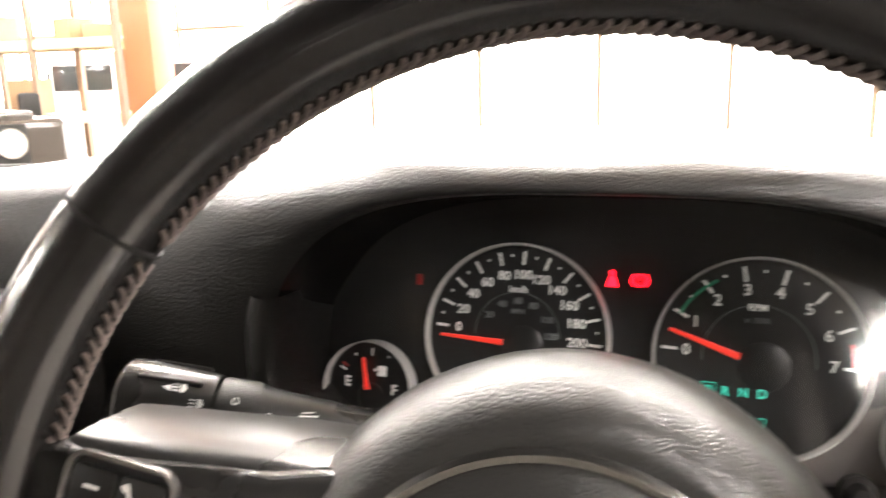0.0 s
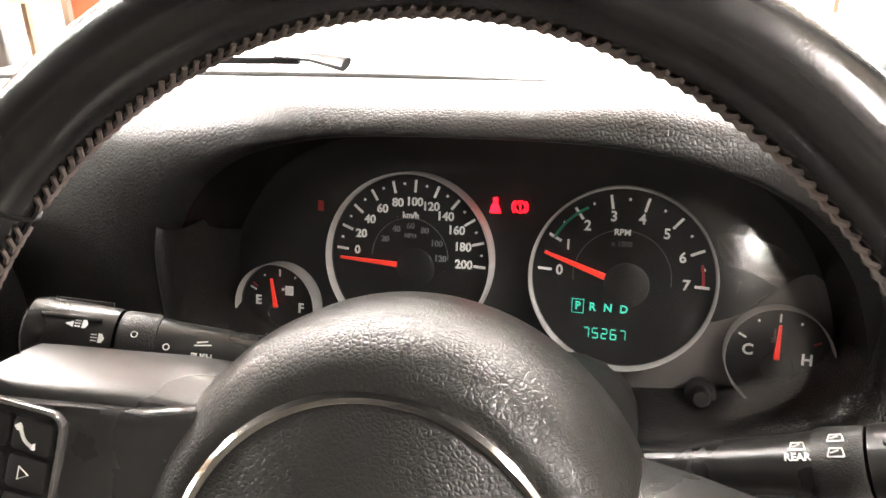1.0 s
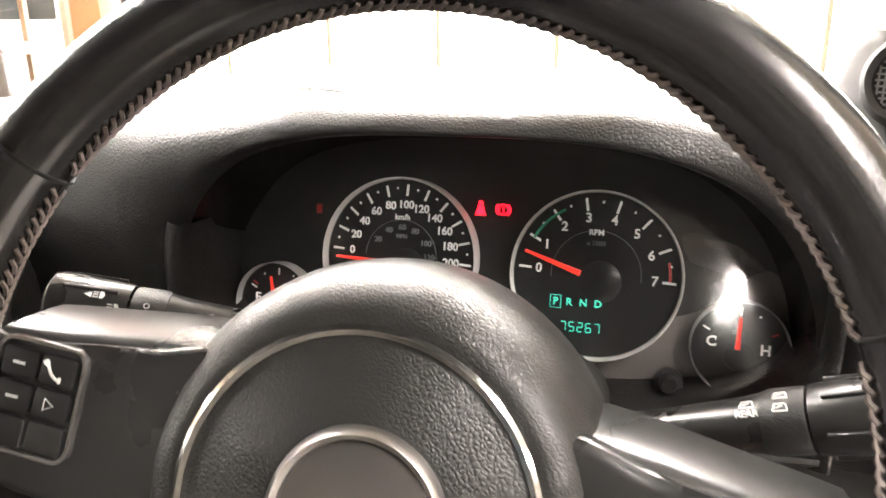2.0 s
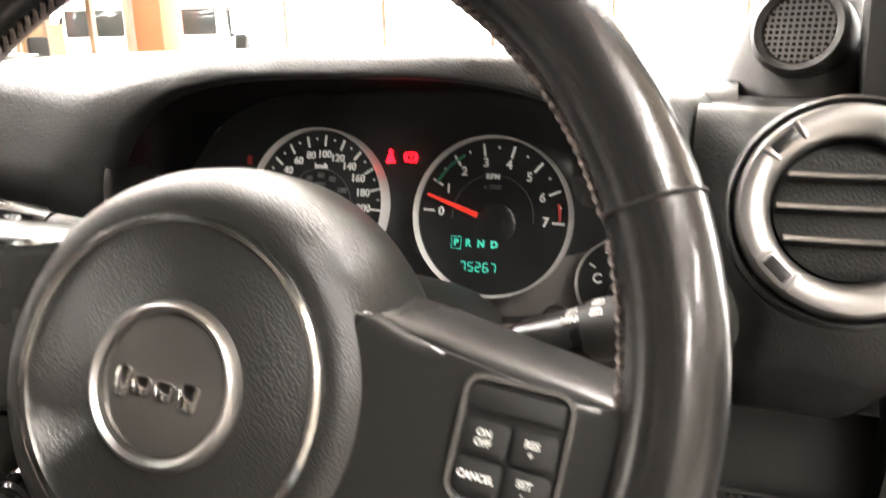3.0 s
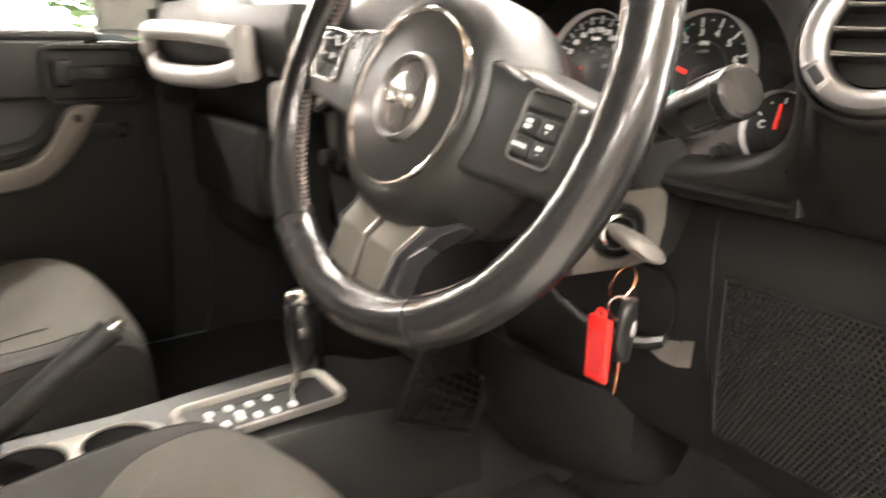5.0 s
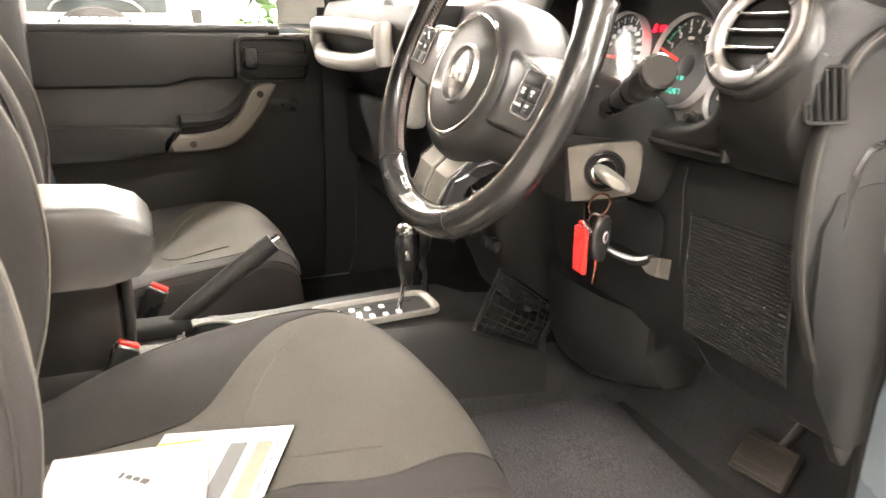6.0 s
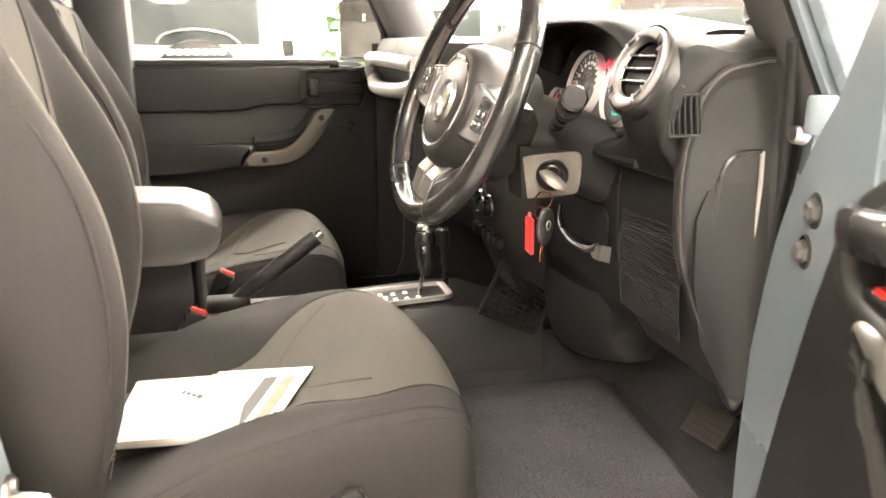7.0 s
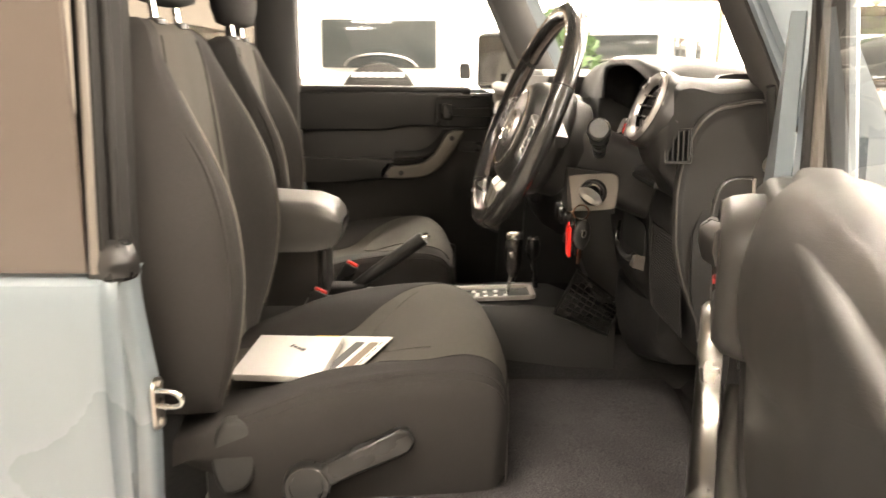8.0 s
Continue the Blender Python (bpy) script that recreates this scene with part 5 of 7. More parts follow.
    sp = part("lower_spoke", slab([(p[0], p[1]) for p in spline(out, 3, True)], 0.024, 0.018, 0.005), SPOKE_DARK, w, "glossy dark lower spoke", 16)
    for sx in (1, -1):
        bar = [(sx * 0.0042, -0.082), (sx * 0.0460, -0.082), (sx * 0.0400, -0.126), (sx * 0.0375, -0.150), (sx * 0.0395, -0.176), (sx * 0.0042, -0.176)]
        part("spoke_bar", slab(bar if sx < 0 else bar[::-1], 0.009, 0.0065, 0.0016), CHAMPAGNE, sp, "champagne silver spoke bar", 14)
        edge = [(0.0475, -0.084), (0.0418, -0.126), (0.0393, -0.150), (0.0412, -0.174)]
        part("bar_edge", tube([(sx * x, 0.0045 + 0.50 * max(0.0, z + 0.126) - 0.05 * min(0.0, z + 0.126), z) for x, z in edge], 0.0016, 8), LIP, sp, "bright edge beside the bar")
    part("bar_gap", tube([(0, 0.0058 + 0.50 * max(0.0, z + 0.126) - 0.05 * min(0.0, z + 0.126), z) for z in (-0.084, -0.126, -0.150, -0.174)], 0.0014, 8), LIP, sp, "bright edge in the gap")
    # hub shroud towards the column
    part("hub_back", lathe([(0.075, 0.045), (0.088, 0.06), (0.085, 0.09), (0.06, 0.11), (0, 0.11)], 48, q), PLASTIC, w)
    return w


build_wheel()


# ---- the seats ----
def build_seat(m, label, group):
    s = thing("car_seat", label, "car seat", m, group)

    # stations from the back of the cushion to its foot in front: middle line (y, z), edge line (y, z), lower rim
    st = spline([(-0.40, 0.838, -0.40, 0.826, 0.79), (-0.34, 0.846, -0.34, 0.846, 0.76), (-0.27, 0.851, -0.27, 0.873, 0.712), (-0.20, 0.857, -0.20, 0.899, 0.712), (-0.13, 0.873, -0.13, 0.914, 0.712),
                 (-0.06, 0.903, -0.065, 0.923, 0.712), (0.0, 0.936, -0.005, 0.928, 0.712), (0.05, 0.954, 0.04, 0.928, 0.712), (0.085, 0.951, 0.075, 0.921, 0.715), (0.112, 0.932, 0.096, 0.908, 0.718),
                 (0.131, 0.900, 0.106, 0.888, 0.722), (0.143, 0.855, 0.113, 0.855, 0.73), (0.148, 0.80, 0.116, 0.80, 0.735), (0.144, 0.752, 0.113, 0.755, 0.738)], 3)
    EDGE = 0.238

    def over(x, k):
        """Point of the cushion's top at station k: a hollow between raised sides behind, a dome in front."""
        i = min(int(k), len(st) - 2)
        yc, zc, ye, ze = (a + (b - a) * (k - i) for a, b in zip(st[i][:4], st[i + 1][:4]))
        u = min(1.0, abs(x) / EDGE)
        f = min(1.0, max(0.0, (yc + 0.16) / 0.17))
        f = f * f * (3 - 2 * f)
        a = min(1.0, max(0.0, (u - 0.40) / 0.42))
        a = a * a * (3 - 2 * a) + 0.10 * math.sin(math.pi * a) * (u > 0.4)
        w = a * (1 - f) + u ** 2.4 * f
        crease = 0.0035 * math.exp(-((u - 0.42 - 0.44 * f) / 0.05) ** 2) * (1 - 0.5 * f)
        pull = 0.0016 * noise.noise(Vector((x * 22, yc * 14, 1.7)))
        return Vector((x, yc + (ye - yc) * u ** 2.2, zc + (ze - zc) * w - crease + pull))

    rings = []
    for k, q in enumerate(st):
        e = over(EDGE, k)
        sq = 1.0 - 0.10 * max(0.0, (q[0] - 0.10) / 0.06) ** 1.5
        half = [(-0.240, e.y, q[4]), (-0.257, e.y, 0.5 * (q[4] + e.z) - 0.008), (-0.260, e.y, e.z - 0.036), (-0.254, e.y, e.z - 0.012), (-0.2465, e.y, e.z - 0.003)]
        f = min(1.0, max(0.0, (q[0] + 0.16) / 0.17))
        lim = EDGE * (0.42 + 0.44 * f * f * (3 - 2 * f))
        half += [tuple(over(-(lim + (EDGE - lim) * u), k)) for u in (1.0, 0.85, 0.7, 0.5, 0.3, 0.15, 0.0)]
        mid = [tuple(over(-lim * u, k)) for u in (0.8, 0.55, 0.3)]
        mid = mid + [tuple(over(0, k))] + [(-x, y, z) for x, y, z in mid[::-1]]
        pts = half + mid + [(-x, y, z) for x, y, z in half[::-1]]
        rings.append([Vector((p[0] * sq, p[1], p[2])) for p in spline(pts, 2)])
    e = 2 * (len(half) - 1)
    n = len(rings[0])
    part("cushion", join(loft([r[:e + 1] for r in rings], closed=False), loft([r[n - 1 - e:] for r in rings], closed=False), loft([[r[0], r[-1]] for r in rings], closed=False)), FABRIC_SIDE, s, "dark cloth seat cushion sides", 60)
    part("cushion_insert", loft([r[e:n - e] for r in rings], closed=False), FABRIC, s, "grey-brown cloth seat insert", 60)

    def seam(name, pts, r, material=None, label=""):
        part(name, tube(pts, r, 6), material or FABRIC_SIDE, s, label)

    for sx in (1, -1):
        for out, drop in ((0.0085, 0.0022), (0.0165, 0.0135)):
            seam("edge_seam", [(sx * (EDGE + out), over(EDGE, k).y, over(EDGE, k).z - drop) for k in range(5, 31)], 0.0011, None, "stitched edge seam")
        line = []
        for k in range(4, 30):
            f = min(1.0, max(0.0, (st[k][0] + 0.16) / 0.17))
            p = over(EDGE * (0.42 + 0.44 * f * f * (3 - 2 * f)), k)
            line.append((sx * p.x, p.y, p.z + 0.0004))
        seam("panel_seam", line, 0.0011)
    seam("cross_seam", [over(x, 13 + 5 * (abs(x) / 0.16) ** 2) + Vector((0, 0, 0.0003)) for x in np.linspace(-0.16, 0.16, 33)], 0.0010, FABRIC)
    seam("front_seam", [over(x, 31) + Vector((0, 0.0012, 0.0010)) for x in np.linspace(-0.215, 0.215, 25)], 0.0011, None, "stitched front seam")

    # backrest: rings up its height; deep side bolsters round a recessed middle
    prof = spline([(0.86, -0.352, 0.225, 0.020, 0.10), (0.90, -0.356, 0.246, 0.036, 0.11), (0.98, -0.368, 0.262, 0.072, 0.11), (1.08, -0.377, 0.266, 0.093, 0.11), (1.18, -0.384, 0.262, 0.090, 0.11),
                   (1.26, -0.389, 0.253, 0.066, 0.11), (1.33, -0.394, 0.242, 0.036, 0.10), (1.39, -0.400, 0.222, 0.012, 0.09), (1.428, -0.408, 0.195, 0.002, 0.07), (1.446, -0.424, 0.16, -0.006, 0.03)], 5)
    front, sides = [], []
    for z, yc, w, bol, th in prof:
        f = [(-w * 0.985, yc + bol * 0.72), (-w * 0.965, yc + bol * 0.93), (-w * 0.925, yc + bol), (-w * 0.865, yc + bol * 0.985), (-w * 0.80, yc + bol * 0.86), (-w * 0.735, yc + bol * 0.52), (-w * 0.66, yc + bol * 0.14), (-w * 0.56, yc + bol * 0.01), (-w * 0.28, yc - 0.002)]
        f = f + [(0, yc - 0.004)] + [(-x, y) for x, y in f[::-1]]
        b = [(w * 0.985, yc + bol * 0.72), (w, yc + bol * 0.30), (w * 1.0, yc - th * 0.55), (w * 0.85, yc - th), (0, yc - th - 0.008), (-w * 0.85, yc - th), (-w, yc - th * 0.55), (-w, yc + bol * 0.30), (-w * 0.985, yc + bol * 0.72)]
        soft = lambda x, y: y + 0.0018 * noise.noise(Vector((x * 16, z * 13, 4.2)))
        front.append([Vector((x, soft(x, y), z)) for x, y in spline(f, 3)])
        sides.append([Vector((x, soft(x, y), z)) for x, y in spline(b, 3)])
    n = len(front[0])
    part("backrest", loft([r[18:n - 18] for r in front], closed=False), FABRIC, s, "grey-brown cloth backrest insert", 60)
    for cut in (slice(0, 19), slice(n - 19, n)):
        part("bolster", loft([r[cut] for r in front], closed=False), FABRIC_SIDE, s, "dark cloth side bolster", 60)
    part("backrest_shell", loft(sides, closed=False), FABRIC_SIDE, s, "dark cloth sides and back", 60)
    for sx in (1, -1):
        # outer piping climbs the bolster and bends back over the shoulder
        outer = [(sx * w * 0.978, yc + bol * 0.84 - 0.30 * max(0.0, z - 1.24) ** 1.25, z) for z, yc, w, bol, th in prof[4:37]]
        inner = [(sx * w * 0.852, yc + bol * 0.985 + 0.0006, z) for z, yc, w, bol, th in prof[5:32]]
        part("piping", tube(outer, 0.0022, 6), FABRIC_SIDE, s, "stitched edge seam")
        part("piping", tube(inner, 0.0020, 6), PIPING, s, "pale stitched inner edge")
        rows = []
        for k in range(len(outer) - 1):
            for u in (0.0, 0.5):
                a, b = Vector(outer[k]).lerp(Vector(outer[k + 1]), u), Vector(outer[k]).lerp(Vector(outer[k + 1]), u + 0.26)
                rows.append(tube([(p.x * 0.962, p.y + 0.0095, p.z) for p in (a, a.lerp(b, 0.5), b)], 0.0008, 5))
        part("stitching", join(*rows), THREAD, s, "row of grey stitches")
        part("panel_seam", tube([(sx * w * 0.60, yc + bol * 0.05 + 0.0012, z) for z, yc, w, bol, th in prof[5:40]], 0.0014, 6), FABRIC_SIDE, s)
    # headrest
    hr = part("headrest", moved(loft([[Vector((a * math.copysign(abs(math.cos(t)) ** 0.6, math.cos(t)), b * math.copysign(abs(math.sin(t)) ** 0.7, math.sin(t)), z)) for t in np.linspace(0, 2 * math.pi, 32, endpoint=False)]
                             for z, a, b in ((1.475, 0.08, 0.02), (1.482, 0.115, 0.04), (1.52, 0.13, 0.05), (1.58, 0.132, 0.052), (1.63, 0.125, 0.045), (1.655, 0.10, 0.025))]), Matrix.Translation((0, -0.43, 0))), FABRIC_SIDE, s, "black cloth headrest", 60)
    for x in (-0.075, 0.075):
        part("post", tube([(x, -0.42, 1.40), (x, -0.43, 1.50)], 0.0065, 10), CHROME, hr, "chrome post")
        part("post_guide", lathe([(0.016, 0), (0.015, 0.008), (0.009, 0.010)], 18, Matrix.Translation((x, -0.421, 1.440))), PLASTIC_SMOOTH, hr)
    # base, side lever and recline knob
    part("base_skirt", box((0, -0.13, 0.735), (0.47, 0.46, 0.07), 0.012), PLASTIC, s, "black seat base")
    side = Matrix(((0, 0, 1, 0), (1, 0, 0, 0), (0, 1, 0, 0), (0, 0, 0, 1)))
    part("recline_knob", lathe([(0.036, 0), (0.036, 0.016), (0.033, 0.020), (0.026, 0.020), (0.025, 0.0175), (0.0, 0.019)], 40, Matrix.Translation((0.262, -0.200, 0.757)) @ side), PLASTIC_SMOOTH, s, "round black knob")
    lev = [(-0.186, 0.748), (-0.178, 0.790), (-0.06, 0.846), (-0.045, 0.843), (-0.036, 0.825), (-0.044, 0.808)]
    part("height_lever", prism([(p[0], p[1]) for p in lev], 0.016, 0.005, Matrix.Translation((0.264, 0, 0)) @ side, 3), PLASTIC_SMOOTH, s, "black height lever")
    part("hinge_cover", prism([(p[0], p[1]) for p in spline([(-0.33, 0.74), (-0.345, 0.80), (-0.325, 0.855), (-0.285, 0.85), (-0.275, 0.80), (-0.29, 0.75)], 5, True)], 0.024, 0.008, Matrix.Translation((0.235, 0, 0)) @ side, 3), PLASTIC, s)
    for x in (-0.18, 0.18):
        part("rail", box((x, -0.12, 0.62), (0.035, 0.50, 0.17), 0.006), STEEL if x > 0 else PLASTIC, s, "seat rail")
    part("rail_bolt", box((0.20, 0.145, 0.70), (0.03, 0.02, 0.014), 0.003), STEEL, s)
    return s


SEAT = build_seat(pose(-0.015, 0.004, 0, 0, 0, 4.6), "dark grey cloth driver seat with folders lying on it", "front seats")
other = copy_thing(SEAT, pose(-0.765, -0.064, 0, 0, 0, 4.6))
tagged(other, "dark grey cloth passenger seat beside the far door")


def build_brochures():
    l = thing("leaflet", "white printed leaflet with dark photographs under the folder", "leaflet", pose(0.062, -0.152, 0.8855, 9, 8, -26.5))
    part("sheet", box((0, 0, 0), (0.150, 0.152, 0.0025), 0.0005), PAPER, l)
    part("photo", prism(rounded(0.112, 0.020, 0.003), 0.0006, 0, Matrix.Translation((0.006, 0.022, 0.0014))), INK, l, "dark photograph")
    part("photo", prism(rounded(0.112, 0.018, 0.003), 0.0006, 0, Matrix.Translation((0.006, 0.052, 0.0014))), INK_WARM, l, "brown photograph")
    for k in range(5):
        part("caption_bar", box((-0.045 + 0.022 * k, 0.067, 0.0015), (0.015, 0.002, 0.0004)), INK, l)
    b = thing("brochure_folder", "white paper folder with a small grey mark, lying on the seat", "brochure", pose(0.087, -0.229, 0.890, 3, 9, -10.5))
    part("cover", box((0, 0, 0.005), (0.136, 0.155, 0.004), 0.001), PAPER, b)
    for k in range(4):
        part("page", box((0.001 - 0.0012 * k, 0.002, 0.0018 - 0.0026 * k), (0.134, 0.152, 0.0022)), PAPER, b)
    marks = [stroke((x, 0), (x + w, 0), h) for x, w, h in ((-0.020, 0.004, 0.009), (-0.013, 0.007, 0.006), (-0.004, 0.007, 0.006), (0.005, 0.008, 0.008))]
    part("brand_mark", moved(join(*marks), Matrix.Translation((-0.022, 0.012, 0.0072)) @ Matrix.Rotation(radians(62), 4, "Z")), INK, b, "small grey brand mark as plain bars")
    part("yellow_tab", box((-0.070, 0.046, 0.002), (0.016, 0.045, 0.0008)), INK_YELLOW, b, "yellow paper tab")


build_brochures()


# ---- column, stalks, ignition ----
def frame_to(p, way, up=(0, 0, 1)):
    """A matrix at p whose local z runs along way and whose local y leans to up."""
    z = Vector(way).normalized()
    x = Vector(up).cross(z).normalized()
    y = z.cross(x)
    return Matrix(((x.x, y.x, z.x, p[0]), (x.y, y.y, z.y, p[1]), (x.z, y.z, z.z, p[2]), (0, 0, 0, 1)))


def build_column():
    c = thing("steering_column", "black steering column shroud with ignition plate", "steering column", pose(0, 0.3, 1.2))

    def add(name, bm, material, label="", parent=None):
        return part(name, moved(bm, pose(0, -0.3, -1.2)), material, parent or c, label, 50)

    rings = []
    for k, (y, z, w, h) in enumerate(((0.245, 1.262, 0.070, 0.058), (0.26, 1.256, 0.074, 0.062), (0.31, 1.238, 0.076, 0.064), (0.37, 1.214, 0.078, 0.064), (0.43, 1.19, 0.078, 0.06))):
        rings.append([Vector((w * math.copysign(abs(math.cos(t)) ** 0.6, math.cos(t)), y, z + h * math.copysign(abs(math.sin(t)) ** 0.6, math.sin(t)) - 0.02)) for t in np.linspace(0, 2 * math.pi, 32, endpoint=False)])
    add("shroud", loft(rings), PLASTIC, "black grained column shroud")
    # block on which the ignition plate sits
    add("ignition_block", loft([[Vector((x, y, z)) for y, z in ((0.235, 1.222), (0.325, 1.210), (0.318, 1.145), (0.24, 1.150))] for x in (0.03, 0.075, 0.084)]), PLASTIC)
    n = Vector((0.94, -0.34, -0.05)).normalized()
    m = frame_to((0.0925, 0.280, 1.1835), n, (0.25, -0.2, 0.95)) @ Matrix.Scale(1.14, 4)
    plate = add("ignition_plate", prism([(p[0], p[1]) for p in spline([(-0.037, 0.019), (-0.031, 0.0255), (0.020, 0.0255), (0.031, 0.0245), (0.0365, 0.017), (0.0345, 0.0), (0.0305, -0.019), (0.022, -0.0262), (-0.030, -0.0265), (-0.037, -0.020)], 4, True)], 0.004, 0.0012, m), TAUPE, "taupe ignition plate")
    add("lock_bezel", lathe([(0.0195, 0.002), (0.0195, 0.0065), (0.017, 0.0085), (0.015, 0.007), (0.0145, 0.0045), (0, 0.0045)], 36, m), PLASTIC_SMOOTH, "", plate)
    add("lock_ring", lathe([(0.0128, 0.0045), (0.0128, 0.008), (0.0112, 0.0088), (0.0100, 0.008), (0.0098, 0.0045)], 36, m), CHROME, "chrome lock ring", plate)
    return c, m


COLUMN, LOCK = build_column()


def build_stalk(name, label, base, tip, marks_up):
    m = frame_to(base, Vector(tip) - Vector(base))
    L = (Vector(tip) - Vector(base)).length
    s = thing(name, label, "stalk", m, "column stalks")
    part("arm", lathe([(0.010, 0), (0.0105, L * 0.25), (0.0125, L * 0.5), (0.0135, L * 0.56), (0, L * 0.56)], 28), PLASTIC_SMOOTH, s)
    part("collar", lathe([(0.0140, L * 0.56), (0.0148, L * 0.58), (0.0148, L * 0.68), (0.0142, L * 0.69), (0, L * 0.69)], 28), PLASTIC, s, "ribbed turning collar")
    k = part("knob", lathe([(0.0150, L * 0.70), (0.0155, L * 0.72), (0.0170, L * 0.95), (0.0165, L * 0.985), (0.0140, L), (0, L * 1.002)], 32), PLASTIC_SMOOTH, s, "black turning knob")
    for a in range(6):
        part("knob_rib", box((0, 0, 0), (0.003, 0.0022, L * 0.2), 0.0006, m=Matrix.Rotation(radians(60 * a), 4, "Z") @ Matrix.Translation((0.0162, 0, L * 0.84))), PLASTIC_SMOOTH, k)
    return s, m, L


STALK_R, MR, LR = build_stalk("wiper_stalk", "black wiper stalk with white marks behind the wheel", (0.075, 0.290, 1.245), (0.206, 0.258, 1.295), 1)
STALK_L, ML, LL = build_stalk("light_stalk", "black light stalk with white lamp symbols behind the wheel", (-0.080, 0.290, 1.280), (-0.207, 0.2455, 1.307), 1)


def stalk_marks():
    # white print on the driver's side of each stalk
    def on(m, inv, along, turn, r):
        # local frame: x along the stalk towards the tip or base, y up, z out
        a = radians(turn)
        out = Vector((math.cos(a), math.sin(a), 0))
        z = out
        x = Vector((0, 0, inv))
        y = z.cross(x)
        p = out * r + Vector((0, 0, along))
        return Matrix(((x.x, y.x, z.x, p.x), (x.y, y.y, z.y, p.y), (x.z, y.z, z.z, p.z), (0, 0, 0, 1)))

    def driver_angle(m):
        w = m.inverted().to_3x3() @ Vector((0.05, -1.0, 0.62))
        return math.degrees(math.atan2(w.y, w.x))

    aL, aR = driver_angle(ML), driver_angle(MR)
    lamp = lambda: join(prism([(0, -0.0022), (0.0016, -0.0020), (0.0026, 0), (0.0016, 0.0020), (0, 0.0022)], 0.0004), stroke((-0.0034, 0.0014), (-0.0008, 0.0014), 0.0005), stroke((-0.0034, 0), (-0.0008, 0), 0.0005), stroke((-0.0034, -0.0014), (-0.0008, -0.0014), 0.0005))
    for al, dt, fl in ((0.80, 20, 1), (0.74, 0, 1), (0.78, -24, -1)):
        part("mark", moved(lamp(), on(ML, -1, LL * al, aL + dt, 0.0166) @ Matrix.Diagonal((fl, 1, 1, 1))), GLOW_PRINT, STALK_L)
    part("mark", moved(prism([(-0.002, 0), (0.0015, 0.0015), (0.0015, -0.0015)], 0.0004), on(ML, -1, LL * 0.84, aL + 18, 0.0166)), GLOW_PRINT, STALK_L)
    part("mark", moved(tube([(0.0014 * math.cos(t), 0.0014 * math.sin(t), 0) for t in np.linspace(0, 2 * math.pi, 12, endpoint=False)], 0.0003, 4, True), on(ML, -1, LL * 0.63, aL + 14, 0.0150)), GLOW_PRINT, STALK_L)
    part("mark", moved(tube([(0.0014 * math.cos(t), 0.0014 * math.sin(t), 0) for t in np.linspace(0, 2 * math.pi, 12, endpoint=False)], 0.0003, 4, True), on(ML, -1, LL * 0.52, aL - 2, 0.0135)), GLOW_PRINT, STALK_L)
    part("mark", lettering("PUSH", 0.0042, on(ML, -1, LL * 0.40, aL - 16, 0.0125)), GLOW_PRINT, STALK_L)
    part("mark", moved(join(stroke((-0.004, 0), (0.004, 0.001), 0.0006), stroke((-0.003, 0.0015), (0.002, 0.0025), 0.0006)), on(ML, -1, LL * 0.40, aL + 8, 0.0122)), GLOW_PRINT, STALK_L)
    part("mark", lettering("REAR", 0.0042, on(MR, 1, LR * 0.525, aR - 18, 0.0134)), GLOW_PRINT, STALK_R)
    wip = lambda: join(*[stroke(a, b, 0.0005) for a, b in (((-0.003, -0.0015), (0.003, -0.0015)), ((0.003, -0.0015), (0.0022, 0.0018)), ((0.0022, 0.0018), (-0.0022, 0.0018)), ((-0.0022, 0.0018), (-0.003, -0.0015)), ((-0.002, 0), (0.001, 0.001)))])
    for al, dt in ((0.525, 38), (0.625, 22), (0.625, 46)):
        part("mark", moved(wip(), on(MR, 1, LR * al, aR - dt, 0.0151 if al > 0.55 else 0.0131)), GLOW_PRINT, STALK_R)


stalk_marks()


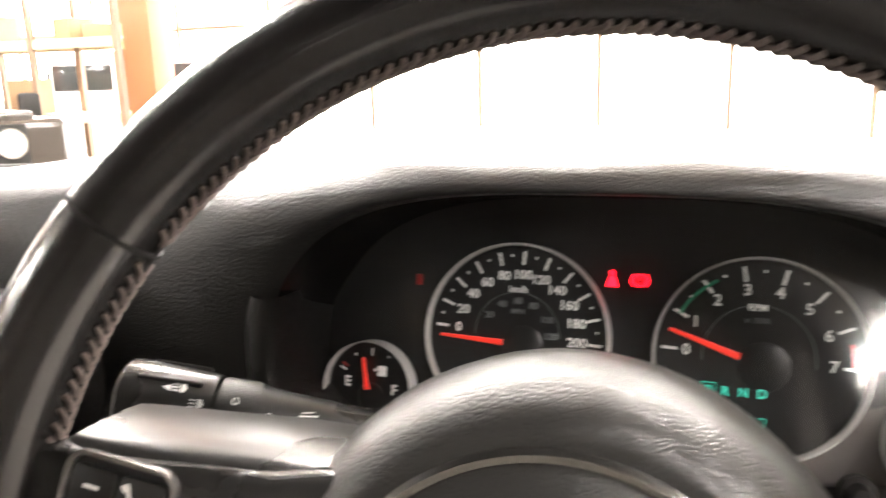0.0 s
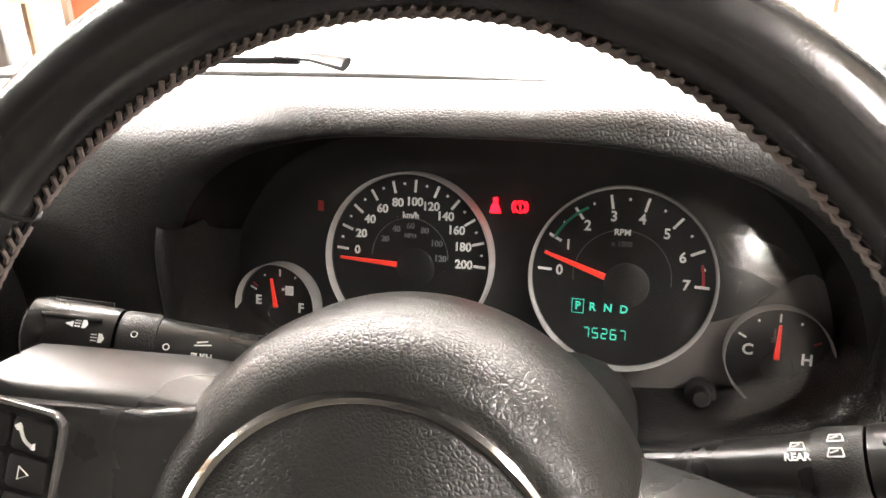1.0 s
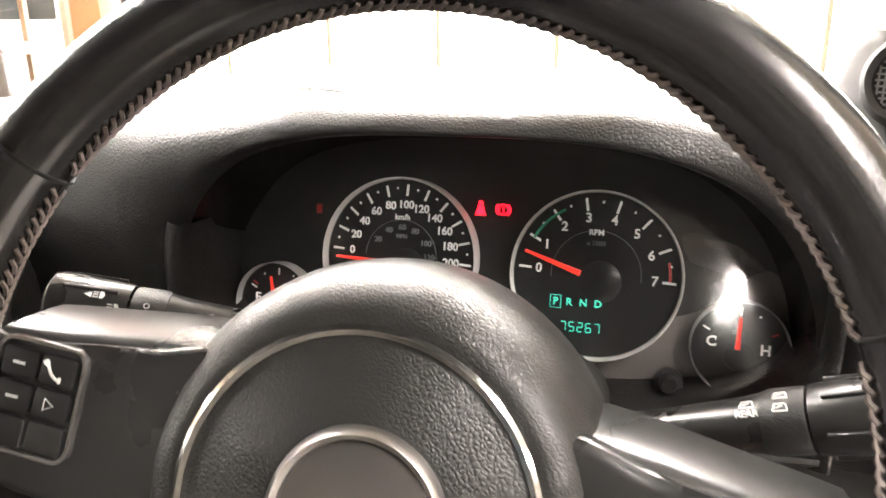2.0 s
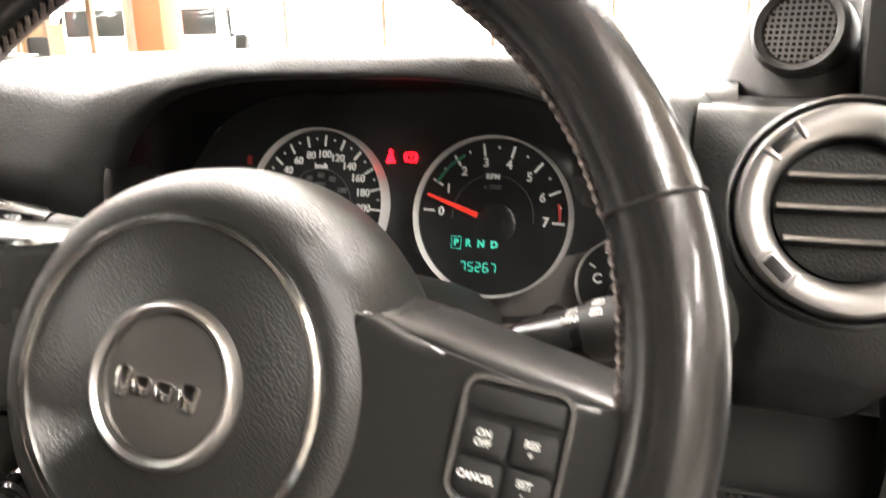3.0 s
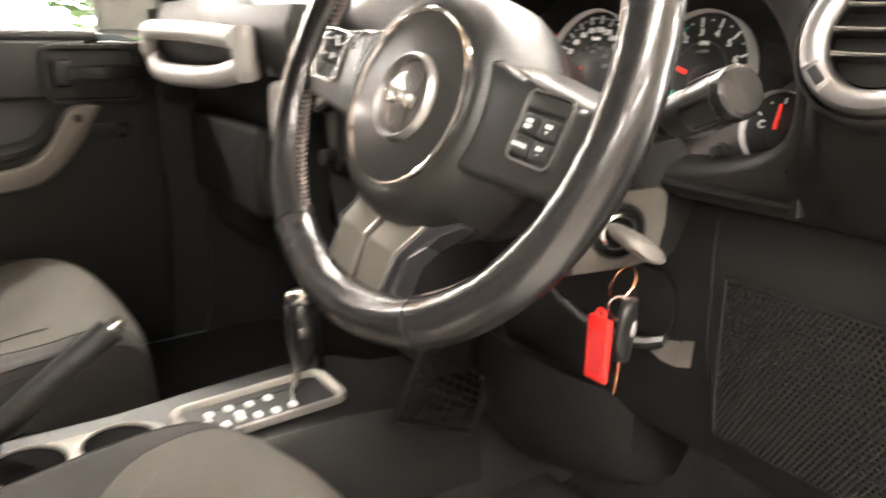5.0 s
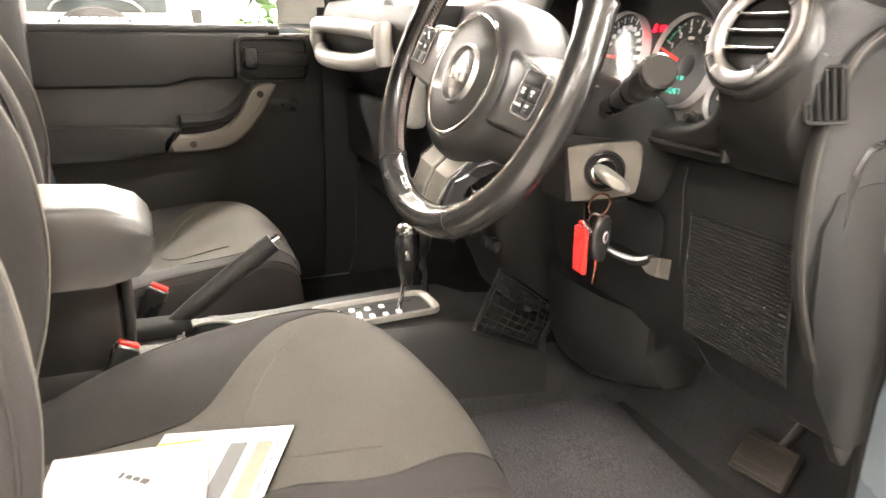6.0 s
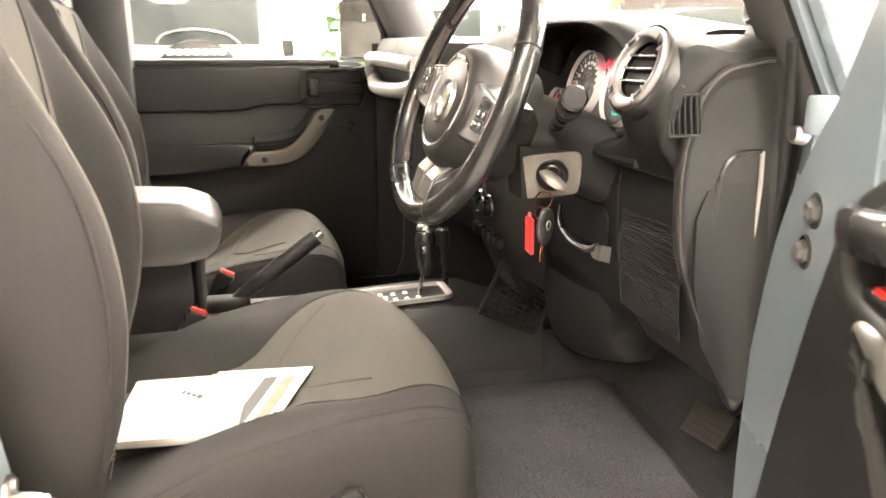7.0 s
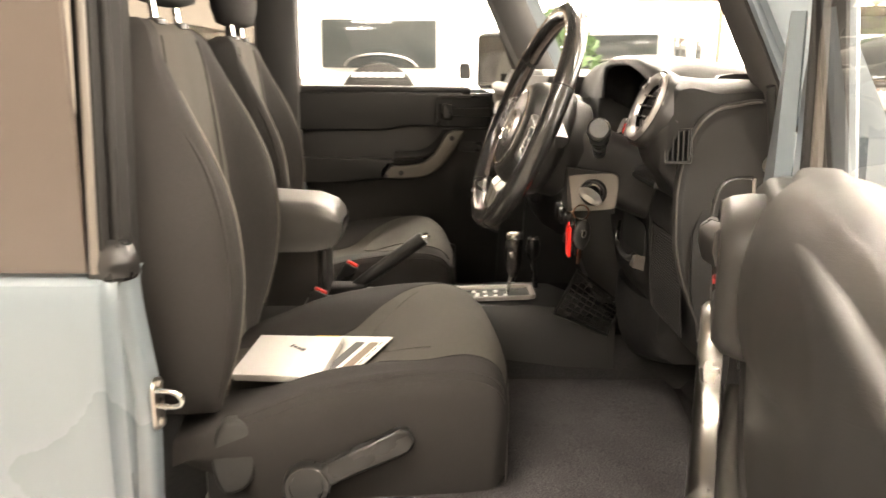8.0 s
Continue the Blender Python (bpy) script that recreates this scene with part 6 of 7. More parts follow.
def build_keys():
    k = thing("car_key", "black car key in the ignition lock", "key", LOCK)
    part("blade", box((0, 0, 0.012), (0.008, 0.002, 0.012)), STEEL, k)
    mm = Matrix.Rotation(radians(-38), 4, "Z")
    part("head", moved(loft([[Vector((a * math.cos(t), b * math.sin(t), z)) for t in np.linspace(0, 2 * math.pi, 20, endpoint=False)]
                             for z, a, b in ((0.010, 0.008, 0.004), (0.014, 0.014, 0.0055), (0.030, 0.019, 0.0065), (0.043, 0.0175, 0.006), (0.050, 0.010, 0.004))]), mm), SILVER_PLASTIC, k, "grey plastic key head", 60)
    hang = Vector(LOCK @ Vector((-0.012, -0.012, 0.040)))
    r = solo("key_ring", tube([(hang.x + 0.004 * math.sin(t) * 0.6, hang.y + 0.0125 * math.cos(t), hang.z - 0.0105 + 0.0125 * math.sin(t)) for t in np.linspace(0, 2 * math.pi, 28, endpoint=False)], 0.0011, 6, True), COPPER,
             "coppery split key ring hanging from the key", "key ring")
    low = hang + Vector((0.002, 0.0, -0.022))
    r2 = solo("key_ring", tube([(low.x + 0.006 * math.cos(t), low.y - 0.004 + 0.005 * math.cos(t), low.z - 0.006 + 0.009 * math.sin(t)) for t in np.linspace(0, 2 * math.pi, 24, endpoint=False)], 0.0010, 6, True), CHROME,
              "small steel key ring", "key ring")
    fob = thing("spare_key", "black key fob with brass blade hanging from the ring", "key", pose(low.x + 0.003, low.y + 0.003, low.z + 0.001, 0, 4, 25))
    part("shell", loft([[Vector((0.0055 * math.cos(t), b * math.sin(t), z)) for t in np.linspace(0, 2 * math.pi, 20, endpoint=False)]
                        for z, b in ((0.0, 0.006), (-0.006, 0.012), (-0.020, 0.0165), (-0.034, 0.0155), (-0.044, 0.010), (-0.048, 0.005))]), PLASTIC_SMOOTH, fob, "black plastic shell", 60)
    part("button_mark", tube([(0.0058, 0.004 * math.cos(t), -0.022 + 0.006 * math.sin(t)) for t in np.linspace(0, 2 * math.pi, 16, endpoint=False)], 0.0008, 5, True), SATIN, fob)
    part("blade", box((0, -0.002, -0.060), (0.0018, 0.007, 0.028), 0.0004), COPPER, fob, "brass key blade")
    tag = thing("key_tag", "bright red plastic key tag", "key tag", pose(low.x - 0.004, low.y - 0.018, low.z - 0.010, -3, 2, -90))
    part("body", box((0, 0, -0.026), (0.006, 0.022, 0.050), 0.0025, 3), RED_PLASTIC, tag)
    part("loop", tube([(0.0, 0.004 * math.cos(t), 0.001 + 0.004 * math.sin(t)) for t in np.linspace(0, 2 * math.pi, 14, endpoint=False)], 0.0013, 6, True), RED_PLASTIC, tag)
    part("window", box((0.0033, 0, -0.028), (0.001, 0.014, 0.034), 0.0), RED_DIM, tag, "sunken darker face")


build_keys()


# ---- console, levers, belts ----
def build_console():
    c = thing("centre_console", "black centre console with padded armrest and cup holders", "console", pose(CX, 0, 0.6))

    def add(name, bm, material, label="", parent=None, sharp=45):
        return part(name, moved(bm, pose(-CX, 0, -0.6)), material, parent or c, label, sharp)

    rows = []
    for y, zt, w in ((-0.48, 0.862, 0.085), (-0.20, 0.862, 0.088), (0.0, 0.862, 0.090), (0.10, 0.866, 0.098), (0.24, 0.870, 0.105), (0.30, 0.866, 0.108), (0.36, 0.842, 0.110), (0.42, 0.835, 0.112)):
        rows.append([Vector((CX + x, y, z)) for x, z in ((-w - 0.03, 0.56), (-w - 0.008, 0.72), (-w, zt - 0.015), (-w + 0.012, zt), (w - 0.012, zt), (w, zt - 0.015), (w + 0.008, 0.72), (w + 0.03, 0.56))])
    add("base", loft(rows), PLASTIC, "black console base")
    # bin under the armrest and the padded lid
    add("bin", box((CX, -0.36, 0.92), (0.150, 0.26, 0.14), 0.01), PLASTIC_GREY, "grey storage bin")
    add("bin_front", box((CX + 0.005, -0.222, 0.93), (0.120, 0.012, 0.11), 0.004), PLASTIC, "")
    rr = []
    for y, zt, zb, w in ((-0.50, 1.085, 1.00, 0.085), (-0.49, 1.100, 0.992, 0.092), (-0.34, 1.106, 0.988, 0.094), (-0.24, 1.100, 0.990, 0.093), (-0.20, 1.086, 0.998, 0.088), (-0.184, 1.068, 1.012, 0.080), (-0.178, 1.050, 1.03, 0.070)):
        pts = [(-w, (zt + zb) / 2 + 0.012), (-w * 0.96, zt - 0.016), (-w * 0.8, zt - 0.003), (0, zt), (w * 0.8, zt - 0.003), (w * 0.96, zt - 0.016), (w, (zt + zb) / 2 + 0.012), (w * 0.97, zb + 0.015), (w * 0.85, zb), (-w * 0.85, zb), (-w * 0.97, zb + 0.015)]
        rr.append([Vector((CX + 0.01 + p[0], y, p[1])) for p in spline(pts, 3, True)])
    add("armrest", loft([[Vector(v) for v in r] for r in rr]), ARMREST, "smooth black padded armrest lid", sharp=60)
    add("lid_latch", box((CX + 0.02, -0.215, 0.985), (0.03, 0.016, 0.012), 0.004), PLASTIC_SMOOTH)
    # cup holders in a silver plate
    add("cup_plate", prism(rounded(0.096, 0.205, 0.045, 10), 0.004, 0.002, Matrix.Translation((CX + 0.005, -0.058, 0.8615))), SILVER_PLASTIC, "silver plate round the cup holders")
    for y in (-0.108, -0.012):
        add("cup_holder", lathe([(0.0408, 0.002), (0.0412, 0.0052), (0.0425, 0.0060), (0.0440, 0.0048), (0.0450, 0.0)], 48, Matrix.Translation((CX + 0.005, y, 0.8645))), SILVER_PLASTIC, "silver cup holder rim")
        # shallow black disc in place of a deep well, shade as colour
        add("cup_well_shade", lathe([(0.0412, 0.0030), (0.0400, 0.0022), (0, 0.0018)], 48, Matrix.Translation((CX + 0.005, y, 0.8645))), VOID, "flat black disc for the cup well's shade")
    # selector gate
    m = Matrix.Translation((CX + 0.018, 0.150, 0.872)) @ Matrix.Rotation(radians(2.5), 4, "X")
    gate = add("selector_frame", ring_frame(rounded(0.098, 0.205, 0.022), rounded(0.078, 0.180, 0.014), 0.009, m), SILVER_PLASTIC, "dull silver selector frame")
    add("selector_bed", prism(rounded(0.082, 0.184, 0.015), 0.002, 0, m), DIAL_GREY, "", gate)
    for k, (x, y) in enumerate(((0.018, -0.07), (0.020, -0.05), (0.016, -0.03), (0.020, -0.01), (-0.014, -0.06), (-0.016, -0.035), (-0.012, -0.01), (0.022, 0.012), (-0.014, 0.015), (0.02, 0.035), (0.004, -0.066), (0.004, -0.028))):
        add("selector_mark", moved(prism(rounded(0.012, 0.009, 0.003), 0.003, 0.001), m @ Matrix.Translation((x, y, 0.002))), GLOW_PRINT, "", gate)
    add("selector_slot", box((0, 0, 0), (0.016, 0.13, 0.001), m=m @ Matrix.Translation((-0.030, 0.005, 0.0025))), DIAL, "", gate)
    # side pocket with a net towards the front
    add("pocket_frame", tube([(-0.252, 0.285, 0.862), (-0.250, 0.40, 0.812), (-0.250, 0.43, 0.88), (-0.256, 0.33, 0.955)], 0.005, 8, True), PLASTIC_SMOOTH)
    net = []
    for k in range(9):
        t = k / 8
        a, b = Vector((-0.2515, 0.285, 0.862)).lerp(Vector((-0.2515, 0.40, 0.812)), t), Vector((-0.2515, 0.33, 0.955)).lerp(Vector((-0.2515, 0.43, 0.88)), t)
        net.append(tube([a, (a + b) / 2 + Vector((0.012, 0, 0)), b], 0.0013, 5))
        a, b = Vector((-0.2515, 0.285, 0.862)).lerp(Vector((-0.2515, 0.33, 0.955)), t), Vector((-0.2515, 0.40, 0.812)).lerp(Vector((-0.2515, 0.43, 0.88)), t)
        net.append(tube([a, (a + b) / 2 + Vector((0.012, 0, 0)), b], 0.0013, 5))
    add("pocket_net", join(*net), KNEE, "black storage net")
    return c


build_console()


def build_levers():
    g = thing("gear_selector", "black automatic gear selector with chrome top", "gear lever", pose(-0.335, 0.200, 0.876))
    part("shaft", tube([(-0.008, -0.012, 0), (-0.002, -0.004, 0.05), (0.003, 0.0, 0.09)], [0.004, 0.0045, 0.006], 12), CHROME, g, "thin chrome shaft")
    part("grip", lathe([(0.008, 0.045), (0.014, 0.060), (0.0195, 0.085), (0.0205, 0.115), (0.0195, 0.130), (0.017, 0.134)], 28, Matrix.Translation((0.003, 0, 0))), LEATHER, g, "black leather grip")
    part("cap", lathe([(0.0175, 0.132), (0.0190, 0.138), (0.0175, 0.144), (0.012, 0.148), (0, 0.149)], 28, Matrix.Translation((0.003, 0, 0))), CHROME, g, "chrome cap")
    part("release", box((0.02, -0.006, 0.10), (0.010, 0.010, 0.016), 0.003), CHROME, g)
    t = thing("transfer_lever", "short black transfer case lever", "gear lever", pose(-0.425, 0.265, 0.868))
    part("shaft", tube([(0, 0, 0), (0.004, -0.01, 0.08)], 0.006, 10), PLASTIC_SMOOTH, t)
    part("knob", lathe([(0.008, 0.070), (0.016, 0.085), (0.018, 0.105), (0.014, 0.120), (0, 0.124)], 24, Matrix.Translation((0.004, -0.010, 0))), PLASTIC_SMOOTH, t)
    part("cap", lathe([(0.013, 0.119), (0.012, 0.125), (0, 0.127)], 24, Matrix.Translation((0.004, -0.010, 0))), CHROME, t)
    h = thing("handbrake_lever", "black handbrake lever with a bright button", "handbrake", pose(-0.402, -0.170, 0.872))
    pts = [(0, 0, 0), (0, 0.05, 0.035), (0, 0.11, 0.080), (0.002, 0.168, 0.122)]
    part("grip", tube(spline(pts, 5), [0.010 + 0.006 * min(1, i / 5) for i in range(16)], 14), PLASTIC, h, "black moulded grip")
    part("button", tube([(0.002, 0.166, 0.121), (0.0022, 0.178, 0.130)], [0.0085, 0.0075], 14), CHROME, h, "bright release button")
    part("boot", box((0, -0.02, -0.002), (0.05, 0.11, 0.03), 0.012, 3), RUBBER, h)
    for x, y, z, rz in ((-0.262, -0.250, 0.905, 10), (-0.500, -0.205, 0.905, -8)):
        b = thing("belt_buckle", "black seat belt buckle with a red release button", "buckle", pose(x, y, z - 0.05, -28, 0, rz), "belt buckles")
        part("case", box((0, 0, 0.028), (0.022, 0.034, 0.058), 0.005, 3), PLASTIC_SMOOTH, b)
        part("release", box((0, 0, 0.0585), (0.014, 0.028, 0.006), 0.002), RED_PLASTIC, b, "red release button")
        part("stalk", box((0, -0.004, -0.05), (0.012, 0.026, 0.12), 0.003), PLASTIC, b)
    p = thing("accelerator_pedal", "worn brownish metal accelerator pedal above the mat", "pedal", pose(0.098, 0.565, 0.768, -38, 0, 12) @ Matrix.Scale(1.12, 4))
    part("pad", box((0, 0, 0), (0.074, 0.014, 0.053), 0.005, 3), PEDAL, p, "worn brownish metal pad")
    for k in range(5):
        part("pad_rib", box((0, -0.008, -0.020 + 0.010 * k), (0.062, 0.0012, 0.0040), 0.0005), PEDAL, p)
    part("pad_trim", tube([(x * 0.0355, -0.0065, z * 0.025) for x, z in ((-1, -1), (1, -1), (1, 1), (-1, 1))], 0.0012, 6, True), PEDAL, p)
    part("arm", tube([(0, 0.010, 0), (0.0, 0.035, 0.05), (0.0, 0.06, 0.13)], 0.008, 10), PLASTIC, p)


build_levers()


# ---- the doors ----
def door_trim(group, m, label, mirror, glass):
    """A door in its own frame: local y runs from the hinge edge (0) to the lock edge (-0.90), local x points out of the car, z up."""
    d = thing("car_door", label, "car door", m, group)
    slide = 0.0

    def add(name, bm, material, lab="", parent=None, sharp=38):
        moved(bm, Matrix.Translation((0, slide, 0.13 * slide)))
        if mirror:
            moved(bm, Matrix.Scale(-1, 4, (1, 0, 0)))
        return part(name, bm, material, parent or d, lab, sharp)

    out = [(0.0, 1.26), (-0.02, 1.30), (-0.06, 1.312), (-0.80, 1.312), (-0.845, 1.30), (-0.855, 1.25), (-0.855, 0.72), (-0.84, 0.60), (-0.80, 0.56), (-0.10, 0.56), (-0.05, 0.60), (-0.02, 0.75), (0.0, 0.95)]
    if not mirror:
        out[:4] = [(-0.03, 1.20), (-0.07, 1.262), (-0.12, 1.282), (-0.80, 1.286)]
    yz = Matrix(((0, 0, 1, 0), (1, 0, 0, 0), (0, 1, 0, 0), (0, 0, 0, 1)))
    add("shell", prism(out, 0.075, 0.012, Matrix.Translation((0.0, 0, 0)) @ yz), PAINT, "blue-grey painted door shell")
    # inner trim: stepped panel
    if not mirror:
        edge = [(0.12, 0.62), (0.172, 0.74), (0.178, 0.86), (0.170, 1.00), (0.146, 1.09), (0.126, 1.15), (0.100, 1.20), (0.050, 1.265), (0.008, 1.310), (-0.062, 1.420), (-0.074, 1.436), (-0.080, 1.29), (-0.10, 0.62)]
        flange = add("painted_edge", prism(edge, 0.016, 0.003, Matrix.Translation((-0.003, 0, 0)) @ yz), PAINT, "blue-grey painted hinge edge of the door")
        add("painted_corner", prism([(-0.030, 1.24), (-0.030, 1.36), (-0.085, 1.47), (-0.098, 1.47), (-0.108, 1.24)], 0.012, 0.003, Matrix.Translation((0.019, 0, 0)) @ yz), PAINT, "painted corner of the window opening", flange)
        for y, z in ((0.030, 1.202), (0.043, 1.158)):
            bolt = add("hinge_bolt", lathe([(0.0125, 0.0), (0.0125, 0.004), (0.0095, 0.005), (0.009, 0.009), (0.006, 0.011), (0, 0.011)], 6, Matrix.Translation((-0.003, y, z)) @ Matrix.Rotation(radians(-90), 4, "Y")), STEEL, "steel hinge bolt", flange, 20)
            add("washer", lathe([(0, 0.001), (0.017, 0.001), (0.018, 0)], 24, Matrix.Translation((-0.003, y, z)) @ Matrix.Rotation(radians(-90), 4, "Y")), PLASTIC_SMOOTH, "", bolt)
    tr = [(-0.115, 1.305), (-0.79, 1.305), (-0.825, 1.29), (-0.83, 1.20), (-0.83, 0.72), (-0.81, 0.63), (-0.16, 0.63), (-0.125, 0.70), (-0.115, 0.90)]
    if mirror:
        tr = [(0.004, 1.300)] + tr[1:-3] + [(-0.03, 0.63), (-0.004, 0.70), (0.004, 0.90)]
    else:
        tr = [(-0.26, 1.298), (-0.79, 1.303), (-0.825, 1.29), (-0.83, 1.20), (-0.83, 0.72), (-0.81, 0.63), (0.02, 0.63), (0.055, 0.70), (0.050, 0.86), (0.005, 1.01), (-0.035, 1.12), (-0.070, 1.20), (-0.105, 1.245), (-0.17, 1.280)]
    neg = Matrix(((0, 0, -1, 0), (1, 0, 0, 0), (0, 1, 0, 0), (0, 0, 0, 1)))
    trim = add("trim_panel", prism(tr, 0.022, 0.008, Matrix.Translation((-0.002, 0, 0)) @ neg, 3), PLASTIC, "black moulded door trim")
    slide = 0.0 if mirror else -0.075
    up = [(-0.125, 1.302 if mirror else 1.262), (-0.20, 1.302 if mirror else 1.296), (-0.79, 1.302), (-0.815, 1.29), (-0.815, 1.185), (-0.36, 1.185), (-0.30, 1.20), (-0.125, 1.20)]
    if mirror:
        add("upper_pad", prism(up, 0.018, 0.008, Matrix.Translation((-0.022, 0, 0)) @ neg, 3), PLASTIC, "grained upper pad", trim)
    else:
        rows = []
        for y in [-0.182, -0.186, -0.195, -0.21, -0.23, -0.26, -0.30, -0.36, -0.44, -0.54, -0.64, -0.72, -0.765, -0.785, -0.792]:
            k = min(1.0, max(0.0, (-0.182 - y) / 0.13)) ** 0.55 * min(1.0, max(0.0, (y + 0.792) / 0.05)) ** 0.45
            drop = 0.055 * (1 - min(1.0, (-0.182 - y) / 0.10)) ** 2
            back = min(1.0, max(0.0, (-0.28 - y) / 0.22))
            bulge, low = 0.78 - 0.36 * back, 1.168 + 0.052 * back
            sec = [(0.034, 1.322), (0.012, 1.328), (-0.010, 1.325), (-0.028, 1.314), (-0.043, 1.294), (-0.053, 1.264), (-0.057, 1.230), (-0.055, 1.198), (-0.047, 1.170), (-0.034, 1.150), (-0.018, 1.140)]
            sec = [(x * bulge if x < 0 else x, 1.328 - (1.328 - z) * (1.328 - low) / 0.188) for x, z in sec]
            rows.append([Vector((x * (0.25 + 0.75 * k) if x < 0 else x, y, 1.245 + (z - 1.245) * (0.55 + 0.45 * k) - drop * (z > 1.22))) for x, z in spline(sec, 3)])
        add("upper_pad", loft(rows, closed=False), DOOR_PAD, "black rounded upper pad", trim, 60)
    if mirror:
        add("sill_cap", tube([(-0.02, -0.10, 1.308), (-0.02, -0.45, 1.310), (-0.02, -0.80, 1.308)], 0.012, 10), PLASTIC, "", trim)
    if not mirror:
        add("sill_top", box((0.012, -0.47, 1.306), (0.040, 0.52, 0.030), 0.012, 4), PLASTIC, "smooth black top of the trim", trim)
    ar = [(p[0], p[1]) for p in spline([(-0.82, 1.100), (-0.42, 1.100), (-0.34, 1.095), (-0.36, 1.06), (-0.40, 1.035), (-0.82, 1.035)], 5, True)]
    add("armrest", prism(ar, 0.055, 0.016, Matrix.Translation((-0.022, 0, 0)) @ neg, 3), PLASTIC, "black door armrest", trim)
    slide -= 0.0 if mirror else 0.008
    dark = spline([(-0.335, 1.102), (-0.27, 1.104), (-0.225, 1.118), (-0.19, 1.15), (-0.165, 1.185)], 5)
    add("pull_hollow", tube([(-0.030 if mirror else -0.020, y, z + 0.004) for y, z in dark], 0.016 if mirror else 0.009, 8, flat=0.8), PLASTIC, "", trim)
    gr = [(p[0], p[1]) for p in spline([(-0.395, 1.042), (-0.375, 1.075), (-0.30, 1.078), (-0.245, 1.090), (-0.205, 1.125), (-0.17, 1.182), (-0.12, 1.186), (-0.135, 1.155), (-0.175, 1.095), (-0.22, 1.055), (-0.28, 1.040)], 4, True)]
    grip = add("pull_grip", prism(gr, 0.020, 0.007 if mirror else 0.010, Matrix.Translation((-0.045 if mirror else -0.042, 0, 0)) @ neg, 5), TAUPE if mirror else PEWTER, "taupe pull grip" if mirror else "glossy pewter pull grip", trim)
    for y, z in ((-0.315, 1.057), (-0.158, 1.165)):
        add("screw", lathe([(0.008, 0), (0.008, 0.001), (0.005, 0.0012), (0.0045, 0.0), (0, 0)], 18, Matrix.Translation((-0.0652 if mirror else -0.0622, y, z)) @ Matrix.Rotation(radians(-90), 4, "Y")), PLASTIC_SMOOTH, "", grip)
    slide += 0.0 if mirror else 0.008
    # inner handle in its bezel
    if mirror:
        fr = Matrix.Translation((-0.040, -0.120, 1.242)) @ neg
        bz = add("handle_bezel", ring_frame(rounded(0.170, 0.105, 0.018), rounded(0.150, 0.085, 0.012), 0.008, fr), PLASTIC_SMOOTH, "black handle bezel", trim)
        # thin black sheet paints the shade in the handle's recess
        add("handle_well_shade", prism(rounded(0.152, 0.087, 0.012), 0.001, 0, fr), DIAL, "", bz)
        add("handle_lever", loft([[(-0.052 - 0.012 * math.sin(math.pi * t), -0.165 + 0.125 * t, 1.244 + dz * (0.9 + 0.25 * t)) for dz in (-0.011, 0.011)] + [(-0.040 - 0.010 * math.sin(math.pi * t), -0.165 + 0.125 * t, 1.244 + dz * (0.9 + 0.25 * t)) for dz in (0.013, -0.013)] for t in np.linspace(0, 1, 9)]), PLASTIC_GREY, "dark grey handle lever", bz)
        add("handle_pivot", box((-0.048, -0.172, 1.245), (0.016, 0.034, 0.05), 0.007, 3), PLASTIC_SMOOTH, "", bz)
        add("lock_tab", box((-0.046, -0.165, 1.208), (0.010, 0.014, 0.008), 0.002), RED_PLASTIC if glass else PLASTIC_GREY, "lock tab", bz)
    else:
        rim = spline([(-0.158, 1.286), (-0.112, 1.260), (-0.070, 1.236), (-0.058, 1.208), (-0.085, 1.178), (-0.160, 1.166), (-0.245, 1.172), (-0.275, 1.215), (-0.280, 1.275), (-0.225, 1.298)], 4, True)
        well = spline([(-0.176, 1.275), (-0.145, 1.262), (-0.106, 1.246), (-0.092, 1.226), (-0.112, 1.204), (-0.165, 1.195), (-0.225, 1.199), (-0.252, 1.222), (-0.256, 1.265), (-0.220, 1.282)], 4, True)

        def band(k, x):
            return [(x, p[0] + (q[0] - p[0]) * k, p[1] + (q[1] - p[1]) * k) for p, q in zip(rim, well)]
        bz = add("handle_bezel", loft([band(0.0, -0.020), band(0.04, -0.034), band(0.18, -0.046), band(0.45, -0.054), band(0.75, -0.055), band(0.93, -0.051), band(1.0, -0.044), band(1.03, -0.026)]), DOOR_PAD, "black moulded handle block with a deep finger well", trim, 50)
        levers = []
        for t in np.linspace(0, 1, 11):
            y, z, x = -0.078 - 0.158 * t, 1.240 + 0.020 * t, -0.050 - 0.016 * math.sin(math.pi * (0.1 + 0.8 * t))
            levers.append([(x, y, z - 0.017), (x - 0.004, y, z - 0.004), (x - 0.003, y, z + 0.010), (x + 0.004, y, z + 0.016), (x + 0.012, y, z + 0.014), (x + 0.012, y, z - 0.016)])
        add("handle_lever", loft(levers), PLASTIC_SMOOTH, "glossy black handle lever", bz, 60)
        add("lock_slider", box((-0.048, -0.160, 1.203), (0.012, 0.078, 0.012), 0.004, 3), PLASTIC_SMOOTH, "black lock slider", bz)
        add("lock_tab", box((-0.050, -0.150, 1.211), (0.010, 0.017, 0.006), 0.002), RED_PLASTIC, "red lock tab", bz)
        add("grip_back", tube(spline([(-0.028, -0.165, 1.118), (-0.030, -0.195, 1.092), (-0.031, -0.245, 1.074), (-0.031, -0.38, 1.064)], 6), 0.009, 12), PEWTER, "glossy pewter rear bar of the grip", grip)
    sw = add("switch_plate", prism(rounded(0.075, 0.030, 0.006), 0.004, 0.001, Matrix.Translation((-0.022, -0.095, 1.135)) @ neg), PLASTIC_SMOOTH, "", trim)
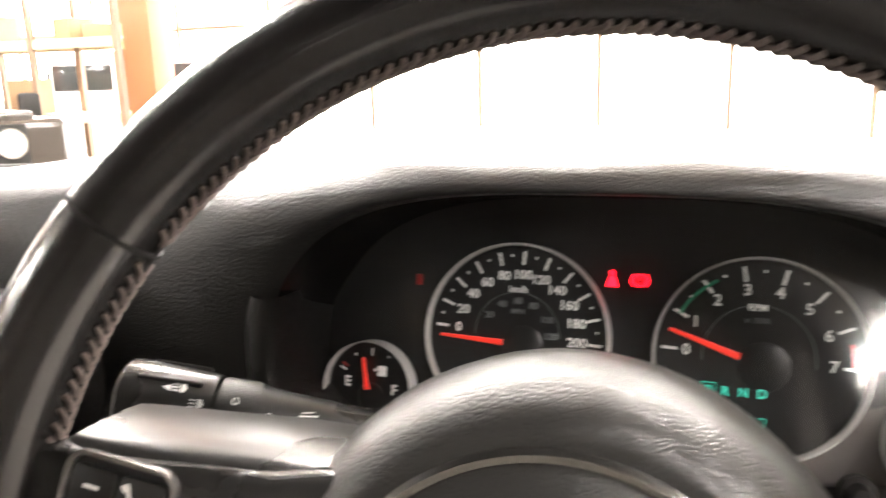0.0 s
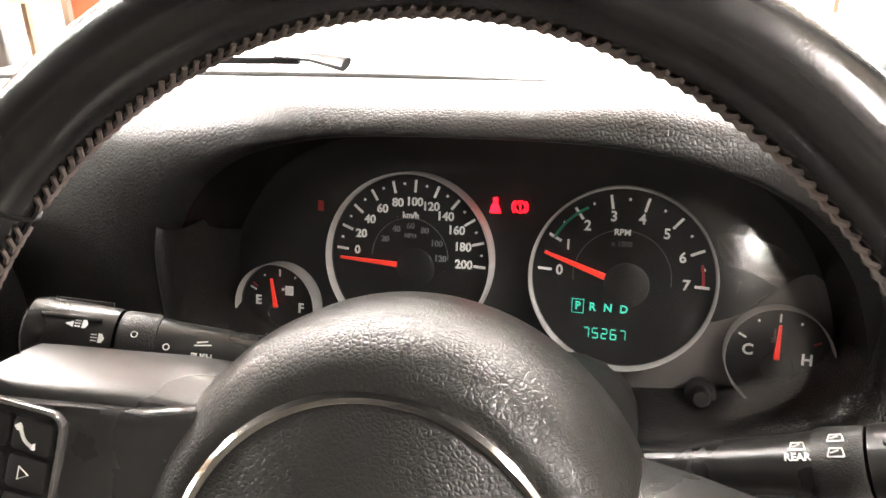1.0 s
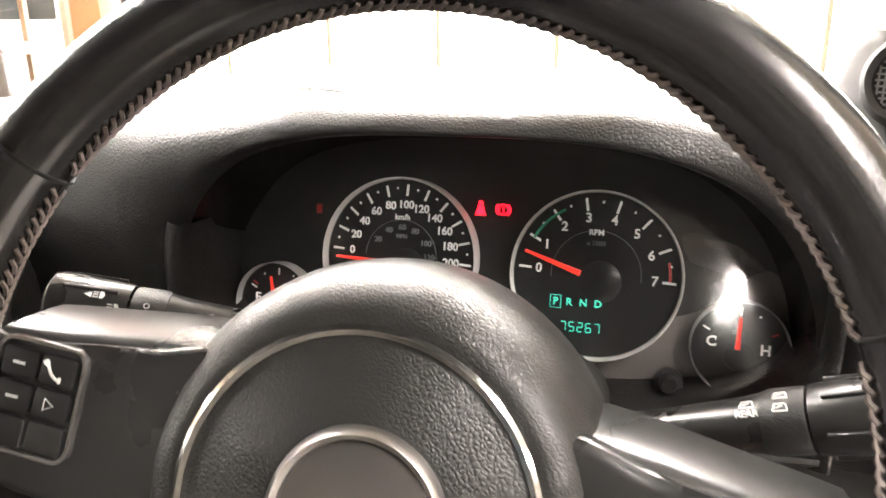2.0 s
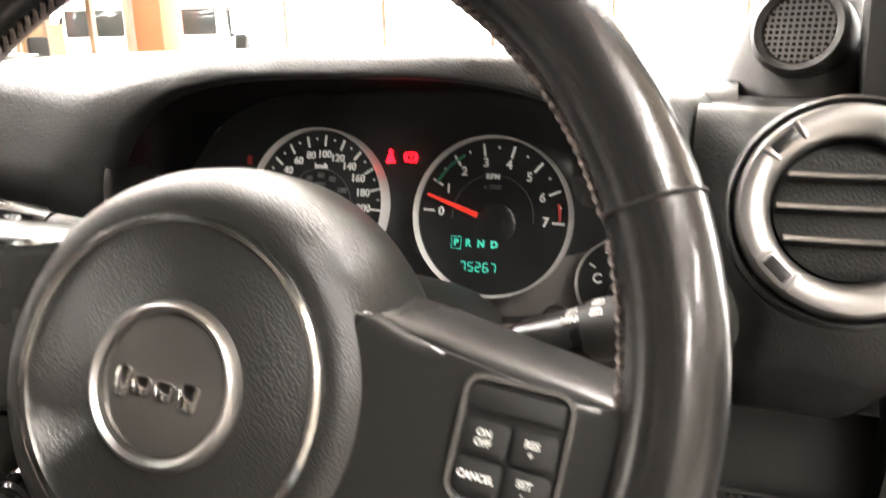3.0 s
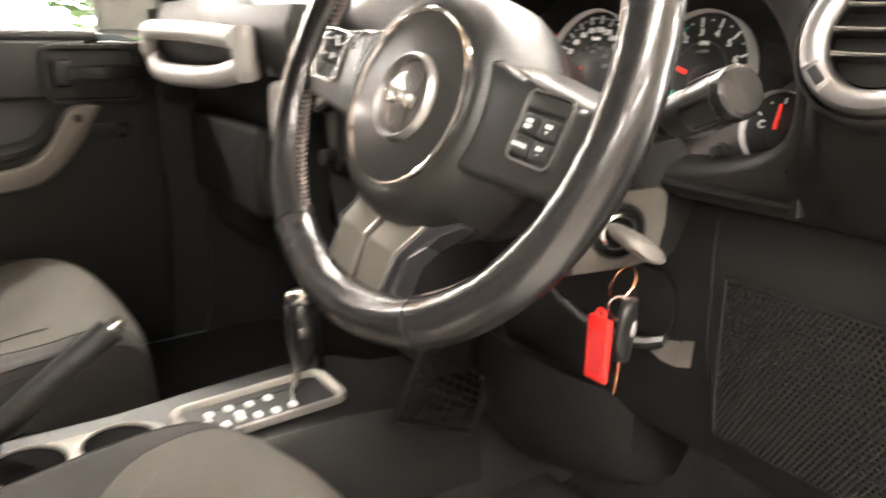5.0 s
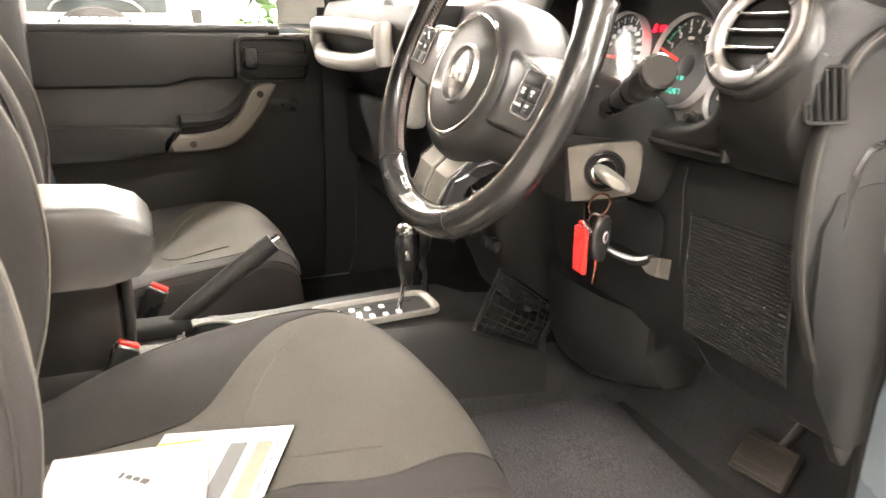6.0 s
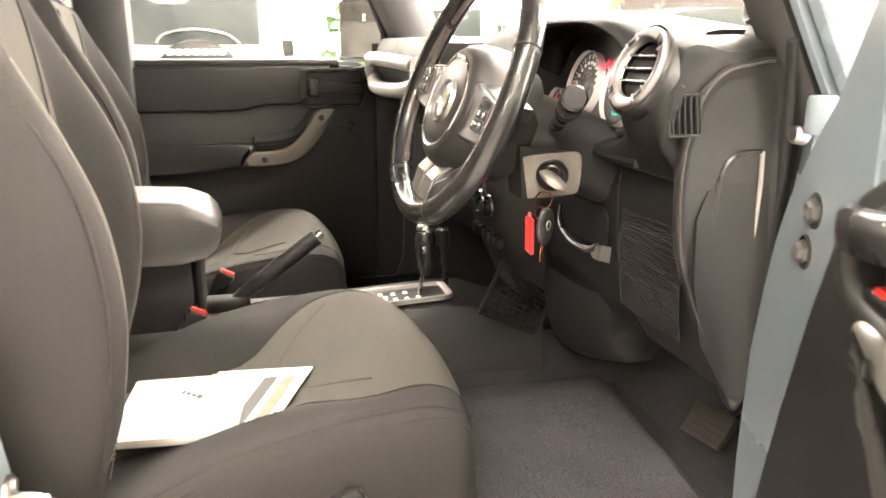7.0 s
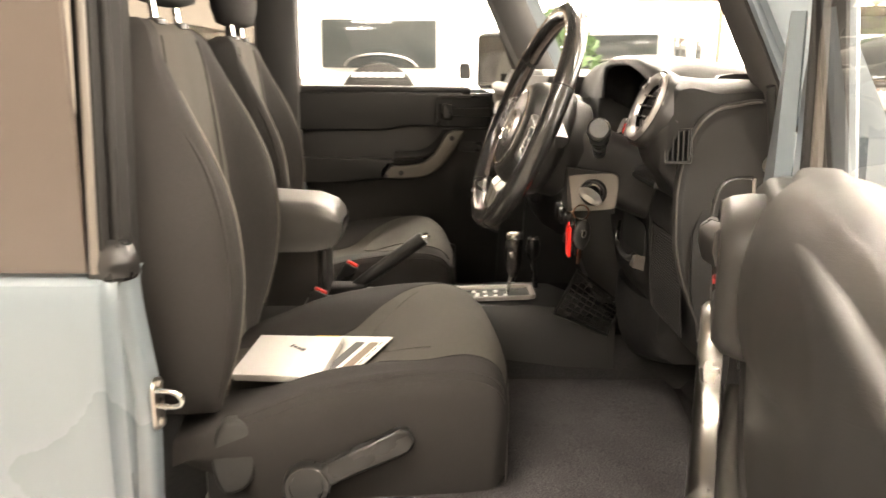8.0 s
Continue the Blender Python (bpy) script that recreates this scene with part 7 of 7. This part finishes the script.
    for k in (-1, 0, 1):
        add("switch", lathe([(0.006, 0), (0.006, 0.004), (0.004, 0.005), (0, 0.005)], 14, Matrix.Translation((-0.026, -0.095 + 0.022 * k, 1.135)) @ Matrix.Rotation(radians(-90), 4, "Y")), PLASTIC_GREY, "", sw)
    add("lower_pocket", box((-0.035, -0.45, 0.76), (0.035, 0.62, 0.13), 0.014, 3), PLASTIC, "", trim)
    # window frame and glass
    slide = 0.0
    fy = [(0.055, 1.30), (0.055, 1.37), (-0.100, 1.735), (-0.135, 1.765), (-0.80, 1.775), (-0.832, 1.75), (-0.832, 1.30)]
    if not mirror:
        fy = [(-0.122, 1.27), (-0.110, 1.45), (-0.27, 1.72), (-0.31, 1.760), (-0.80, 1.775), (-0.832, 1.75), (-0.832, 1.27)]
        add("frame_ridge", tube([(0.024, -0.112, 1.27), (0.018, -0.101, 1.45), (-0.008, -0.258, 1.70)], 0.0065, 8), PLASTIC_GREY, "grey window channel")
        add("frame_ridge", tube([(0.030, -0.128, 1.27), (0.024, -0.117, 1.45), (-0.002, -0.274, 1.70)], 0.0060, 8), TRIM_STRIP, "worn inner lip of the window channel")
    add("window_frame", tube([((0.03 if mirror else 0.042) - 0.10 * (z - 1.3), y, z) for y, z in fy], 0.017 if mirror else 0.014, 8), RUBBER, "black window frame")
    add("window_frame_paint", tube([(0.055 - 0.10 * (z - 1.3), y + (0.006 if mirror else 0.012), z) for y, z in fy], 0.016 if mirror else 0.011, 8), PAINT, "painted window frame")
    bm = bmesh.new()
    bm.faces.new([bm.verts.new((0.03 - 0.10 * (z - 1.3), y, z)) for y, z in fy])
    gl = add("window_glass", bm, GLASS, "clear raised window")
    gl.visible_shadow = False
    return d


door_trim("front doors", pose(-1.115, 0.235, 0, 0, 0, 2), "closed passenger door with black trim and taupe pull grip", True, False)
door_trim("front doors", pose(0.490, 0.389, 0, 0, 0, 70), "open driver door, blue-grey with black inner trim", False, True)


def build_mirror():
    m = thing("door_mirror", "black door mirror on the far door", "mirror", pose(-1.245, 0.222, 1.298, 0, 0, 56))
    part("housing", box((0, 0.03, 0.10), (0.155, 0.055, 0.185), 0.022, 3), PLASTIC, m)
    part("glass", box((0, 0.0015, 0.10), (0.128, 0.003, 0.155), 0.0), mat("mirror_silver", (0.85, 0.86, 0.86), 0.02, metal=1.0, vary=0.0), m, "mirror glass")
    part("foot", box((0.09, 0.03, 0.03), (0.08, 0.04, 0.05), 0.012), PLASTIC, m)


build_mirror()


def build_wiper():
    w = thing("windscreen_wiper", "black windscreen wiper lying at the foot of the glass", "wiper", pose(-0.33, 0.82, 1.340))
    part("blade", box((-0.17, 0.022, 0.010), (0.30, 0.008, 0.008), 0.002), RUBBER, w)
    part("arm", tube([(0.062, -0.030, 0.014), (0.01, -0.004, 0.018), (-0.05, 0.018, 0.017)], [0.010, 0.007, 0.004], 8, flat=0.5), PLASTIC_SMOOTH, w)


build_wiper()


# ---- what stands in the hall ----
def build_jeep(m, label, paint, group="parked cars"):
    """A boxy off-road estate car, seen mostly from behind; local y forward, rear face at y = -2."""
    j = thing("parked_car", label, "car", m, group)
    part("body", box((0, 0, 0.93), (1.60, 3.9, 0.66), 0.07, 3), paint, j, "painted body")
    part("hard_top", loft([[Vector((sx * w, y, z)) for sx, y in ((-1, -1.93 + k), (1, -1.93 + k), (1, 0.45 - k * 2), (-1, 0.45 - k * 2))] for z, w, k in ((1.22, 0.74, 0.0), (1.5, 0.71, 0.02), (1.86, 0.67, 0.05), (1.96, 0.60, 0.12))]), paint, j, "painted hard top")
    rw = part("rear_window", box((0, -1.925, 1.58), (1.08, 0.06, 0.44), 0.012, 3), DARK_GLASS, j, "dark rear window")
    part("wiper", tube(spline([(-0.33, -1.975, 1.375), (-0.25, -1.975, 1.45), (0.0, -1.975, 1.49), (0.25, -1.975, 1.45), (0.36, -1.975, 1.37)], 5), 0.010, 6), SATIN, rw, "bright curved rim")
    for sx in (-1, 1):
        part("side_window", box((sx * 0.705, -1.15, 1.58), (0.03, 1.2, 0.38), 0.01), DARK_GLASS, j)
        part("side_window", box((sx * 0.705, -0.05, 1.58), (0.03, 0.8, 0.38), 0.01), DARK_GLASS, j)
        part("tail_light", box((sx * 0.70, -1.965, 1.0), (0.12, 0.04, 0.2), 0.012), RED_DIM, j, "red tail light")
        part("mirror", box((sx * 0.92, 0.55, 1.32), (0.16, 0.08, 0.2), 0.03), RUBBER, j)
        for y in (1.25, -1.25):
            part("tyre", lathe([(0.22, -0.12), (0.37, -0.12), (0.40, -0.06), (0.40, 0.06), (0.37, 0.12), (0.22, 0.12), (0.22, -0.12)], 32, Matrix.Translation((sx * 0.74, y, 0.40)) @ Matrix.Rotation(radians(90), 4, "Y")), RUBBER, j)
    sp = part("spare_wheel", lathe([(0, 0.0), (0.30, 0.0), (0.365, -0.03), (0.38, -0.10), (0.36, -0.20), (0.0, -0.20)], 40, Matrix.Translation((0, -2.16, 1.03)) @ FACING), RUBBER, j, "black spare wheel cover")
    part("cover_mark", join(*[box((x, -2.163, 1.30), (0.055, 0.004, 0.045)) for x in (-0.21, -0.14, -0.07, 0.0, 0.07, 0.14, 0.21)]), GLOW_PRINT, sp, "pale lettering as plain bars")
    part("bumper", box((0, -2.02, 0.62), (1.5, 0.16, 0.2), 0.04), RUBBER, j)
    part("windscreen", box((0, 0.50, 1.5), (1.25, 0.03, 0.42), 0.01, m=Matrix.Rotation(radians(20), 4, "X")), DARK_GLASS, j)
    part("bonnet", box((0, 1.25, 1.27), (1.2, 1.3, 0.08), 0.03), paint, j)
    gr = part("grille", box((0, 1.955, 1.08), (1.05, 0.03, 0.30), 0.02), RUBBER, j, "black grille")
    for k in range(7):
        part("grille_bar", box((-0.24 + 0.08 * k, 1.975, 1.08), (0.035, 0.02, 0.26), 0.008), paint, gr)
    for sx in (-1, 1):
        lm = part("headlight", lathe([(0, 0.012), (0.06, 0.010), (0.085, 0.0)], 28, Matrix.Translation((sx * 0.42, 1.97, 1.11)) @ Matrix.Rotation(radians(-90), 4, "X")), PAPER, j, "round pale headlight")
        part("headlight_ring", lathe([(0.085, 0), (0.088, 0.014), (0.098, 0.014), (0.102, 0)], 32, Matrix.Translation((sx * 0.42, 1.97, 1.11)) @ Matrix.Rotation(radians(-90), 4, "X")), CHROME, lm)
    return j


J = build_jeep(pose(-8.05, -0.47, 0.0, 0, 0, 90), "white off-road estate car with a dark rear window", WHITE_CAR)
for x, y, r in ((-10.6, 3.4, 60), (-8.9, 9.6, 120), (-12.5, 6.8, 75), (-12.6, -4.2, 90)):
    copy_thing(J, pose(x, y, 0, 0, 0, r))
build_jeep(pose(-6.1, 4.35, 0, 0, 0, -119), "dark brown-black off-road car with round headlights", DARK_CAR)


def build_pillars():
    for x, y in ((-9.0, 5.0), (-7.0, 8.4), (-4.85, 6.0)):
        p = thing("hall_pillar", "orange-red painted steel pillar in the hall", "pillar", pose(x, y, 0), "hall pillars")
        part("shaft", box((0, 0, 2.6), (0.30, 0.30, 5.2), 0.01), ORANGE, p)
        part("foot", box((0, 0, 0.03), (0.36, 0.36, 0.06), 0.01), BEAM, p)
    for k, x in enumerate((-14, -10, -6, -2, 2, 6)):
        solo("ceiling_beam", box((x, -0.9, 5.02), (0.16, 29.8, 0.36)), BEAM, "brown steel beam under the ceiling", "beam", "structure")
    rack = thing("storage_rack", "cream steel storage rack with dark posts", "rack", pose(-5.75, 6.3, 0))
    for x in (-1.55, -0.48, 0.55):
        for y in (-0.3, 0.3):
            part("post", box((x, y, 1.4), (0.06, 0.06, 2.8)), BEAM, rack, "dark steel post")
    for z in (0.45, 1.15, 1.86):
        for y in (-0.3, 0.3):
            part("beam", box((-0.5, y, z), (2.1, 0.04, 0.07)), PALE_STEEL, rack, "cream rack beam")
        part("shelf", box((-0.5, 0, z + 0.045), (2.1, 0.6, 0.02)), PALE_STEEL, rack)
    for x, z, w, h, r in ((0.22, 1.915, 0.34, 0.13, 12), (-0.18, 1.915, 0.24, 0.20, -8), (0.62 - 0.2, 0.505, 0.3, 0.3, 4), (-0.82, 1.205, 0.30, 0.34, 6), (-1.2, 1.915, 0.36, 0.26, -5)):
        b = thing("cardboard_box", "brown cardboard box on the storage rack", "box", pose(-5.75 + x, 6.25, z, 0, 0, r), "boxes on the rack")
        part("carton", box((0, 0, h / 2), (w, 0.28, h), 0.004), CARDBOARD, b)
        part("tape", box((0, 0, h + 0.0006), (w * 0.99, 0.05, 0.001)), PALE_STEEL, b)
    # tall glazed front with dark mullions
    for k in range(11):
        solo("mullion", box((-15 + 2.2 * k, 14.1, 2.4), (0.08, 0.12, 4.2)), BEAM, "dark mullion of the glazed front", "mullion", "structure", "mullions")
    for k in range(9):
        solo("mullion", box((-16.1, -14 + 3.4 * k, 2.4), (0.12, 0.10, 4.2)), BEAM, "dark mullion of the glazed side", "mullion", "structure", "mullions")
    solo("transom", box((-4.5, 14.1, 2.6), (35, 0.08, 0.08)), BEAM, "dark transom of the glazed front", "transom", "structure")


build_pillars()


def build_plant(m):
    t = thing("potted_tree", "green potted indoor tree", "plant", m, "potted trees")
    part("pot", lathe([(0, 0), (0.20, 0), (0.26, 0.40), (0.27, 0.42), (0.24, 0.42), (0.23, 0.38), (0, 0.37)], 24), POT, t)
    part("trunk", tube([(0, 0, 0.36), (0.02, 0.01, 0.8), (-0.01, 0.0, 1.2), (0.02, 0.02, 1.5)], [0.03, 0.025, 0.02, 0.01], 8), BARK, t)
    rnd = random.Random(4)
    bm = bmesh.new()
    for k in range(420):
        u, a = rnd.random() ** 0.5, rnd.random() * 6.283
        h = rnd.random()
        r = 0.55 * u * (1 - 0.6 * abs(h - 0.4))
        c = Vector((r * math.cos(a), r * math.sin(a), 0.95 + 0.95 * h))
        q = Euler((rnd.random() * 3, rnd.random() * 3, rnd.random() * 6)).to_matrix()
        vs = [bm.verts.new(c + q @ Vector(p)) for p in ((-0.02, -0.06, 0), (0.02, -0.06, 0), (0.03, 0, 0.012), (0, 0.08, 0), (-0.03, 0, 0.012))]
        bm.faces.new(vs)
    tagged(part("leaves", bm, LEAF, t), kind="stuff")
    for k in range(5):
        a = k * 1.3
        part("limb", tube([(0, 0, 0.9 + 0.1 * k), (0.15 * math.cos(a), 0.15 * math.sin(a), 1.15 + 0.1 * k), (0.3 * math.cos(a), 0.3 * math.sin(a), 1.3 + 0.1 * k)], [0.014, 0.01, 0.004], 6), BARK, t)
    return t


build_plant(pose(-6.2, 1.15, 0))
